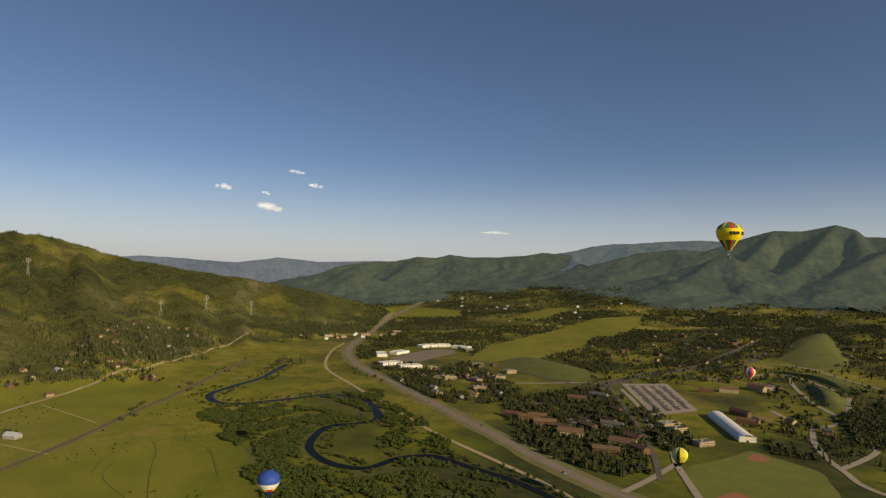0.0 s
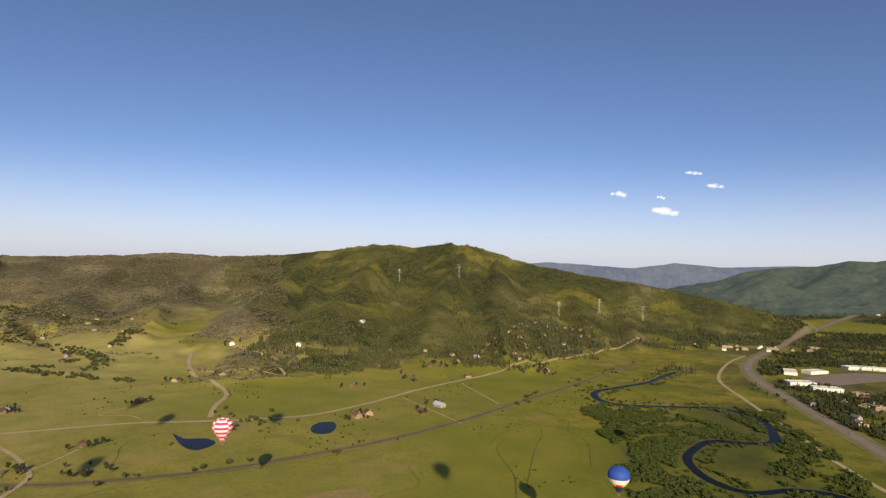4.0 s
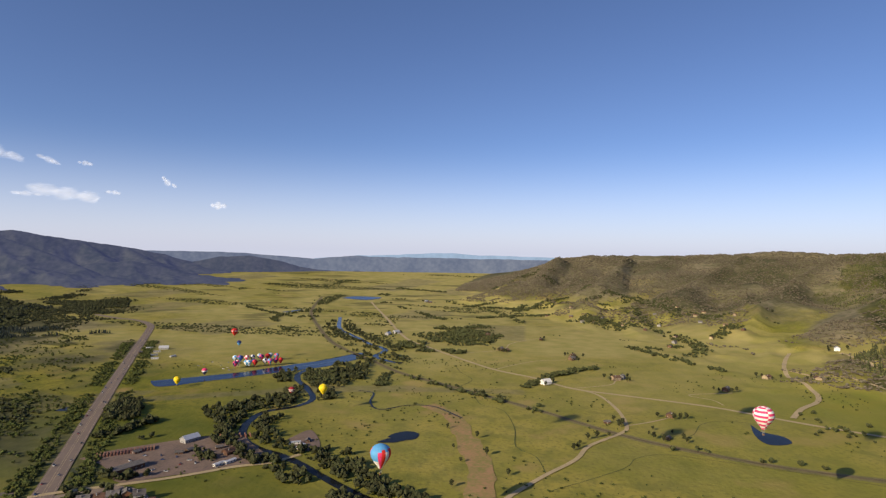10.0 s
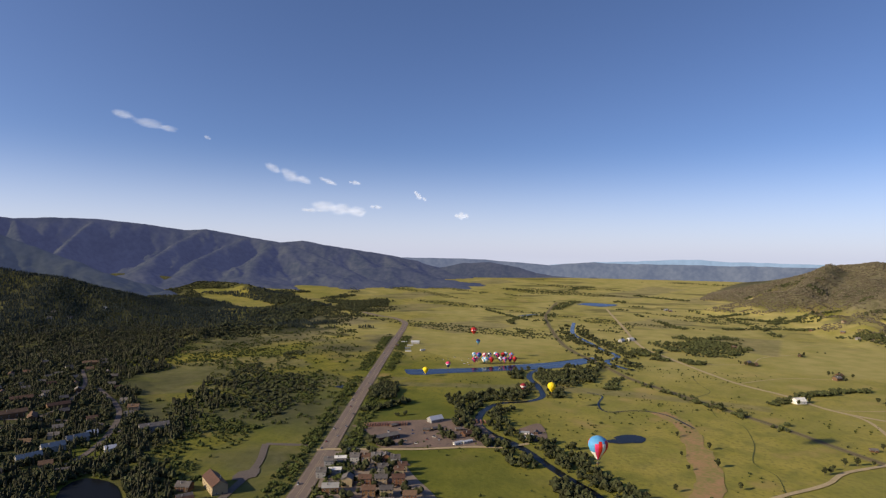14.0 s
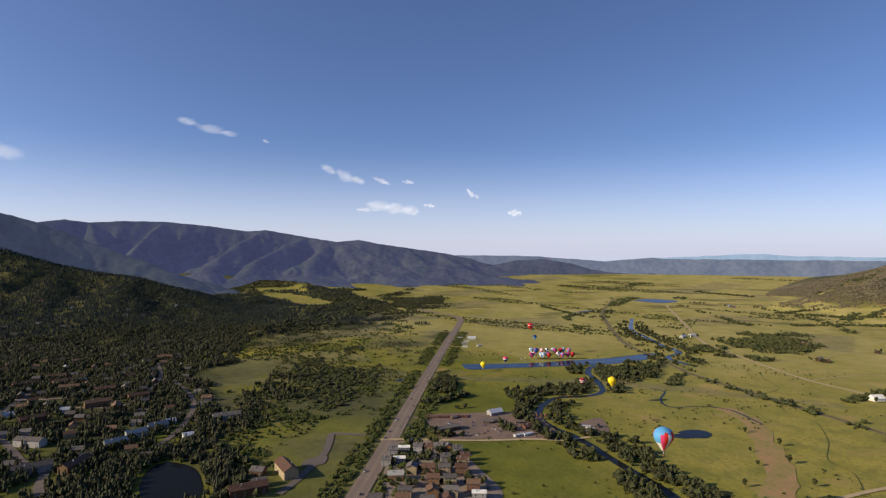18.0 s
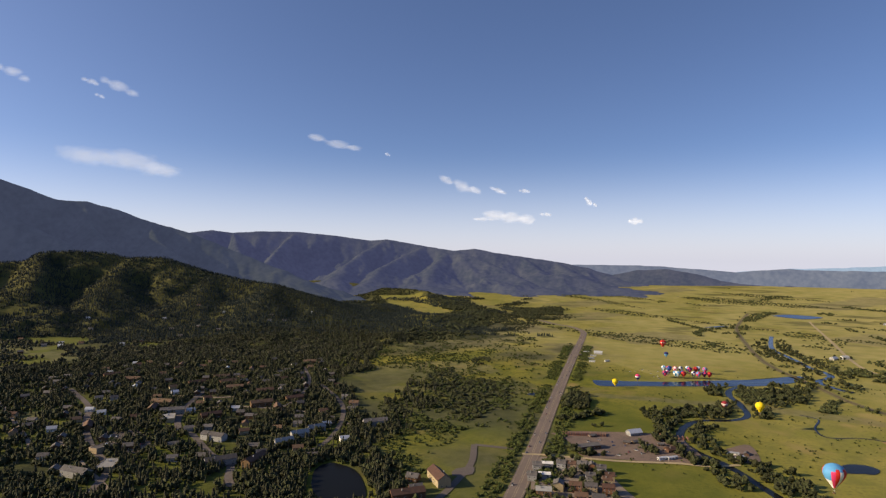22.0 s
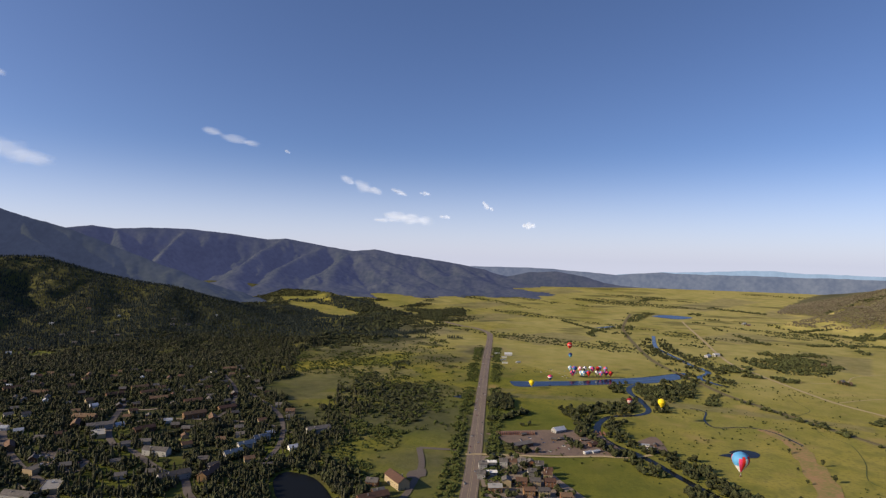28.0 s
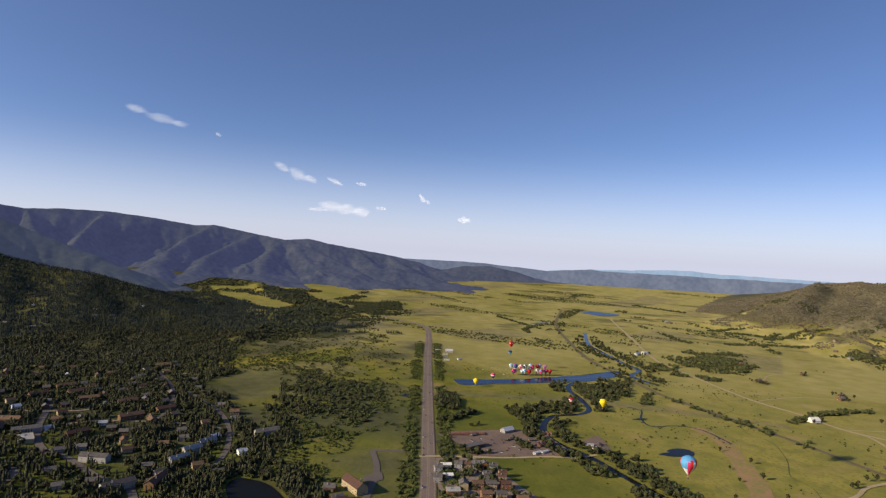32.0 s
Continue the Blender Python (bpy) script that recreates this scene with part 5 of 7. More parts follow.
# townhouses in rows by the highway
BLOCK = (("townhouse_dark", -485, -332), ("townhouse_tan", -492, -321), ("townhouse_dark", -498, -310), ("townhouse", -504, -299), ("townhouse_dark", -502, -285), ("townhouse_tan", -485, -266),
         ("townhouse_pale", -476, -347), ("townhouse_pale", -440, -330), ("townhouse_dark", -459, -352), ("townhouse_dark", -425, -338), ("duplex", -419, -299), ("duplex_brown", -428, -282), ("duplex", -437, -267), ("duplex_brown", -446, -250),
         ("duplex_brown", -403, -262), ("duplex", -412, -246), ("lodge_small", -394, -304), ("duplex_brown", -373, -245), ("duplex", -384, -229), ("duplex_brown", -410, -217), ("townhouse_pale", -395, -203), ("duplex", -360, -270),
         ("duplex_brown", -344, -262), ("duplex", -352, -238), ("duplex_brown", -364, -221), ("duplex", -330, -285), ("townhouse_dark", -468, -283), ("townhouse_tan", -470, -262))
for k, (kind, x, y) in enumerate(BLOCK):
    settle(kind, x, y, 29 + (k * 37) % 9 - 4 + (90 if k % 7 == 3 else 0))
settle("lodge", -347, -420, 150)
settle("condo_brown", -285, -413, 60)
settle("brown", -306, -420, 60)
settle("brown", -330, -446, 20)
# condominiums and houses of the wooded town
row_of((("condo", -255, -773, 20), ("condo_brown", -238, -640, 110), ("condo_white", -382, -697, 75), ("condo_white", -346, -691, 75), ("condo_white", -308, -676, 75), ("condo", -206, -668, 70), ("store_grey", -262, -928, 60), ("store_grey", -108, -763, 50),
        ("condo", -284, -960, 60), ("condo_brown", -300, -1031, 30), ("condo_brown", -415, -896, 70), ("condo", -464, -653, 60), ("tan", -529, -777, 40), ("office", -130, -840, 15), ("condo", -70, -760, 20)))
homes([(-428, -1500), (-650, -1350), (-800, -1180), (-640, -960), (-500, -720), (-400, -600), (-300, -590), (-230, -650), (-100, -700), (-40, -800), (80, -1300)], 150,
      ("small_grey", "small_brown", "small_tan", "small_brown", "row", "small_grey", "small_brown", "small_white", "small_tan"), 27, 5)
homes([(-500, -1720), (-900, -1800), (-1330, -1750), (-1300, -2150), (-700, -2450), (-100, -2450), (120, -1900), (100, -1650)], 30, ("small_brown", "small_tan", "small_grey", "small_white"), 48, 18)
# cottages under the western hill
homes([(-936, 1444), (-985, 1700), (-950, 1922), (-800, 2013), (-720, 1798), (-740, 1533), (-730, 1367), (-815, 1339)], 42, ("small_brown", "small_tan", "small_brown", "small_grey", "small_tan"), 22, 6)
# the old town at the head of the valley
homes([(-93, 3247), (358, 3082), (456, 3588), (-75, 3907)], 22, ("small_white", "small_brown", "small_tan", "small_white", "small_grey"), 42, 41)
row_of((("store", -560, 3840, 95), ("store", -500, 3838, 95), ("store", -440, 3830, 80), ("store", -380, 3760, 60), ("store", -320, 3700, 55), ("store_grey", -276, 3650, 50)))
# northern town: shops, lodges, offices
row_of((("store", -200, 1800, 100), ("store", -150, 1850, 55), ("store", -70, 2010, 40), ("store", -22, 2030, 10), ("store", 45, 1995, -30), ("store_grey", 70, 1930, 80), ("store", -104, 1600, 20), ("store", -160, 1640, 35), ("office", 0, 1449, 20), ("tan", 41, 1485, 40),
        ("office", 65, 1335, 10), ("tan", 49, 1261, 60), ("office", -26, 1443, 70), ("tan", -66, 1466, 20), ("grey", -37, 1322, 50), ("office", 120, 1468, 30)))
row_of((("condo_brown", 137, 1072, 80), ("condo_brown", 160, 1040, 80), ("lodge", 190, 975, 75), ("condo_brown", 229, 1026, 30), ("lodge", 259, 925, 60), ("condo_brown", 288, 970, 20), ("condo", 274, 1035, 60),
        ("condo_brown", 224, 889, 70), ("lodge", 632, 1367, 70), ("lodge", 710, 1394, 30), ("condo", 741, 1413, 80), ("condo_brown", 551, 1150, 30), ("tan", 616, 1095, 20),
        ("cabin", 630, 1013, 50), ("office", 392, 945, 20), ("condo", 314, 1276, 50), ("condo_brown", 260, 1240, 70), ("office", 157, 1553, 30), ("row", 110, 1096, 70), ("row", 154, 1086, 80), ("condo_brown", 187, 1004, 40), ("row", 279, 1068, 20), ("row", 314, 1154, 20), ("condo_brown", 275, 903, 25), ("row", 286, 964, 30), ("row", 530, 1087, 60), ("brown", 555, 1097, 20), ("lodge", 719, 1410, 60), ("condo_brown", 762, 1416, 20), ("row", 579, 1361, 70), ("brown", 642, 1031, 30), ("store_grey", 381, 1060, 20), ("office", 382, 1023, 20)))
homes([(427, 2100), (815, 2300), (1178, 2400), (1500, 2300), (1327, 1824), (984, 1880), (655, 1700), (383, 1599), (255, 1724)], 42, ("small_grey", "small_brown", "small_tan", "row", "small_brown"), 36, 7, 30)
homes([(-120, 1400), (-40, 1640), (150, 1700), (160, 1420), (60, 1169), (-36, 1262)], 16, ("small_tan", "office", "small_brown", "small_grey"), 34, 9, 20)
homes([(-669, 3900), (-303, 3700), (-200, 3950), (-560, 4150)], 12, ("small_white", "small_tan"), 40, 10, 20)
homes([(-560, 2190), (-430, 2150), (-190, 2280), (-190, 2440), (-480, 2300)], 14, ("small_white", "store_grey", "small_tan"), 34, 11, 20)
homes([(100, 2600), (700, 2700), (1400, 2700), (1500, 3000), (900, 3300), (0, 3300)], 20, ("small_tan", "small_grey", "small_brown", "small_white"), 80, 12, 10)

# the long white sports hall
sports = tagged(new("sports_hall"), "long white barrel-roofed sports hall", "sports hall")
sports.matrix_basis = pose(484, 1050, height(484, 1050), 0, 0, -8)
arch = [(13.5 * math.cos(a), 4 + 8 * math.sin(a)) for a in np.linspace(0, math.pi, 11)]
for k in range(12):
    bm = bmesh.new()
    y0 = -84 + k * 14
    prism(bm, arch + [(x * 0.975, z - 0.35) for x, z in arch[::-1]], y0 + 0.15, y0 + 13.85)
    part("roof_panel", bm, WHITE, sports)
bm = boxes((-13.2, 13.2, -83, -82.6, -1.5, 9), (-13.2, 13.2, 82.6, 83, -1.5, 9), (-13.4, -13, -83, 83, -1.5, 4.2), (13, 13.4, -83, 83, -1.5, 4.2))
part("wall", bm, TRIM, sports)
part("door", boxes((-2, 2, -83.2, -83, 0, 3)), DARK, sports)
for k in range(6):
    window(sports, 13.4, -70 + k * 28, 1.2, 3.0, 1.6, "y")
HOUSES += [(478, 1121), (484, 1050), (490, 990)]

# rows of stacked timber in the depot
stack = tagged(new("lumber_stack"), "long low stack of reddish timber", "lumber", "stacks in the depot")
for k in range(3):
    part("layer", boxes((-8 + 0.4 * k, 8 - 0.3 * k, -0.95 + 0.06 * k, 0.95 - 0.06 * k, 0.15 + 0.8 * k, 0.85 + 0.8 * k)), LUMBER, stack)
part("bearer", boxes((-6, -5.6, -1.05, 1.05, 0, 0.15), (5.6, 6, -1.05, 1.05, 0, 0.15)), LUMBER, stack)
for k in range(26):
    f_ = k / 17 if k < 18 else 0
    x, y = -622 - 36 * f_, -404 + 52 * f_
    if k > 17:
        x, y = -706 - 2 * (k - 18), -292 + 6 * (k - 18)
    m = pose(x, y, height(x, y) + 0.4, 0, 0, 27)
    if k:
        copy_thing(stack, m)
    else:
        stack.matrix_basis = m

# ---------------------------------------------------------------- plants
ICO = None


def icosahedron():
    bm = bmesh.new()
    bmesh.ops.create_icosphere(bm, subdivisions=1, radius=1)
    v = np.array([p.co[:] for p in bm.verts])
    f = np.array([[p.index for p in q.verts] for q in bm.faces])
    bm.free()
    return v, f


ICO = icosahedron()
OCTA = (np.array([(1, 0, 0), (-1, 0, 0), (0, 1, 0), (0, -1, 0), (0, 0, 1), (0, 0, -1)], float), np.array([(0, 2, 4), (2, 1, 4), (1, 3, 4), (3, 0, 4), (2, 0, 5), (1, 2, 5), (3, 1, 5), (0, 3, 5)]))


def clump_tree(rng, clumps, tall=1.0):
    """A broadleaf crown of many small uneven clumps, about one metre high and wide."""
    vs, fs, n_ = [], [], 0
    for k in range(clumps):
        a, d = rng.uniform(0, 6.28), rng.uniform(0.08, 0.34) if k else 0
        s = rng.uniform(0.19, 0.33) if clumps > 2 else 0.44 - 0.12 * k
        c = np.array([math.cos(a) * d, math.sin(a) * d, rng.uniform(0.25, 0.82) if k else 0.5])
        w, t = rng.uniform(0, 1.6), rng.uniform(-0.5, 0.5)
        v = OCTA[0] * rng.uniform(0.75, 1.3, (6, 1))
        v = np.stack([v[:, 0] * math.cos(w) - v[:, 1] * math.sin(w), v[:, 0] * math.sin(w) + v[:, 1] * math.cos(w), v[:, 2] + t * v[:, 0]], -1)
        vs.append(v * s * [1, 1, 1.05 * tall] + c), fs.append(OCTA[1] + n_)
        n_ += 6
    return np.concatenate(vs), np.concatenate(fs)


def cone_tree(rng, tiers):
    """A conifer of ragged tiers, one metre high."""
    vs, fs, n_ = [], [], 0
    for k in range(tiers):
        z0, z1 = 0.06 + 0.82 * k / tiers, min(1.0, 0.06 + 0.82 * k / tiers + 1.25 / tiers)
        m, rad = 6, 0.2 * (1 - 0.75 * k / tiers)
        a = np.arange(m) * 2 * math.pi / m + rng.uniform(0, 1)
        ring = np.stack([np.cos(a) * rad, np.sin(a) * rad, np.full(m, z0)], -1) * np.column_stack([rng.uniform(0.7, 1.3, (m, 2)), np.ones(m)])
        vs.append(np.vstack([ring, [[0, 0, z1]]]))
        fs.append(np.array([[i, (i + 1) % m, m] for i in range(m)]) + n_)
        n_ += m + 1
    return np.concatenate(vs), np.concatenate(fs)


def scatter(name, places, sizes, templates, mat, label, category, seed, widths=(0.8, 1.2)):
    """Many plants as one mesh, each one turned and sized by itself."""
    rng = np.random.default_rng(seed)
    pick = rng.integers(0, len(templates), len(places))
    z = land(places[:, 0], places[:, 1])[0]
    vs, fs, n_ = [], [], 0
    for k, (tv, tf) in enumerate(templates):
        sel = np.where(pick == k)[0]
        if not len(sel):
            continue
        a = rng.uniform(0, 6.28, len(sel))
        w = rng.uniform(*widths, len(sel)) * sizes[sel]
        x = tv[None, :, 0] * np.cos(a)[:, None] - tv[None, :, 1] * np.sin(a)[:, None]
        y = tv[None, :, 0] * np.sin(a)[:, None] + tv[None, :, 1] * np.cos(a)[:, None]
        v = np.stack([x * w[:, None] + places[sel, 0][:, None], y * w[:, None] + places[sel, 1][:, None], tv[None, :, 2] * sizes[sel][:, None] + z[sel][:, None] - 0.3], -1)
        f = tf[None] + (np.arange(len(sel)) * len(tv))[:, None, None] + n_
        vs.append(v.reshape(-1, 3)), fs.append(f.reshape(-1, 3))
        n_ += len(sel) * len(tv)
    ob = new(name, tri_mesh(name, np.concatenate(vs), np.concatenate(fs), mat))
    return tagged(ob, label, category, kind="stuff")


def sow(poly, count, seed, clumpy=0.0, size=140.0):
    """Places within a plan polygon, thinned by patches."""
    rng = np.random.default_rng(seed)
    p = np.array(poly, float)
    q = rng.uniform(p.min(0), p.max(0), (count * 6, 2))
    warp = min(60.0, 0.12 * float((p.max(0) - p.min(0)).min()))
    q = q[inside(list(poly), q[:, 0] + warp * fbm2(q[:, 0] / 110, q[:, 1] / 110, 4, 21), q[:, 1] + warp * fbm2(q[:, 0] / 110, q[:, 1] / 110, 4, 22))]
    if clumpy:
        q = q[fbm2(q[:, 0] / size, q[:, 1] / size, 3, seed) + rng.uniform(-0.25, 0.25, len(q)) > clumpy - 0.5]
    return q[:count]


def polar(az0, az1, r0, r1, count, seed):
    rng = np.random.default_rng(seed)
    a, r = np.radians(rng.uniform(az0, az1, count)), np.sqrt(rng.uniform(r0 * r0, r1 * r1, count))
    return np.stack([CENTRE[0] - np.sin(a) * r, CENTRE[1] + np.cos(a) * r], -1)


trng = np.random.default_rng(4)
BROAD = [clump_tree(trng, 8) for _ in range(6)]
BROAD_FAR = [clump_tree(trng, 2) for _ in range(5)]
FIR = [cone_tree(trng, 4) for _ in range(5)]
FIR_FAR = [cone_tree(trng, 2) for _ in range(4)]


def grow(name, places, lo, hi, templates, mat, label, category, seed, widths=(0.8, 1.2)):
    sizes = np.random.default_rng(seed + 50).uniform(lo, hi, len(places))
    return scatter(name, places, sizes, templates, mat, label, category, seed, widths)


def on_hill(places, lo, hi, seed, keep=0.0, size=160.0):
    up = land(places[:, 0], places[:, 1])[1]
    n_ = fbm2(places[:, 0] / size, places[:, 1] / size, 3, seed)
    return places[(up > lo) & (up < hi) & (n_ > keep)]


ROUND_POND = [(-236, -530), (-275, -571), (-311, -576), (-315, -526), (-287, -476), (-256, -441), (-222, -450), (-215, -495)]


def clear(places, metres=7.0):
    """Plants keep clear of the houses and of roads and water."""
    keep = np.ones(len(places), bool)
    for x, y in HOUSES:
        keep &= (places[:, 0] - x) ** 2 + (places[:, 1] - y) ** 2 > metres ** 2
    for route, wide in ((HWY_S, 17), (HWY_N, 17), (RIVER_S, 12), (RIVER_N, 11), (COUNTY, 8), (RAIL, 7), (RIVER_W, 11), *((r_, 8) for r_ in STREETS)):
        for q in smooth_line(route, 9.0):
            keep &= (places[:, 0] - q[0]) ** 2 + (places[:, 1] - q[1]) ** 2 > wide ** 2
    for shore in (LAKE, ROUND_POND):
        keep &= ~inside(shore, places[:, 0], places[:, 1])
    return places[keep]


def along(route, count, near, far, seed, span=(0.0, 1.0)):
    """Places on both sides of a line."""
    rng = np.random.default_rng(seed)
    p = smooth_line(route, 5.0)
    w_ = np.gradient(p, axis=0)
    s_ = np.stack([-w_[:, 1], w_[:, 0]], -1) / (np.linalg.norm(w_, axis=1, keepdims=True) + 1e-9)
    i = (len(p) * rng.uniform(*span, count)).astype(int).clip(0, len(p) - 1)
    keep = fbm2(i * 0.035, i * 0.0, 3, seed) > -0.15
    off = rng.uniform(near, far, count) * rng.choice((-1, 1), count)
    return (p[i] + s_[i] * off[:, None] + rng.uniform(-4, 4, (count, 2)))[keep]


wood_w = polar(9, 66, 1300, 3250, 115000, 21)
up_w = land(wood_w[:, 0], wood_w[:, 1])[1]
patch_w = fbm2(wood_w[:, 0] / 150, wood_w[:, 1] / 150, 4, 3)
cottage = sow([(-936, 1400), (-1000, 1700), (-960, 1940), (-800, 2030), (-700, 1798), (-700, 1533), (-690, 1367), (-815, 1320)], 1500, 115, 0.35, 40)
wood_w = clear(np.concatenate([cottage, wood_w[(up_w > 0.12 - 0.2 * patch_w) & (up_w > 0.015) & (fbm2(wood_w[:, 0] / 120, wood_w[:, 1] / 90, 4, 133) > -0.3 - 0.25 * np.random.default_rng(5).random(len(wood_w))) & (fbm2(wood_w[:, 0] / 38, wood_w[:, 1] / 38, 3, 27) > -0.12)], sow([(-460, 2350), (-340, 2430), (-290, 2900), (-480, 2950)], 420, 116), sow([(-480, 1580), (-380, 1590), (-400, 1680), (-470, 1690)], 60, 117)]), 8)
edge = np.degrees(np.arctan2(CENTRE[0] - wood_w[:, 0], wood_w[:, 1] - CENTRE[1])) + 9 * fbm2(wood_w[:, 0] / 420, wood_w[:, 1] / 420, 3, 19)
wood_w = wood_w[edge < 57]
half = np.random.default_rng(1).random(len(wood_w)) < 0.45 + 0.5 * fbm2(wood_w[:, 0] / 260, wood_w[:, 1] / 260, 2, 8)
up_w = land(wood_w[:, 0], wood_w[:, 1])[1]
scatter("hillside_conifers", wood_w[half], (np.random.default_rng(81).uniform(8, 15, len(wood_w)) * (1.2 - 0.9 * np.clip(up_w, 0, 0.75)))[half], FIR, HILL_NEEDLE, "dark conifers covering the hillside", "forest", 31)
grow("hillside_aspens", wood_w[~half], 2.4, 5.4, BROAD_FAR, HILL_LEAF, "green aspens and oak brush on the hillside", "forest", 32, (0.9, 1.5))
brush_w = polar(54, 95, 1450, 3950, 52000, 22)
up_w = land(brush_w[:, 0], brush_w[:, 1])[1]
patch_w = fbm2(brush_w[:, 0] / 190, brush_w[:, 1] / 190, 4, 3)
brush_w = clear(brush_w[(up_w > 0.1) & (patch_w + 0.9 * np.clip(up_w, 0, 0.5) > 0.27)], 9)
tail_w = polar(74, 96, 2000, 3950, 26000, 121)
tail_w = tail_w[land(tail_w[:, 0], tail_w[:, 1])[1] + 0.25 * fbm2(tail_w[:, 0] / 120, tail_w[:, 1] / 120, 3, 30) > 0.24]
tail_az = np.degrees(np.arctan2(CENTRE[0] - tail_w[:, 0], tail_w[:, 1] - CENTRE[1]))
tail_w = tail_w[tail_az + 9 * fbm2(tail_w[:, 0] / 260, tail_w[:, 1] / 260, 3, 32) > 76 + 9 * np.random.default_rng(9).random(len(tail_w))]
grow("hillside_scrub", tail_w, 3, 6.5, BROAD_FAR, OAK, "dark wooded scrub on the far end of the hill", "brush", 122, (1.2, 2.2))
grow("hillside_brush", brush_w, 2.5, 6.0, BROAD_FAR, OAK, "low oak brush on the brown hillside", "brush", 33, (1.2, 2.4))
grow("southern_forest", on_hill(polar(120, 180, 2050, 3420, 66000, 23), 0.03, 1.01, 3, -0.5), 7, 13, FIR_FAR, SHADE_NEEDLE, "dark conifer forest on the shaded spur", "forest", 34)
town_trees = clear(np.concatenate([sow(TOWN, 23000, 24, 0.42, 24), sow([(-728, -859), (-762, -770), (-605, -635), (-478, -581), (-416, -589), (-376, -613), (-370, -683), (-435, -693), (-516, -697)], 380, 131, 0.5, 30), sow([(-352, -540), (-383, -531), (-308, -438), (-287, -385), (-262, -428), (-285, -475)], 90, 138), sow([(-330, -500), (-290, -430), (-200, -400), (-150, -480), (-180, -560), (-240, -640), (-330, -640), (-350, -560)], 700, 44, 0.1)]), 7)
town_trees = town_trees[~(inside(FIELD_T, town_trees[:, 0], town_trees[:, 1]) | inside(FIELD_E, town_trees[:, 0], town_trees[:, 1]))]
outer = clear(polar(141, 180, 1650, 2950, 26000, 125), 9)
outer = outer[(fbm2(outer[:, 0] / 130, outer[:, 1] / 130, 4, 36) > -0.16) & (land(outer[:, 0], outer[:, 1])[1] < 0.06)]
grow("outer_town_trees", outer, 5, 12, BROAD_FAR + FIR_FAR, TOWN_NEEDLE, "dark trees around the outer houses of the town", "trees", 126)
half = np.random.default_rng(2).random(len(town_trees)) < 0.5
grow("town_conifers", town_trees[half], 7, 14.5, FIR, TOWN_NEEDLE, "dark conifers between the houses", "trees", 35)
grow("town_trees", town_trees[~half], 5, 11, BROAD, LEAF, "leafy green trees between the houses", "trees", 36)
willows = clear(np.concatenate([sow(WILLOWS, 5600, 25, 0.52, 26), sow(WILLOWS_B, 3000, 26, 0.5, 26), along(RIVER_N, 500, 12, 34, 45)]), 3)
grow("willow_thickets", willows, 2.2, 5.5, BROAD, WILLOW, "rounded willow thickets on the river flats", "shrubs", 37, (1.2, 1.9))
brush = clear(np.concatenate([along(ROUND_POND + ROUND_POND[:1], 420, 3, 17, 139), along([(-370, -450), (-352, -462), (-318, -462), (-292, -440), (-300, -402)], 60, 0, 5, 140), sow([(-881, -1075), (-1092, -1114), (-1257, -1081), (-1050, -852), (-610, -540), (-506, -517), (-589, -695), (-676, -805), (-898, -925)], 800, 114, 0.6, 34), sow([(-420, -590), (-491, -692), (-600, -843), (-750, -1012), (-933, -1149), (-1133, -1237), (-1500, -1280), (-1700, -1150), (-1254, -790), (-772, -560), (-530, -500)], 1800, 118, 0.62, 30), sow(BRUSH, 850, 27, 0.62, 26), sow(BRUSH_B, 420, 28, 0.3, 60), along(HWY_S, 2400, 15, 40, 46, (0.0, 0.62))]), 6)
brush = brush[~(inside(FIELD_T, brush[:, 0], brush[:, 1]) | inside(FIELD_E, brush[:, 0], brush[:, 1]))]
grow("meadow_brush", brush, 1.8, 5.0, BROAD, BUSH, "green brush and willows in wet meadows", "shrubs", 38, (1.2, 2.0))
grow("creek_trees", sow(CREEK, 1100, 29, 0.3, 120), 8, 15, BROAD_FAR, LEAF, "line of cottonwoods along a creek", "trees", 39, (1.2, 1.9))
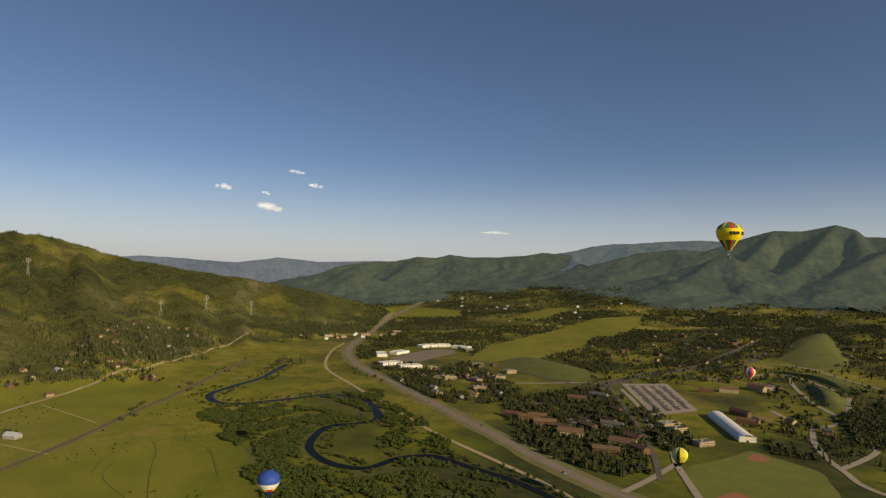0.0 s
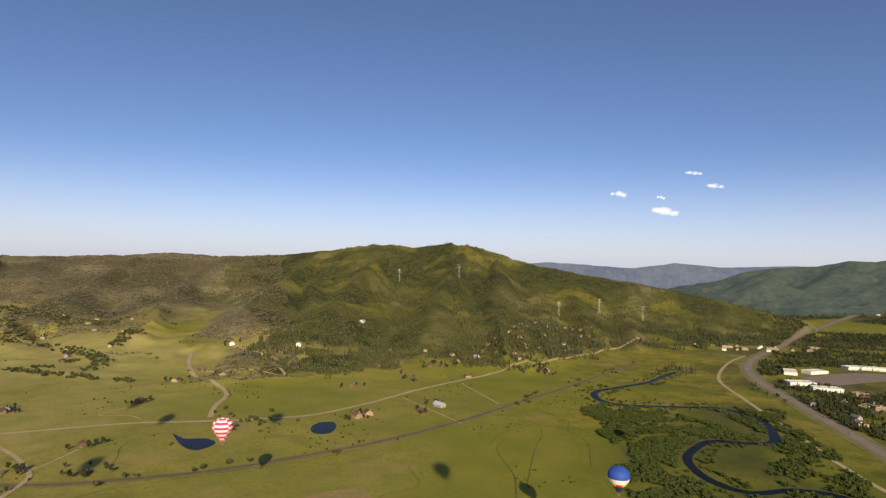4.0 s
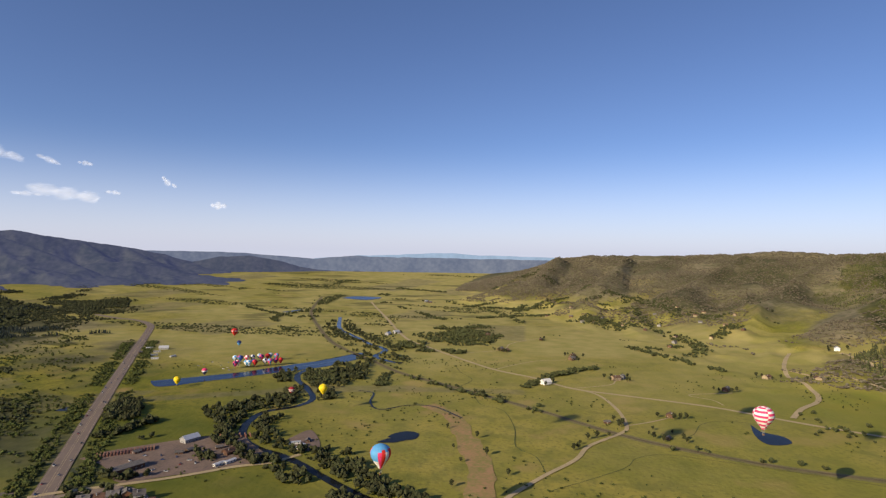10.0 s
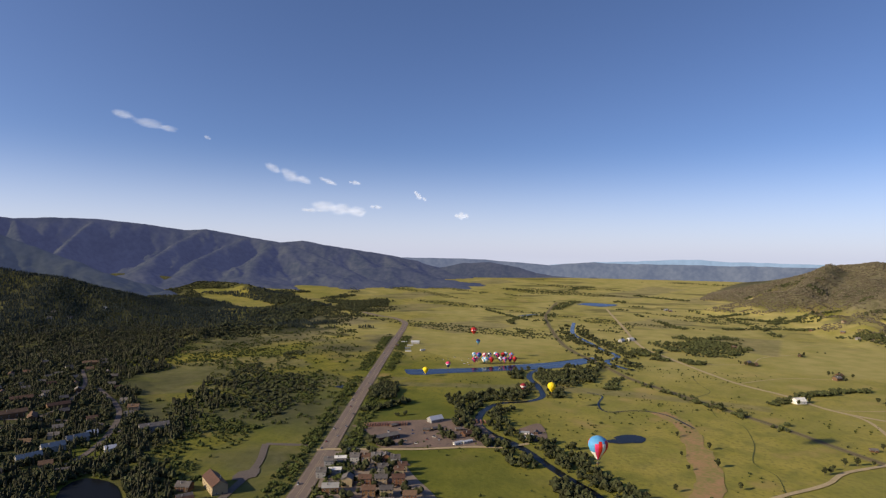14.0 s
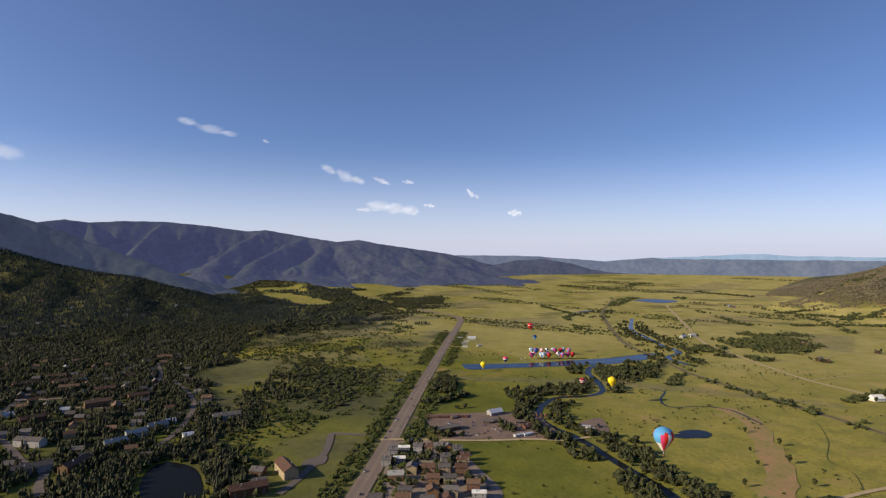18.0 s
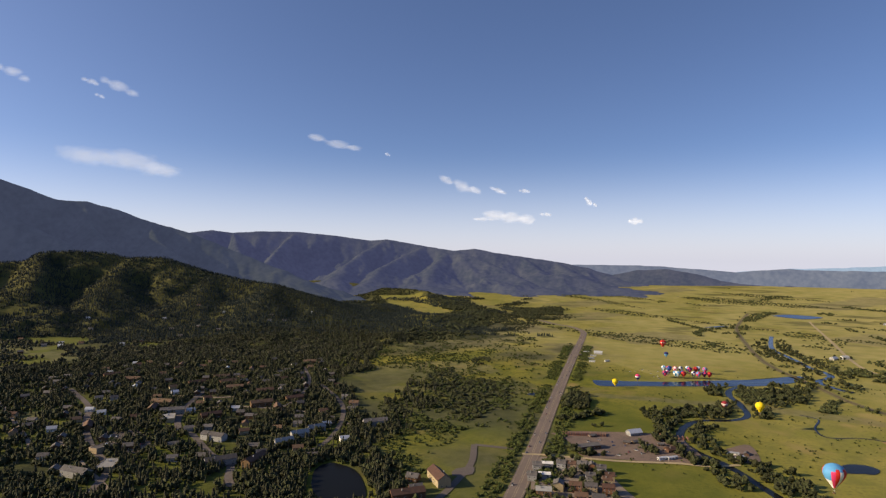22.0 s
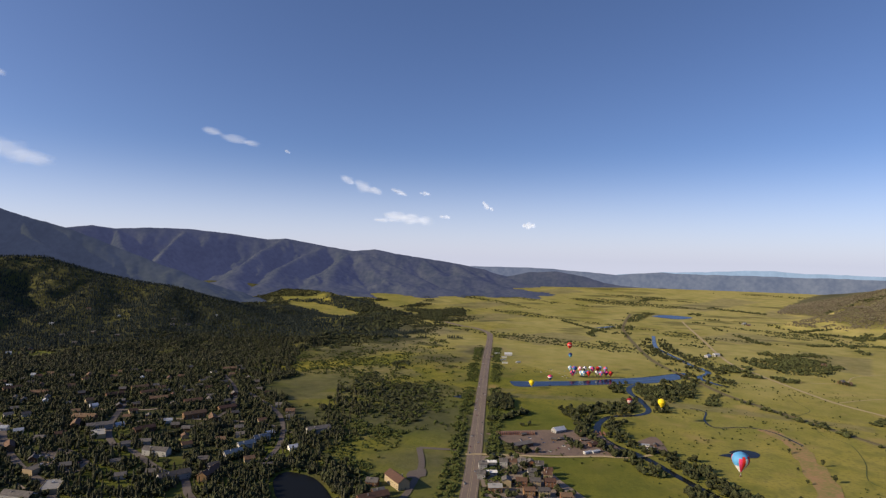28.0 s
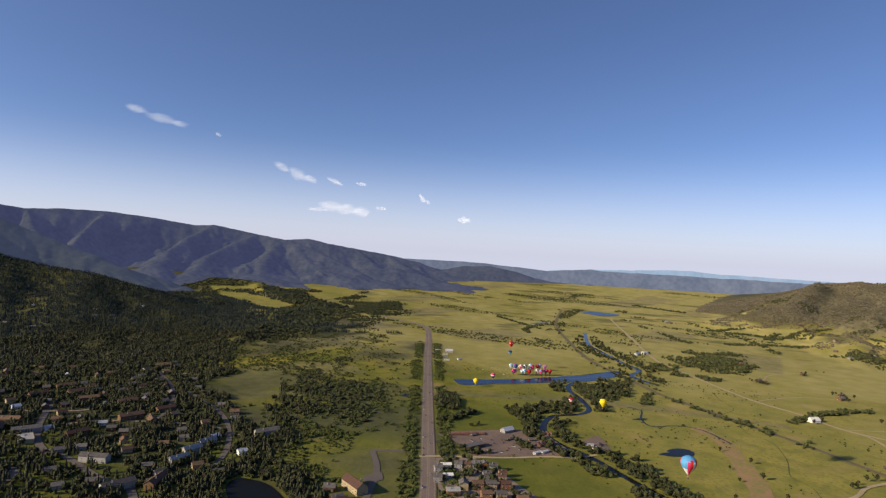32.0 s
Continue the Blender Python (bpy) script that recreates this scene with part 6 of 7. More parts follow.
east = clear(np.concatenate([sow([(322, 1397), (381, 1353), (316, 974), (257, 796), (213, 806), (165, 839), (238, 986)], 520, 134, 0.25, 40), sow([(341, 1076), (404, 1127), (399, 965), (313, 919)], 90, 135, 0.3, 40), sow([(79, 1544), (105, 1019), (160, 835), (155, 936), (150, 1294)], 260, 136, 0.2, 40), along([(297, 1362), (413, 1489), (541, 1608), (689, 1715), (913, 1959)], 120, 9, 20, 137),
                              sow(EASTWOOD, 9500, 30, 0.4, 120), sow(EASTWOOD_B, 3600, 41, 0.36, 90), sow([(-300, 2000), (-200, 2400), (300, 2500), (420, 2000), (380, 1750), (100, 1900)], 1500, 83, 0.4, 90), sow([(560, 700), (560, 1100), (700, 1350), (900, 1700), (1500, 1900), (1300, 1200), (900, 800)], 1100, 84, 0.5, 70), sow([(100, 1230), (330, 1400), (340, 1113), (280, 805), (220, 790), (100, 940)], 1500, 47, 0.25, 50),
                              sow([(-250, 1500), (-200, 1700), (-60, 1620), (-20, 1300), (40, 1120), (-40, 1200)], 420, 123, 0.4, 40), sow([(-160, 1442), (62, 1700), (160, 1345), (60, 1150), (-50, 1240)], 800, 48, 0.35, 50), sow([(380, 1700), (900, 1900), (900, 1500), (560, 1450), (350, 1450)], 700, 49, 0.5, 60), sow([(-260, 1700), (-300, 2000), (-100, 2100), (100, 2050), (120, 1800), (60, 1800), (60, 2010), (-180, 2000), (-230, 1750)], 500, 112, 0.3, 50), sow([(680, 1060), (800, 1180), (930, 1300), (960, 1200), (690, 930), (640, 930)], 900, 127, 0.1, 60), along([(385, 1180), (350, 1016), (338, 907)], 90, 6, 14, 128), sow([(480, 900), (520, 1100), (620, 1150), (680, 1000), (560, 850)], 160, 113, 0.4, 50)]), 8)
for zone in NORTH_FIELDS:
    east = east[~inside(zone, east[:, 0], east[:, 1])]
fir_e = np.random.default_rng(7).random(len(east)) < 0.45
grow("eastern_conifers", east[fir_e], 6, 13, FIR, NEEDLE, "dark conifers through the eastern town", "trees", 82)
grow("eastern_trees", east[~fir_e], 4.5, 10, BROAD, LEAF, "dark trees spread through the eastern town", "trees", 40, (0.9, 1.5))
river_side = clear(np.concatenate([sow([(-540, -370), (-520, -290), (-430, -210), (-370, -240), (-380, -320), (-470, -370)], 110, 59), sow([(-816, -517), (-871, -522), (-900, -497), (-797, -441), (-768, -456), (-758, -482)], 150, 58), along([(-685, -455), (-710, -434), (-745, -422), (-775, -415)], 60, 0, 5, 85), along([(-610, -262), (-667, -296)], 14, 0, 6, 86), along([(-560, -357), (-554, -329), (-571, -314)], 20, 0, 6, 87), along([(-704, -375), (-690, -390)], 4, 0, 2, 88), along(RIVER_S, 700, 12, 40, 51), along(RIVER_W, 350, 12, 50, 52), sow([(-1037, -262), (-1212, -238), (-1282, -172), (-1094, -146), (-1005, -212)], 220, 53, 0.2),
                                   sow([(-839, -371), (-979, -267), (-900, -225), (-790, -290), (-743, -300)], 200, 54, 0.4, 40), sow([(-675, -176), (-654, -111), (-570, -60), (-500, 30), (-460, -60), (-561, -122)], 200, 55, 0.3, 50),
                                   sow([(-801, -520), (-850, -515), (-862, -480), (-800, -470)], 70, 56)]), 5)
grow("riverside_trees", river_side, 4, 11, BROAD, LEAF, "leafy cottonwoods and willows along the river", "trees", 57, (0.9, 1.5))
hedges = np.concatenate([along(r_, c_, 0, w_, s_) for r_, c_, w_, s_ in (
    ([(-2540, 309), (-2646, 432), (-2718, 586)], 200, 20, 61), ([(-2092, 423), (-2190, 541), (-2041, 620), (-1976, 529)], 330, 55, 62), ([(-2669, 39), (-2614, 226), (-2569, 458), (-2654, 725)], 330, 20, 63),
    ([(-1863, -10), (-1961, 70), (-1729, 90), (-1600, 30)], 700, 70, 64), ([(-1696, -90), (-1780, 40), (-1560, 60)], 450, 60, 65), ([(-1160, 208), (-1175, 231), (-1195, 262)], 50, 8, 66),
    ([(-940, 135), (-985, 145), (-1020, 170), (-1040, 120)], 50, 10, 67), ([(-885, 165), (-960, 100), (-1048, 12), (-1163, -95)], 160, 14, 68), ([(-2250, 100), (-2350, 250), (-2380, 420)], 200, 18, 69),
    ([(-700, 560), (-900, 660), (-1000, 760)], 40, 60, 70), (RAIL, 160, 18, 71), ([(-1075, 66), (-1037, 108), (-982, 137), (-943, 141)], 110, 7, 90), ([(-1054, 155), (-1090, 178), (-1148, 217), (-1190, 255), (-1240, 299), (-1264, 340)], 130, 9, 91),
    ([(-1420, -20), (-1530, 0), (-1738, 30), (-1900, 85)], 900, 62, 92), ([(-1430, -110), (-1520, -100), (-1600, -105)], 190, 40, 100), ([(-2637, 19), (-2715, 109), (-2818, 226)], 110, 10, 101), ([(-2509, 269), (-2648, 321), (-2713, 468)], 170, 14, 102), ([(-3440, -51), (-3239, 118), (-3128, 317), (-3026, 512)], 420, 26, 103), ([(-3294, 199), (-3390, 391), (-3170, 533)], 300, 30, 104), ([(-2168, -548), (-2492, -600), (-2764, -620), (-3015, -610)], 420, 32, 105), ([(-2730, -330), (-3002, -270), (-3100, -400)], 300, 34, 106), ([(-3450, -1134), (-3401, -778), (-3771, -691), (-3407, -313), (-3276, -46)], 560, 22, 107), ([(-2472, -909), (-2148, -586)], 120, 8, 108), ([(-1668, -450), (-2110, -662), (-2361, -623)], 200, 12, 109), ([(-1052, -265), (-1120, -230), (-1170, -200)], 260, 40, 110), ([(-1040, -114), (-1124, -121), (-1158, -115)], 40, 10, 111), ([(-1900, 440), (-1985, 500), (-2216, 540)], 260, 45, 93), ([(-1560, 560), (-1700, 760), (-1820, 900), (-1900, 1050)], 320, 22, 94),
    ([(-1450, 620), (-1600, 700), (-1990, 690), (-2270, 705), (-2560, 640)], 420, 24, 95), ([(-1990, 930), (-2200, 850), (-2500, 800), (-2800, 600)], 460, 34, 96), ([(-1250, 620), (-1400, 560), (-1600, 500)], 120, 12, 97),
    ([(-2900, -112), (-2700, 60), (-2400, 200), (-2100, 260)], 200, 14, 98), ([(-2600, -250), (-2300, -100), (-2050, 20)], 160, 14, 99))])
grow("hedgerows", clear(hedges, 8), 3.5, 9, BROAD, HEDGE, "hedgerows and tree lines across the pastures", "trees", 72, (1.0, 1.7))
far = polar(66, 121, 1300, 4400, 46000, 73)
streak = fbm2((far[:, 0] * 0.35 + far[:, 1] * 0.94) / 600, (far[:, 0] * 0.94 - far[:, 1] * 0.35) / 130, 4, 14)
far_az, far_r = np.degrees(np.arctan2(CENTRE[0] - far[:, 0], far[:, 1] - CENTRE[1])), np.hypot(far[:, 0] - CENTRE[0], far[:, 1] - CENTRE[1])
far = clear(far[(streak > np.where((far_az < 96) & (far_r < 2350), 0.5, 0.2)) & (land(far[:, 0], far[:, 1])[1] < 0.1)], 12)
grow("valley_hedges", far, 2.2, 5.5, BROAD_FAR, HEDGE, "scattered dark tree lines over the far meadows", "trees", 74, (1.4, 2.6))


foot = polar(112, 152, 560, 3750, 64000, 75)
foot_az = np.degrees(np.arctan2(CENTRE[0] - foot[:, 0], foot[:, 1] - CENTRE[1])) % 360
foot = foot[foot_az > 121 + 9 * fbm2(foot[:, 0] / 260, foot[:, 1] / 260, 4, 28) + 3 * np.random.default_rng(3).random(len(foot))]
streak = fbm2((foot[:, 0] * 0.8 + foot[:, 1] * 0.6) / 420, (foot[:, 0] * 0.6 - foot[:, 1] * 0.8) / 150, 4, 16)
bare = inside(HAY, foot[:, 0], foot[:, 1]) | inside(FIELD_T, foot[:, 0], foot[:, 1]) | inside(FIELD_E, foot[:, 0], foot[:, 1]) | inside(HAY_C, foot[:, 0], foot[:, 1])
for zone in FOOT_FIELDS:
    bare |= inside(zone, foot[:, 0], foot[:, 1])
rim_az = polar(119, 146, 2650, 3350, 9000, 119)
foot_rim = rim_az[fbm2(rim_az[:, 0] / 160, rim_az[:, 1] / 160, 3, 29) > 0.12]
for zone in FOOT_FIELDS:
    foot_rim = foot_rim[~inside(zone, foot_rim[:, 0], foot_rim[:, 1])]
foot_rim = np.concatenate([foot_rim, along([(-1304, -1270), (-1476, -1301), (-1720, -1420), (-1993, -1549), (-2504, -1969), (-2659, -2162)], 1500, 0, 75, 130)])
foot = clear(foot[(streak > np.where(np.hypot(foot[:, 0] - CENTRE[0], foot[:, 1] - CENTRE[1]) > 2300, -0.08, 0.16)) & ~bare & (land(foot[:, 0], foot[:, 1])[1] < 1.1)], 8)
grow("foothill_woods", foot_rim, 5, 11, BROAD_FAR, LEAF, "dark woods along the foot of the southern range", "forest", 120, (1.0, 1.8))
grow("foothill_brush", foot, 2.5, 7, BROAD_FAR, LEAF, "dark brush and small trees below the southern hills", "trees", 76, (1.2, 2.2))
slope = polar(-46, 12, 2150, 4350, 60000, 77)
for zone in NORTH_FIELDS:
    slope = slope[~inside(zone, slope[:, 0], slope[:, 1])]
slope = clear(slope[fbm2(slope[:, 0] / 170, slope[:, 1] / 110, 4, 18) > 0.04], 10)
dark_half = np.random.default_rng(6).random(len(slope)) < 0.4
grow("northern_conifers", slope[dark_half], 6, 13, FIR_FAR, NEEDLE, "dark conifers over the rolling northern slopes", "trees", 81)
slope = slope[~dark_half]
grow("northern_woods", slope, 4, 9, BROAD_FAR, LEAF, "dark trees over the rolling northern slopes", "trees", 78, (1.1, 2.0))
tufts = clear(polar(12, 118, 430, 1500, 5200, 79), 9)
tufts = tufts[fbm2(tufts[:, 0] / 120, tufts[:, 1] / 120, 3, 20) > 0.16]
grow("meadow_shrubs", tufts, 1.2, 3.2, BROAD, BUSH, "low shrubs dotted over the meadows", "shrubs", 80, (1.0, 1.8))


# trees that stand alone
def lone_tree(rng):
    ob = tagged(new("tree"), "leafy cottonwood standing in a meadow", "tree", "meadow trees")
    bm = bmesh.new()
    bmesh.ops.create_cone(bm, cap_ends=True, segments=7, radius1=0.35, radius2=0.14, depth=5.0)
    bmesh.ops.translate(bm, verts=bm.verts, vec=(0, 0, 2.2))
    part("trunk", bm, BARK, ob)
    for k in range(3):
        a = 2.1 * k + rng.uniform(0, 1)
        tip = Vector((math.cos(a) * 2.2, math.sin(a) * 2.2, 6.2))
        bm = bmesh.new()
        bmesh.ops.create_cone(bm, segments=5, radius1=0.16, radius2=0.06, depth=(tip - Vector((0, 0, 3))).length)
        bmesh.ops.transform(bm, verts=bm.verts, matrix=Matrix.Translation((tip + Vector((0, 0, 3))) / 2) @ (tip - Vector((0, 0, 3))).to_track_quat("Z", "Y").to_matrix().to_4x4())
        part("limb", bm, BARK, ob)
    vs, fs, n_ = [], [], 0
    for k in range(46):
        d = Vector((rng.gauss(0, 1), rng.gauss(0, 1), rng.gauss(0, 1.1))).normalized() * rng.uniform(0.4, 1.0)
        c = np.array([d.x * 3.1, d.y * 3.1, 6.8 + d.z * 3.6])
        v = ICO[0] * rng.uniform(0.6, 1.15) * np.array([[rng.uniform(0.7, 1.3)] for _ in ICO[0]]) + c
        vs.append(v), fs.append(ICO[1] + n_)
        n_ += len(v)
    part("crown", tri_mesh("crown", np.concatenate(vs), np.concatenate(fs), LEAF), None, ob)
    return ob


lrng = random.Random(5)
TREES = [lone_tree(lrng) for _ in range(3)]
spots = [(-695, 187), (-700, 194), (-743, 215), (-753, 230), (-759, 248), (-797, 321), (-773, 308), (-782, 344), (-667, 72), (-736, 62), (-720, 200), (-640, 40), (-600, 95), (-690, 30), (-780, 20), (-560, 30)]
for x, y in HOUSES[:38]:
    for _ in range(4):
        a = lrng.uniform(0, 6.28)
        spots.append((x + math.cos(a) * lrng.uniform(14, 28), y + math.sin(a) * lrng.uniform(14, 28)))
for k, (x, y) in enumerate(spots):
    s = lrng.uniform(0.65, 1.15)
    m = pose(x, y, height(x, y), 0, 0, lrng.uniform(0, 360))
    if k < 3:
        TREES[k].matrix_basis = m
    else:
        TREES[k % 3].scale = (s, s, s)
        copy_thing(TREES[k % 3], m)
        TREES[k % 3].scale = (1, 1, 1)

# ---------------------------------------------------------------- hot-air balloons
def cloth(name, colour):
    return material("cloth_" + name, colour, 0.6, second=tuple(c * 0.85 for c in colour), scale=0.3, fine=2.0, spec=0.25)


CLOTH = {"yellow": cloth("yellow", (0.85, 0.62, 0.02)), "red": cloth("red", (0.62, 0.03, 0.02)), "blue": cloth("blue", (0.03, 0.08, 0.38)), "white": cloth("white", (0.8, 0.78, 0.75)),
         "green": cloth("green", (0.03, 0.22, 0.12)), "pink": cloth("pink", (0.70, 0.05, 0.16)), "sky": cloth("sky", (0.10, 0.33, 0.62)), "orange": cloth("orange", (0.80, 0.22, 0.03)),
         "navy": cloth("navy", (0.02, 0.03, 0.14)), "maroon": cloth("maroon", (0.25, 0.02, 0.03)), "lime": cloth("lime", (0.45, 0.55, 0.05)), "black": cloth("black", (0.02, 0.02, 0.02))}
PROFILE = [(0.0, 0.09), (0.07, 0.135), (0.16, 0.21), (0.26, 0.30), (0.36, 0.38), (0.46, 0.445), (0.56, 0.487), (0.66, 0.5), (0.76, 0.475), (0.85, 0.405), (0.92, 0.30), (0.97, 0.18), (1.0, 0.06)]


def balloon(label, diameter, colours, gores=16, detailed=True):
    """colours(gore, band) names the cloth of each panel; band runs from 0 at the mouth to 11 at the crown."""
    ob = tagged(new("hot_air_balloon"), label, "hot-air balloon", "balloons in the valley")
    high = diameter * 1.18
    lift = diameter * 0.30
    bm = bmesh.new()
    bmesh.ops.create_circle(bm, cap_ends=True, radius=diameter * 0.065, segments=gores)
    bmesh.ops.translate(bm, verts=bm.verts, vec=(0, 0, lift + high * 1.0))
    env = part("envelope", bm, CLOTH[colours(0, 11)], ob, "crown of the balloon")
    for g in range(gores):
        a = 2 * math.pi * g / gores
        b, mid = a + 2 * math.pi / gores, a + math.pi / gores
        verts, faces, slots, names = [], [], [], []
        for z, r in PROFILE:
            for ang, k in ((a, 1.0), (mid, 1.03), (b, 1.0)):
                verts.append((math.cos(ang) * r * k * diameter, math.sin(ang) * r * k * diameter, lift + z * high))
        for i in range(12):
            nm = colours(g, i)
            if nm not in names:
                names.append(nm)
            for j in (0, 1):
                faces.append((i * 3 + j, i * 3 + j + 1, i * 3 + j + 4, i * 3 + j + 3))
                slots.append(names.index(nm))
        me = mesh_of("gore", verts, faces, None, True)
        for nm in names:
            me.materials.append(CLOTH[nm])
        me.polygons.foreach_set("material_index", slots)
        part("gore", me, None, env)
    part("basket", boxes((-0.9, 0.9, -0.7, 0.7, 0, 1.15)), WICKER, ob)
    if detailed:
        part("basket_rim", boxes((-1.0, 1.0, -0.8, -0.65, 1.1, 1.25), (-1.0, 1.0, 0.65, 0.8, 1.1, 1.25), (-1.0, -0.85, -0.65, 0.65, 1.1, 1.25), (0.85, 1.0, -0.65, 0.65, 1.1, 1.25)), DARK, ob)
        part("burner", boxes((-0.3, 0.3, -0.3, 0.3, 2.2, 2.9)), STEEL, ob)
        for sx in (-1, 1):
            for sy in (-1, 1):
                top = Vector((sx * diameter * 0.06, sy * diameter * 0.06, lift))
                foot = Vector((sx * 0.85, sy * 0.65, 1.15))
                bm = bmesh.new()
                bmesh.ops.create_cone(bm, segments=5, radius1=0.05, radius2=0.05, depth=(top - foot).length)
                bmesh.ops.transform(bm, verts=bm.verts, matrix=Matrix.Translation((top + foot) / 2) @ (top - foot).to_track_quat("Z", "Y").to_matrix().to_4x4())
                part("cable", bm, STEEL, ob)
    return ob


def float_at(ob, x, y, z_middle, diameter, turn=0):
    """Hangs a balloon so that the middle of its envelope is at that height, never below the ground."""
    z = max(z_middle - diameter * 0.95, height(x, y) + 0.6)
    ob.matrix_basis = pose(x, y, z, 0, 0, turn)
    return ob


stripe5 = ("yellow", "green", "red", "green", "yellow", "navy", "red", "navy")
banner = float_at(balloon("yellow balloon with red and green stripes and a lettered band", 18, lambda g, b: "yellow" if 4 <= b <= 7 else stripe5[g % 8]), 187, 439, 297, 18, 20)
# the lettering of its band, as plain bars that follow the cloth
for k in range(8):
    if k == 4:
        continue
    a0 = radians(228 + k * 11.5)
    lr = 18 * 0.5
    bm = bmesh.new()
    vs = []
    for z in (0.55, 0.65):
        for ang in (a0, a0 + radians(7.5)):
            for r_ in (lr * 1.0, lr * 1.06):
                vs.append(bm.verts.new((math.cos(ang) * r_, math.sin(ang) * r_, 18 * 0.30 + z * 18 * 1.18)))
    bmesh.ops.convex_hull(bm, input=vs)
    part("letter_bar", bm, CLOTH["black"], banner, "dark lettering on the band")

float_at(balloon("blue balloon with a red, yellow and white lower band", 17, lambda g, b: "blue" if b > 5 else ("white" if b > 3 else ("red" if g % 4 < 2 else "yellow")) if b > 2 else "navy"), -154, 469, 98, 17)
float_at(balloon("pink and white spiral-striped balloon", 17, lambda g, b: "pink" if (b + (g // 4)) % 2 else "white"), -436, 302, 119, 17)
float_at(balloon("sky blue balloon with red and white striped panels on one side", 18, lambda g, b: {9: "pink", 10: "red", 11: "white", 12: "red", 13: "red", 3: "red", 4: "white", 5: "red"}.get(g, "white" if b < 4 else "sky") if b < 9 and not (b > 7 and g in (9, 11)) else "sky", 16), -425, -30, 80, 18, 150)
float_at(balloon("plain bright yellow balloon", 13.5, lambda g, b: "yellow", 12), -848, -180, 38, 13.5)
float_at(balloon("plain bright yellow balloon above the lake shore", 12, lambda g, b: "yellow", 12), -990, -484, 14, 12)
float_at(balloon("red balloon with a pale patterned band", 14, lambda g, b: "white" if b == 6 and g % 2 else ("maroon" if g % 4 == 0 else "red"), 12), -1243, -476, 70, 14)
float_at(balloon("dark blue and white balloon", 11, lambda g, b: "navy" if b > 5 else "sky", 12), -1375, -515, 24, 11)
float_at(balloon("maroon balloon with white bands low over the river", 11, lambda g, b: "white" if b in (4, 6) else "maroon", 12), -935, -255, 14, 11)
float_at(balloon("pink and navy balloon at the lake shore", 11, lambda g, b: "pink" if b > 6 else ("white" if b > 4 else "navy"), 12), -1075, -470, 14, 11)
float_at(balloon("balloon with orange, white and blue stripes", 16, lambda g, b: ("orange", "white", "blue", "red")[g % 4]), 454, 927, 118, 16)
float_at(balloon("yellow and green balloon with white and black stripes", 16, lambda g, b: ("lime", "yellow", "white", "lime", "black", "yellow")[g % 6] if b > 2 else "black"), 231, 635, 76, 16)

# balloons standing ready on the launch field
brng = random.Random(12)
looks = (("pink", "navy"), ("white", "pink"), ("sky", "white"), ("white", "sky"), ("navy", "blue"), ("maroon", "red"), ("white", "navy"), ("sky", "pink"))
ready = [balloon(label, 11, (lambda p: lambda g, b: p[(g // 2 + (b > 6)) % 2])(pair), 12, False) for pair, label in zip(looks, (
    "pink and navy striped balloon inflated on the launch field", "white and pink balloon inflated on the launch field", "sky blue and white balloon inflated on the launch field",
    "white and sky blue balloon inflated on the launch field", "navy and blue balloon inflated on the launch field", "maroon and red balloon inflated on the launch field",
    "white and navy balloon inflated on the launch field", "sky blue and pink balloon inflated on the launch field"))]
for k in range(20):
    f_ = (k % 10) / 9
    x, y = -1172 - 46 * f_ - 62 * (k // 10) + brng.uniform(-8, 8), -448 + 78 * f_ - 24 * (k // 10) + brng.uniform(-6, 6)
    m = pose(x, y, height(x, y) + 0.5, 0, 0, brng.uniform(0, 360)) @ Matrix.Scale(1, 4)
    if k < 8:
        ready[k].matrix_basis = m
    else:
        copy_thing(ready[(k * 5) % 8], m)

# unseen balloons, set high over the town to throw shadows on the western meadows
high = balloon("large navy and red balloon high over the town", 22, lambda g, b: "navy" if g % 2 else "maroon", 12)
drift = 790 / math.tan(radians(SUN_EL))
for k, (x, y) in enumerate(((-850, 204), (-787, 346), (-929, 520), (-802, 641), (-440, 620), (-515, 262), (-1064, 537))):
    m = pose(x - math.sin(radians(SUN_AZ)) * drift, y + math.cos(radians(SUN_AZ)) * drift, 790 - 20, 0, 0, 40 * k)
    if k:
        copy_thing(high, m)
    else:
        high.matrix_basis = m

# ---------------------------------------------------------------- cars
def car(name, label, paint, long=4.6, tall=1.5):
    ob = tagged(new(name), label, "car", "vehicles in the valley")
    bm = bmesh.new()
    prism(bm, [(-long / 2, 0.35), (long / 2, 0.35), (long / 2, 0.75), (long * 0.26, 0.9), (-long * 0.48, 0.95), (-long / 2, 0.8)], -0.9, 0.9)
    part("body", bm, paint, ob)
    bm = bmesh.new()
    prism(bm, [(long * 0.24, 0.9), (long * 0.08, tall), (-long * 0.32, tall), (-long * 0.44, 0.93)], -0.78, 0.78)
    part("cabin", bm, GLASS, ob)
    for sx in (-0.31, 0.31):
        for sy in (-0.85, 0.85):
            bm = bmesh.new()
            bmesh.ops.create_cone(bm, cap_ends=True, segments=10, radius1=0.34, radius2=0.34, depth=0.24)
            bmesh.ops.rotate(bm, verts=bm.verts, matrix=Matrix.Rotation(math.pi / 2, 3, "X"))
            bmesh.ops.translate(bm, verts=bm.verts, vec=(sx * long, sy, 0.34))
            part("wheel", bm, RUBBER, ob)
    return ob


def paint(name, c):
    return material("car_paint_" + name, c, 0.3, 0.2, spec=0.5)


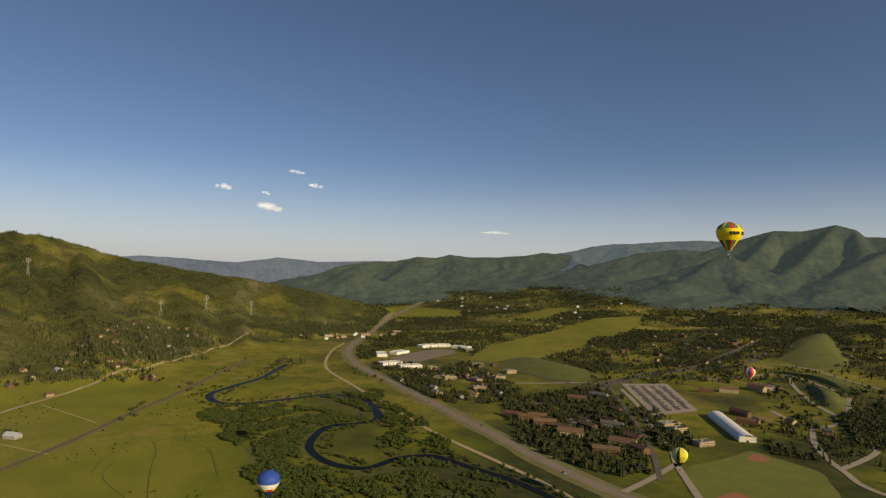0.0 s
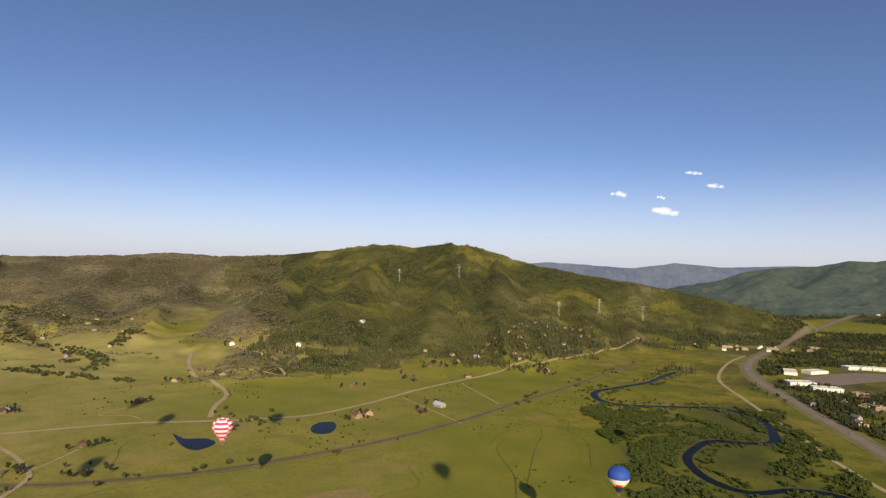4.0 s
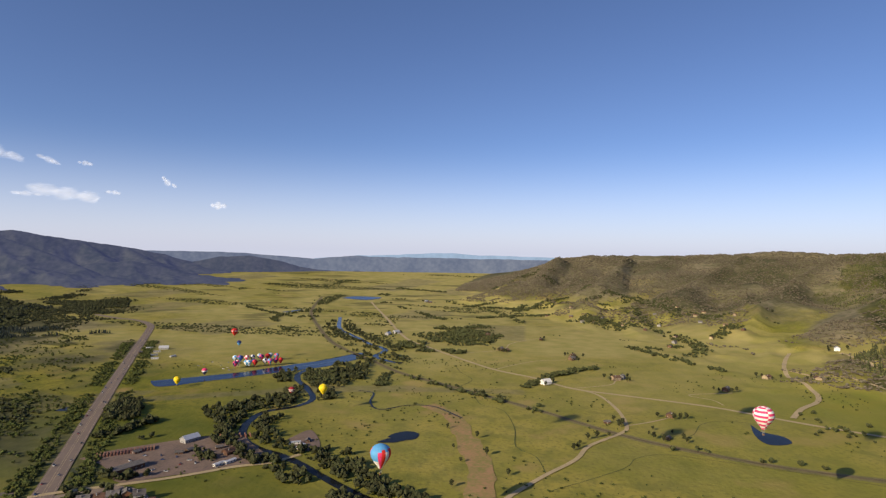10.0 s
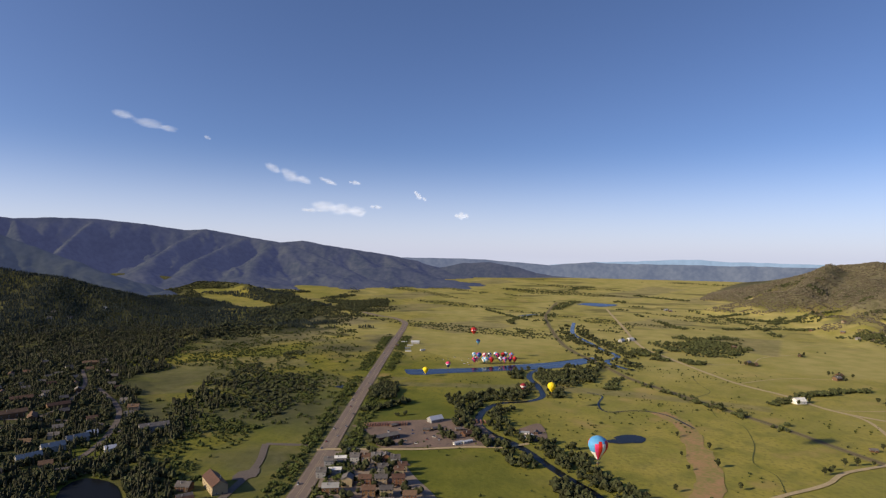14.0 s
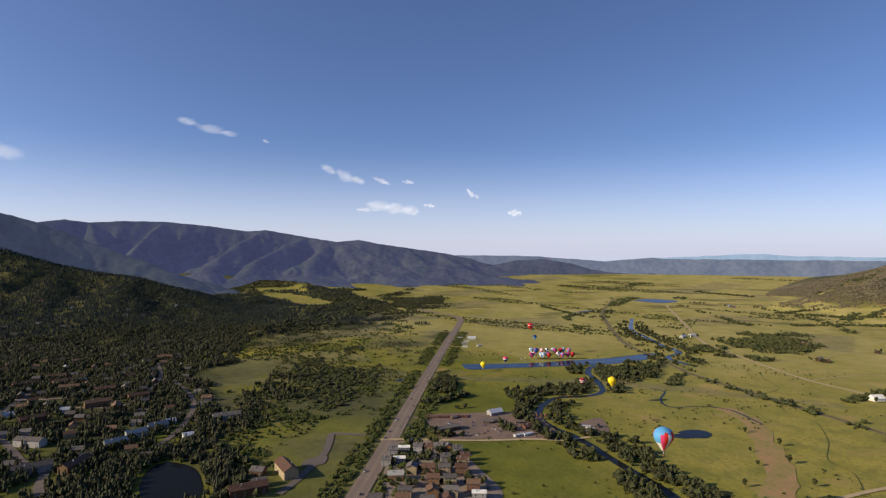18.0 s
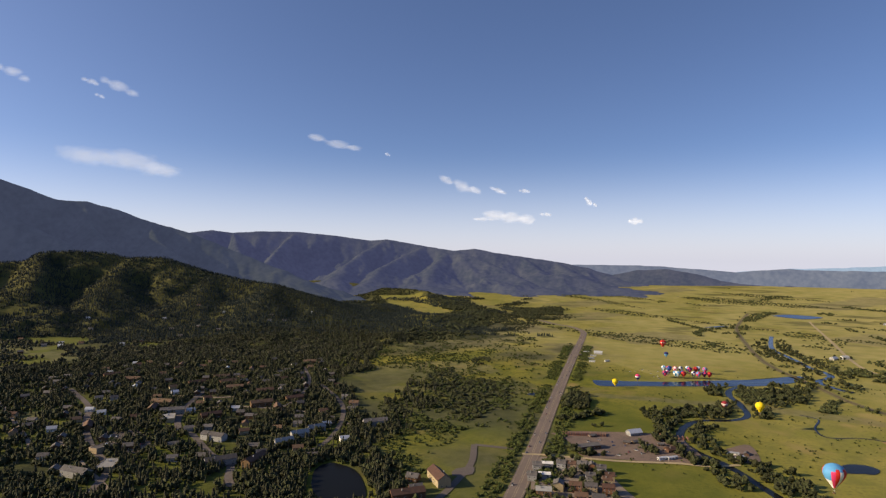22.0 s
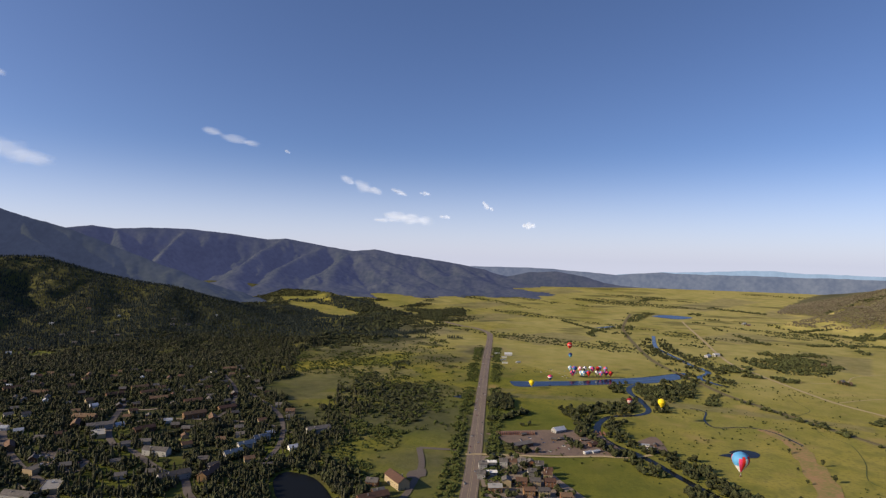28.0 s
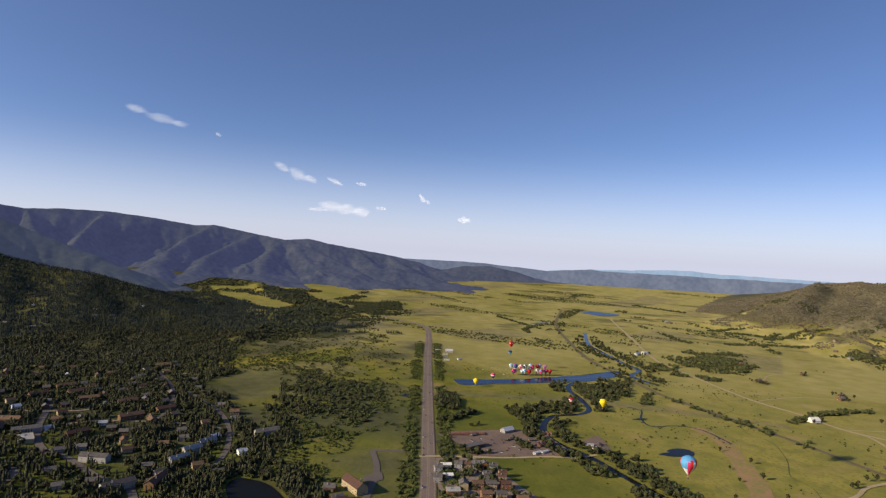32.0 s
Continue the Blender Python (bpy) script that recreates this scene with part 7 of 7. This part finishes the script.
FLEET = [car("car", "white car on grey asphalt", paint("white", (0.75, 0.75, 0.74))), car("car", "silver car on grey asphalt", paint("silver", (0.45, 0.46, 0.48))), car("car", "black car on grey asphalt", paint("black", (0.02, 0.02, 0.025))),
         car("car", "dark red car on asphalt", paint("red", (0.25, 0.02, 0.02))), car("car", "dark blue car on asphalt", paint("blue", (0.03, 0.06, 0.18))), car("van", "tall white van on asphalt", paint("van", (0.7, 0.7, 0.68)), 5.6, 2.2)]
fresh = set()
crng = random.Random(3)


def drive(k, x, y, turn, lift=0.72):
    m = pose(x, y, height(x, y) + lift, 0, 0, turn)
    if k not in fresh:
        fresh.add(k)
        FLEET[k].matrix_basis = m
    else:
        copy_thing(FLEET[k], m)


for route, count in ((HWY_S, 38), (HWY_N, 14)):
    p = smooth_line(route, 3.0)
    w_ = np.gradient(p, axis=0)
    for k in range(count):
        i = int(len(p) * (0.04 + 0.7 * (k + crng.random()) / count))
        a = math.degrees(math.atan2(w_[i][1], w_[i][0]))
        off = crng.choice((-7.5, -3.6, 3.6, 7.5))
        s = np.array([-w_[i][1], w_[i][0]]) / np.linalg.norm(w_[i])
        q = p[i] + s * off
        drive(crng.randrange(6), float(q[0]), float(q[1]), a + (180 if off > 0 else 0), 0.8)
for row in range(8):
    for k in range(17):
        if crng.random() < 0.72:
            u, v = 0.12 + 0.11 * row, 0.1 + 0.05 * k
            x = 412 + (524 - 412) * u * (1 - v) + (483 - 380) * u * v + (380 - 412) * v
            y = 1445 + (1455 - 1445) * u * (1 - v) + (1182 - 1127) * u * v + (1127 - 1445) * v
            drive(crng.choice((0, 1, 2, 2, 3, 4, 4)), x, y, 15 + crng.choice((0, 180)), 0.62)
for k in range(22):
    drive(crng.randrange(6), -172 + 60 * crng.random() * 0.4 - 8, -900 + 80 * crng.random(), 20, 0.75)
for k in range(16):
    drive(crng.randrange(6), -600 + crng.uniform(-45, 45), -320 + crng.uniform(-45, 45), crng.uniform(0, 180), 0.55)
for k in range(12):
    drive(crng.randrange(6), -1190 + crng.uniform(-70, 40), -500 + crng.uniform(-40, 60), crng.uniform(0, 180), 0.05)
for k in range(14):
    drive(crng.randrange(6), 370 + crng.uniform(-4, 30), 930 + k * 8, 80, 0.05)


# ---------------------------------------------------------------- power line masts on the western hill
def mast(high):
    ob = tagged(new("power_mast"), "pale steel power mast on the wooded hillside", "power mast", "power line masts")
    for sx in (-1, 1):
        for sy in (-1, 1):
            foot, top = Vector((sx * 3.2, sy * 3.2, -2)), Vector((sx * 0.5, sy * 0.5, high))
            bm = bmesh.new()
            bmesh.ops.create_cone(bm, segments=5, radius1=0.3, radius2=0.2, depth=(top - foot).length)
            bmesh.ops.transform(bm, verts=bm.verts, matrix=Matrix.Translation((top + foot) / 2) @ (top - foot).to_track_quat("Z", "Y").to_matrix().to_4x4())
            part("leg", bm, STEEL, ob)
    for k in range(5):
        z = high * (0.15 + 0.17 * k)
        w = 3.2 - 2.7 * z / high
        part("brace", boxes((-w, w, -w, -w + 0.3, z, z + 0.35), (-w, w, w - 0.3, w, z, z + 0.35), (-w, -w + 0.3, -w, w, z, z + 0.35), (w - 0.3, w, -w, w, z, z + 0.35)), STEEL, ob)
    for z in (0.78, 0.88, 0.97):
        part("cross_arm", boxes((-7, 7, -0.3, 0.3, high * z, high * z + 0.5)), STEEL, ob)
        for sx in (-6.6, 6.6):
            part("insulator", boxes((sx - 0.25, sx + 0.25, -0.25, 0.25, high * z - 2.2, high * z)), TRIM, ob)
    return ob


tower = mast(58)
for k, (x, y) in enumerate(((-1763, 2037), (-1431, 2033), (-997, 2080), (-887, 2200), (-760, 2320))):
    m = pose(x, y, height(x, y), 0, 0, 40)
    if k:
        copy_thing(tower, m)
    else:
        tower.matrix_basis = m


# ---------------------------------------------------------------- small morning clouds
def cloud_material():
    m = material("cloud", (0.8, 0.8, 0.8), 1.0, spec=0.0)
    n, l = m.node_tree.nodes, m.node_tree.links
    p = n["Principled BSDF"]
    # white emission stands in for sunlight scattered inside the cloud
    p.inputs["Emission Color"].default_value, p.inputs["Emission Strength"].default_value = (1.0, 0.97, 0.95, 1), 0.6
    t = n.new("ShaderNodeTexNoise")
    t.inputs["Scale"].default_value, t.inputs["Detail"].default_value = 0.014, 6
    t.inputs["Roughness"].default_value = 0.62
    stretch = n.new("ShaderNodeVectorMath")
    stretch.operation, stretch.inputs[1].default_value = "MULTIPLY", (0.9, 1.0, 1.5)
    l.new(n.new("ShaderNodeTexCoord").outputs["Object"], stretch.inputs[0]), l.new(stretch.outputs["Vector"], t.inputs["Vector"])
    body = n.new("ShaderNodeAttribute")
    body.attribute_name = "body"
    add = n.new("ShaderNodeMath")
    add.operation = "ADD"
    l.new(t.outputs["Fac"], add.inputs[0]), l.new(body.outputs["Fac"], add.inputs[1])
    r = n.new("ShaderNodeMapRange")
    r.inputs["From Min"].default_value, r.inputs["From Max"].default_value, r.inputs["To Max"].default_value = 0.95, 2.5, 0.66
    l.new(add.outputs[0], r.inputs["Value"]), l.new(r.outputs[0], p.inputs["Alpha"])
    return m


CLOUD = cloud_material()
bm = bmesh.new()
bmesh.ops.create_icosphere(bm, subdivisions=3, radius=1)
PUFF = (np.array([v.co[:] for v in bm.verts]), np.array([[v.index for v in f.verts] for f in bm.faces]))
bm.free()


def cloud(az, el, wide, tall, seed, lean=0.0):
    """A ragged small cloud of a few thin lobes, thinner towards their rims. wide and tall in degrees."""
    rng = np.random.default_rng(seed)
    d = 4550.0
    w, h = d * math.radians(wide), d * math.radians(tall)
    vs, fs, body, n_ = [], [], [], 0
    for k in range(3):
        u = (k - 1) * 0.5 + rng.uniform(-0.1, 0.1)
        s = rng.uniform(0.75, 1.0) if k == 1 else rng.uniform(0.45, 0.7)
        swell = 1 + 0.35 * fbm2(PUFF[0][:, 0] * 2.2 + seed, PUFF[0][:, 2] * 2.2 + k * 7, 4, seed)[:, None]
        v = PUFF[0] * swell * [w * 0.36 * s, h * 0.5, h * 0.62 * s]
        v[:, 2] += v[:, 0] * lean + u * w * 0.5 * lean + rng.uniform(-0.1, 0.1) * h
        v[:, 0] += u * w * 0.55
        v[:, 1] += k * h * 1.2
        vs.append(v), fs.append(PUFF[1] + n_)
        body.append(1 - PUFF[0][:, 0] ** 2 - PUFF[0][:, 2] ** 2)
        n_ += len(v)
    me = tri_mesh("cloud", np.concatenate(vs), np.concatenate(fs), CLOUD, True)
    me.attributes.new("body", "FLOAT", "POINT").data.foreach_set("value", np.concatenate(body).astype(np.float32))
    ob = new("cloud", me)
    a = radians(az)
    ob.matrix_basis = Matrix.Translation((CENTRE[0] - math.sin(a) * d, CENTRE[1] + math.cos(a) * d, 270 + d * math.tan(radians(el)))) @ Matrix.Rotation(a, 4, "Z")
    return tagged(ob, "small ragged white cloud in a clear sky", "cloud", kind="structure")


for k, (az, el, wide, tall, lean) in enumerate((
        (22.6, 6.81, 1.4, 0.54, 0), (18.9, 6.41, 0.7, 0.32, 0), (18.5, 5.15, 2.4, 0.76, -0.1), (16.1, 8.55, 1.5, 0.38, 0), (14.5, 7.4, 1.5, 0.43, 0), (-3.0, 3.47, 2.8, 0.27, 0),
        (158.6, 8.39, 10.6, 2.0, -0.03), (159.2, 14.39, 3.2, 0.76, -0.1), (161.3, 14.33, 1.4, 0.38, 0), (166.7, 14.26, 2.6, 0.7, 0), (160.6, 13.26, 0.8, 0.32, 0), (140.6, 11.02, 5.1, 0.86, -0.1),
        (135.8, 10.03, 0.6, 0.32, 0), (128.7, 7.35, 4.2, 1.2, -0.28), (125.1, 6.68, 1.8, 0.54, -0.25), (122.6, 6.59, 1.0, 0.38, 0), (124.0, 4.19, 5.0, 1.35, 0), (126.5, 3.92, 2.2, 0.43, 0),
        (120.5, 4.36, 1.1, 0.43, 0), (116.4, 5.57, 1.4, 0.76, -0.3), (112.4, 3.7, 1.4, 0.7, 0))):
    cloud(az, el, wide * 1.2, tall * 1.2, k + 60, lean)
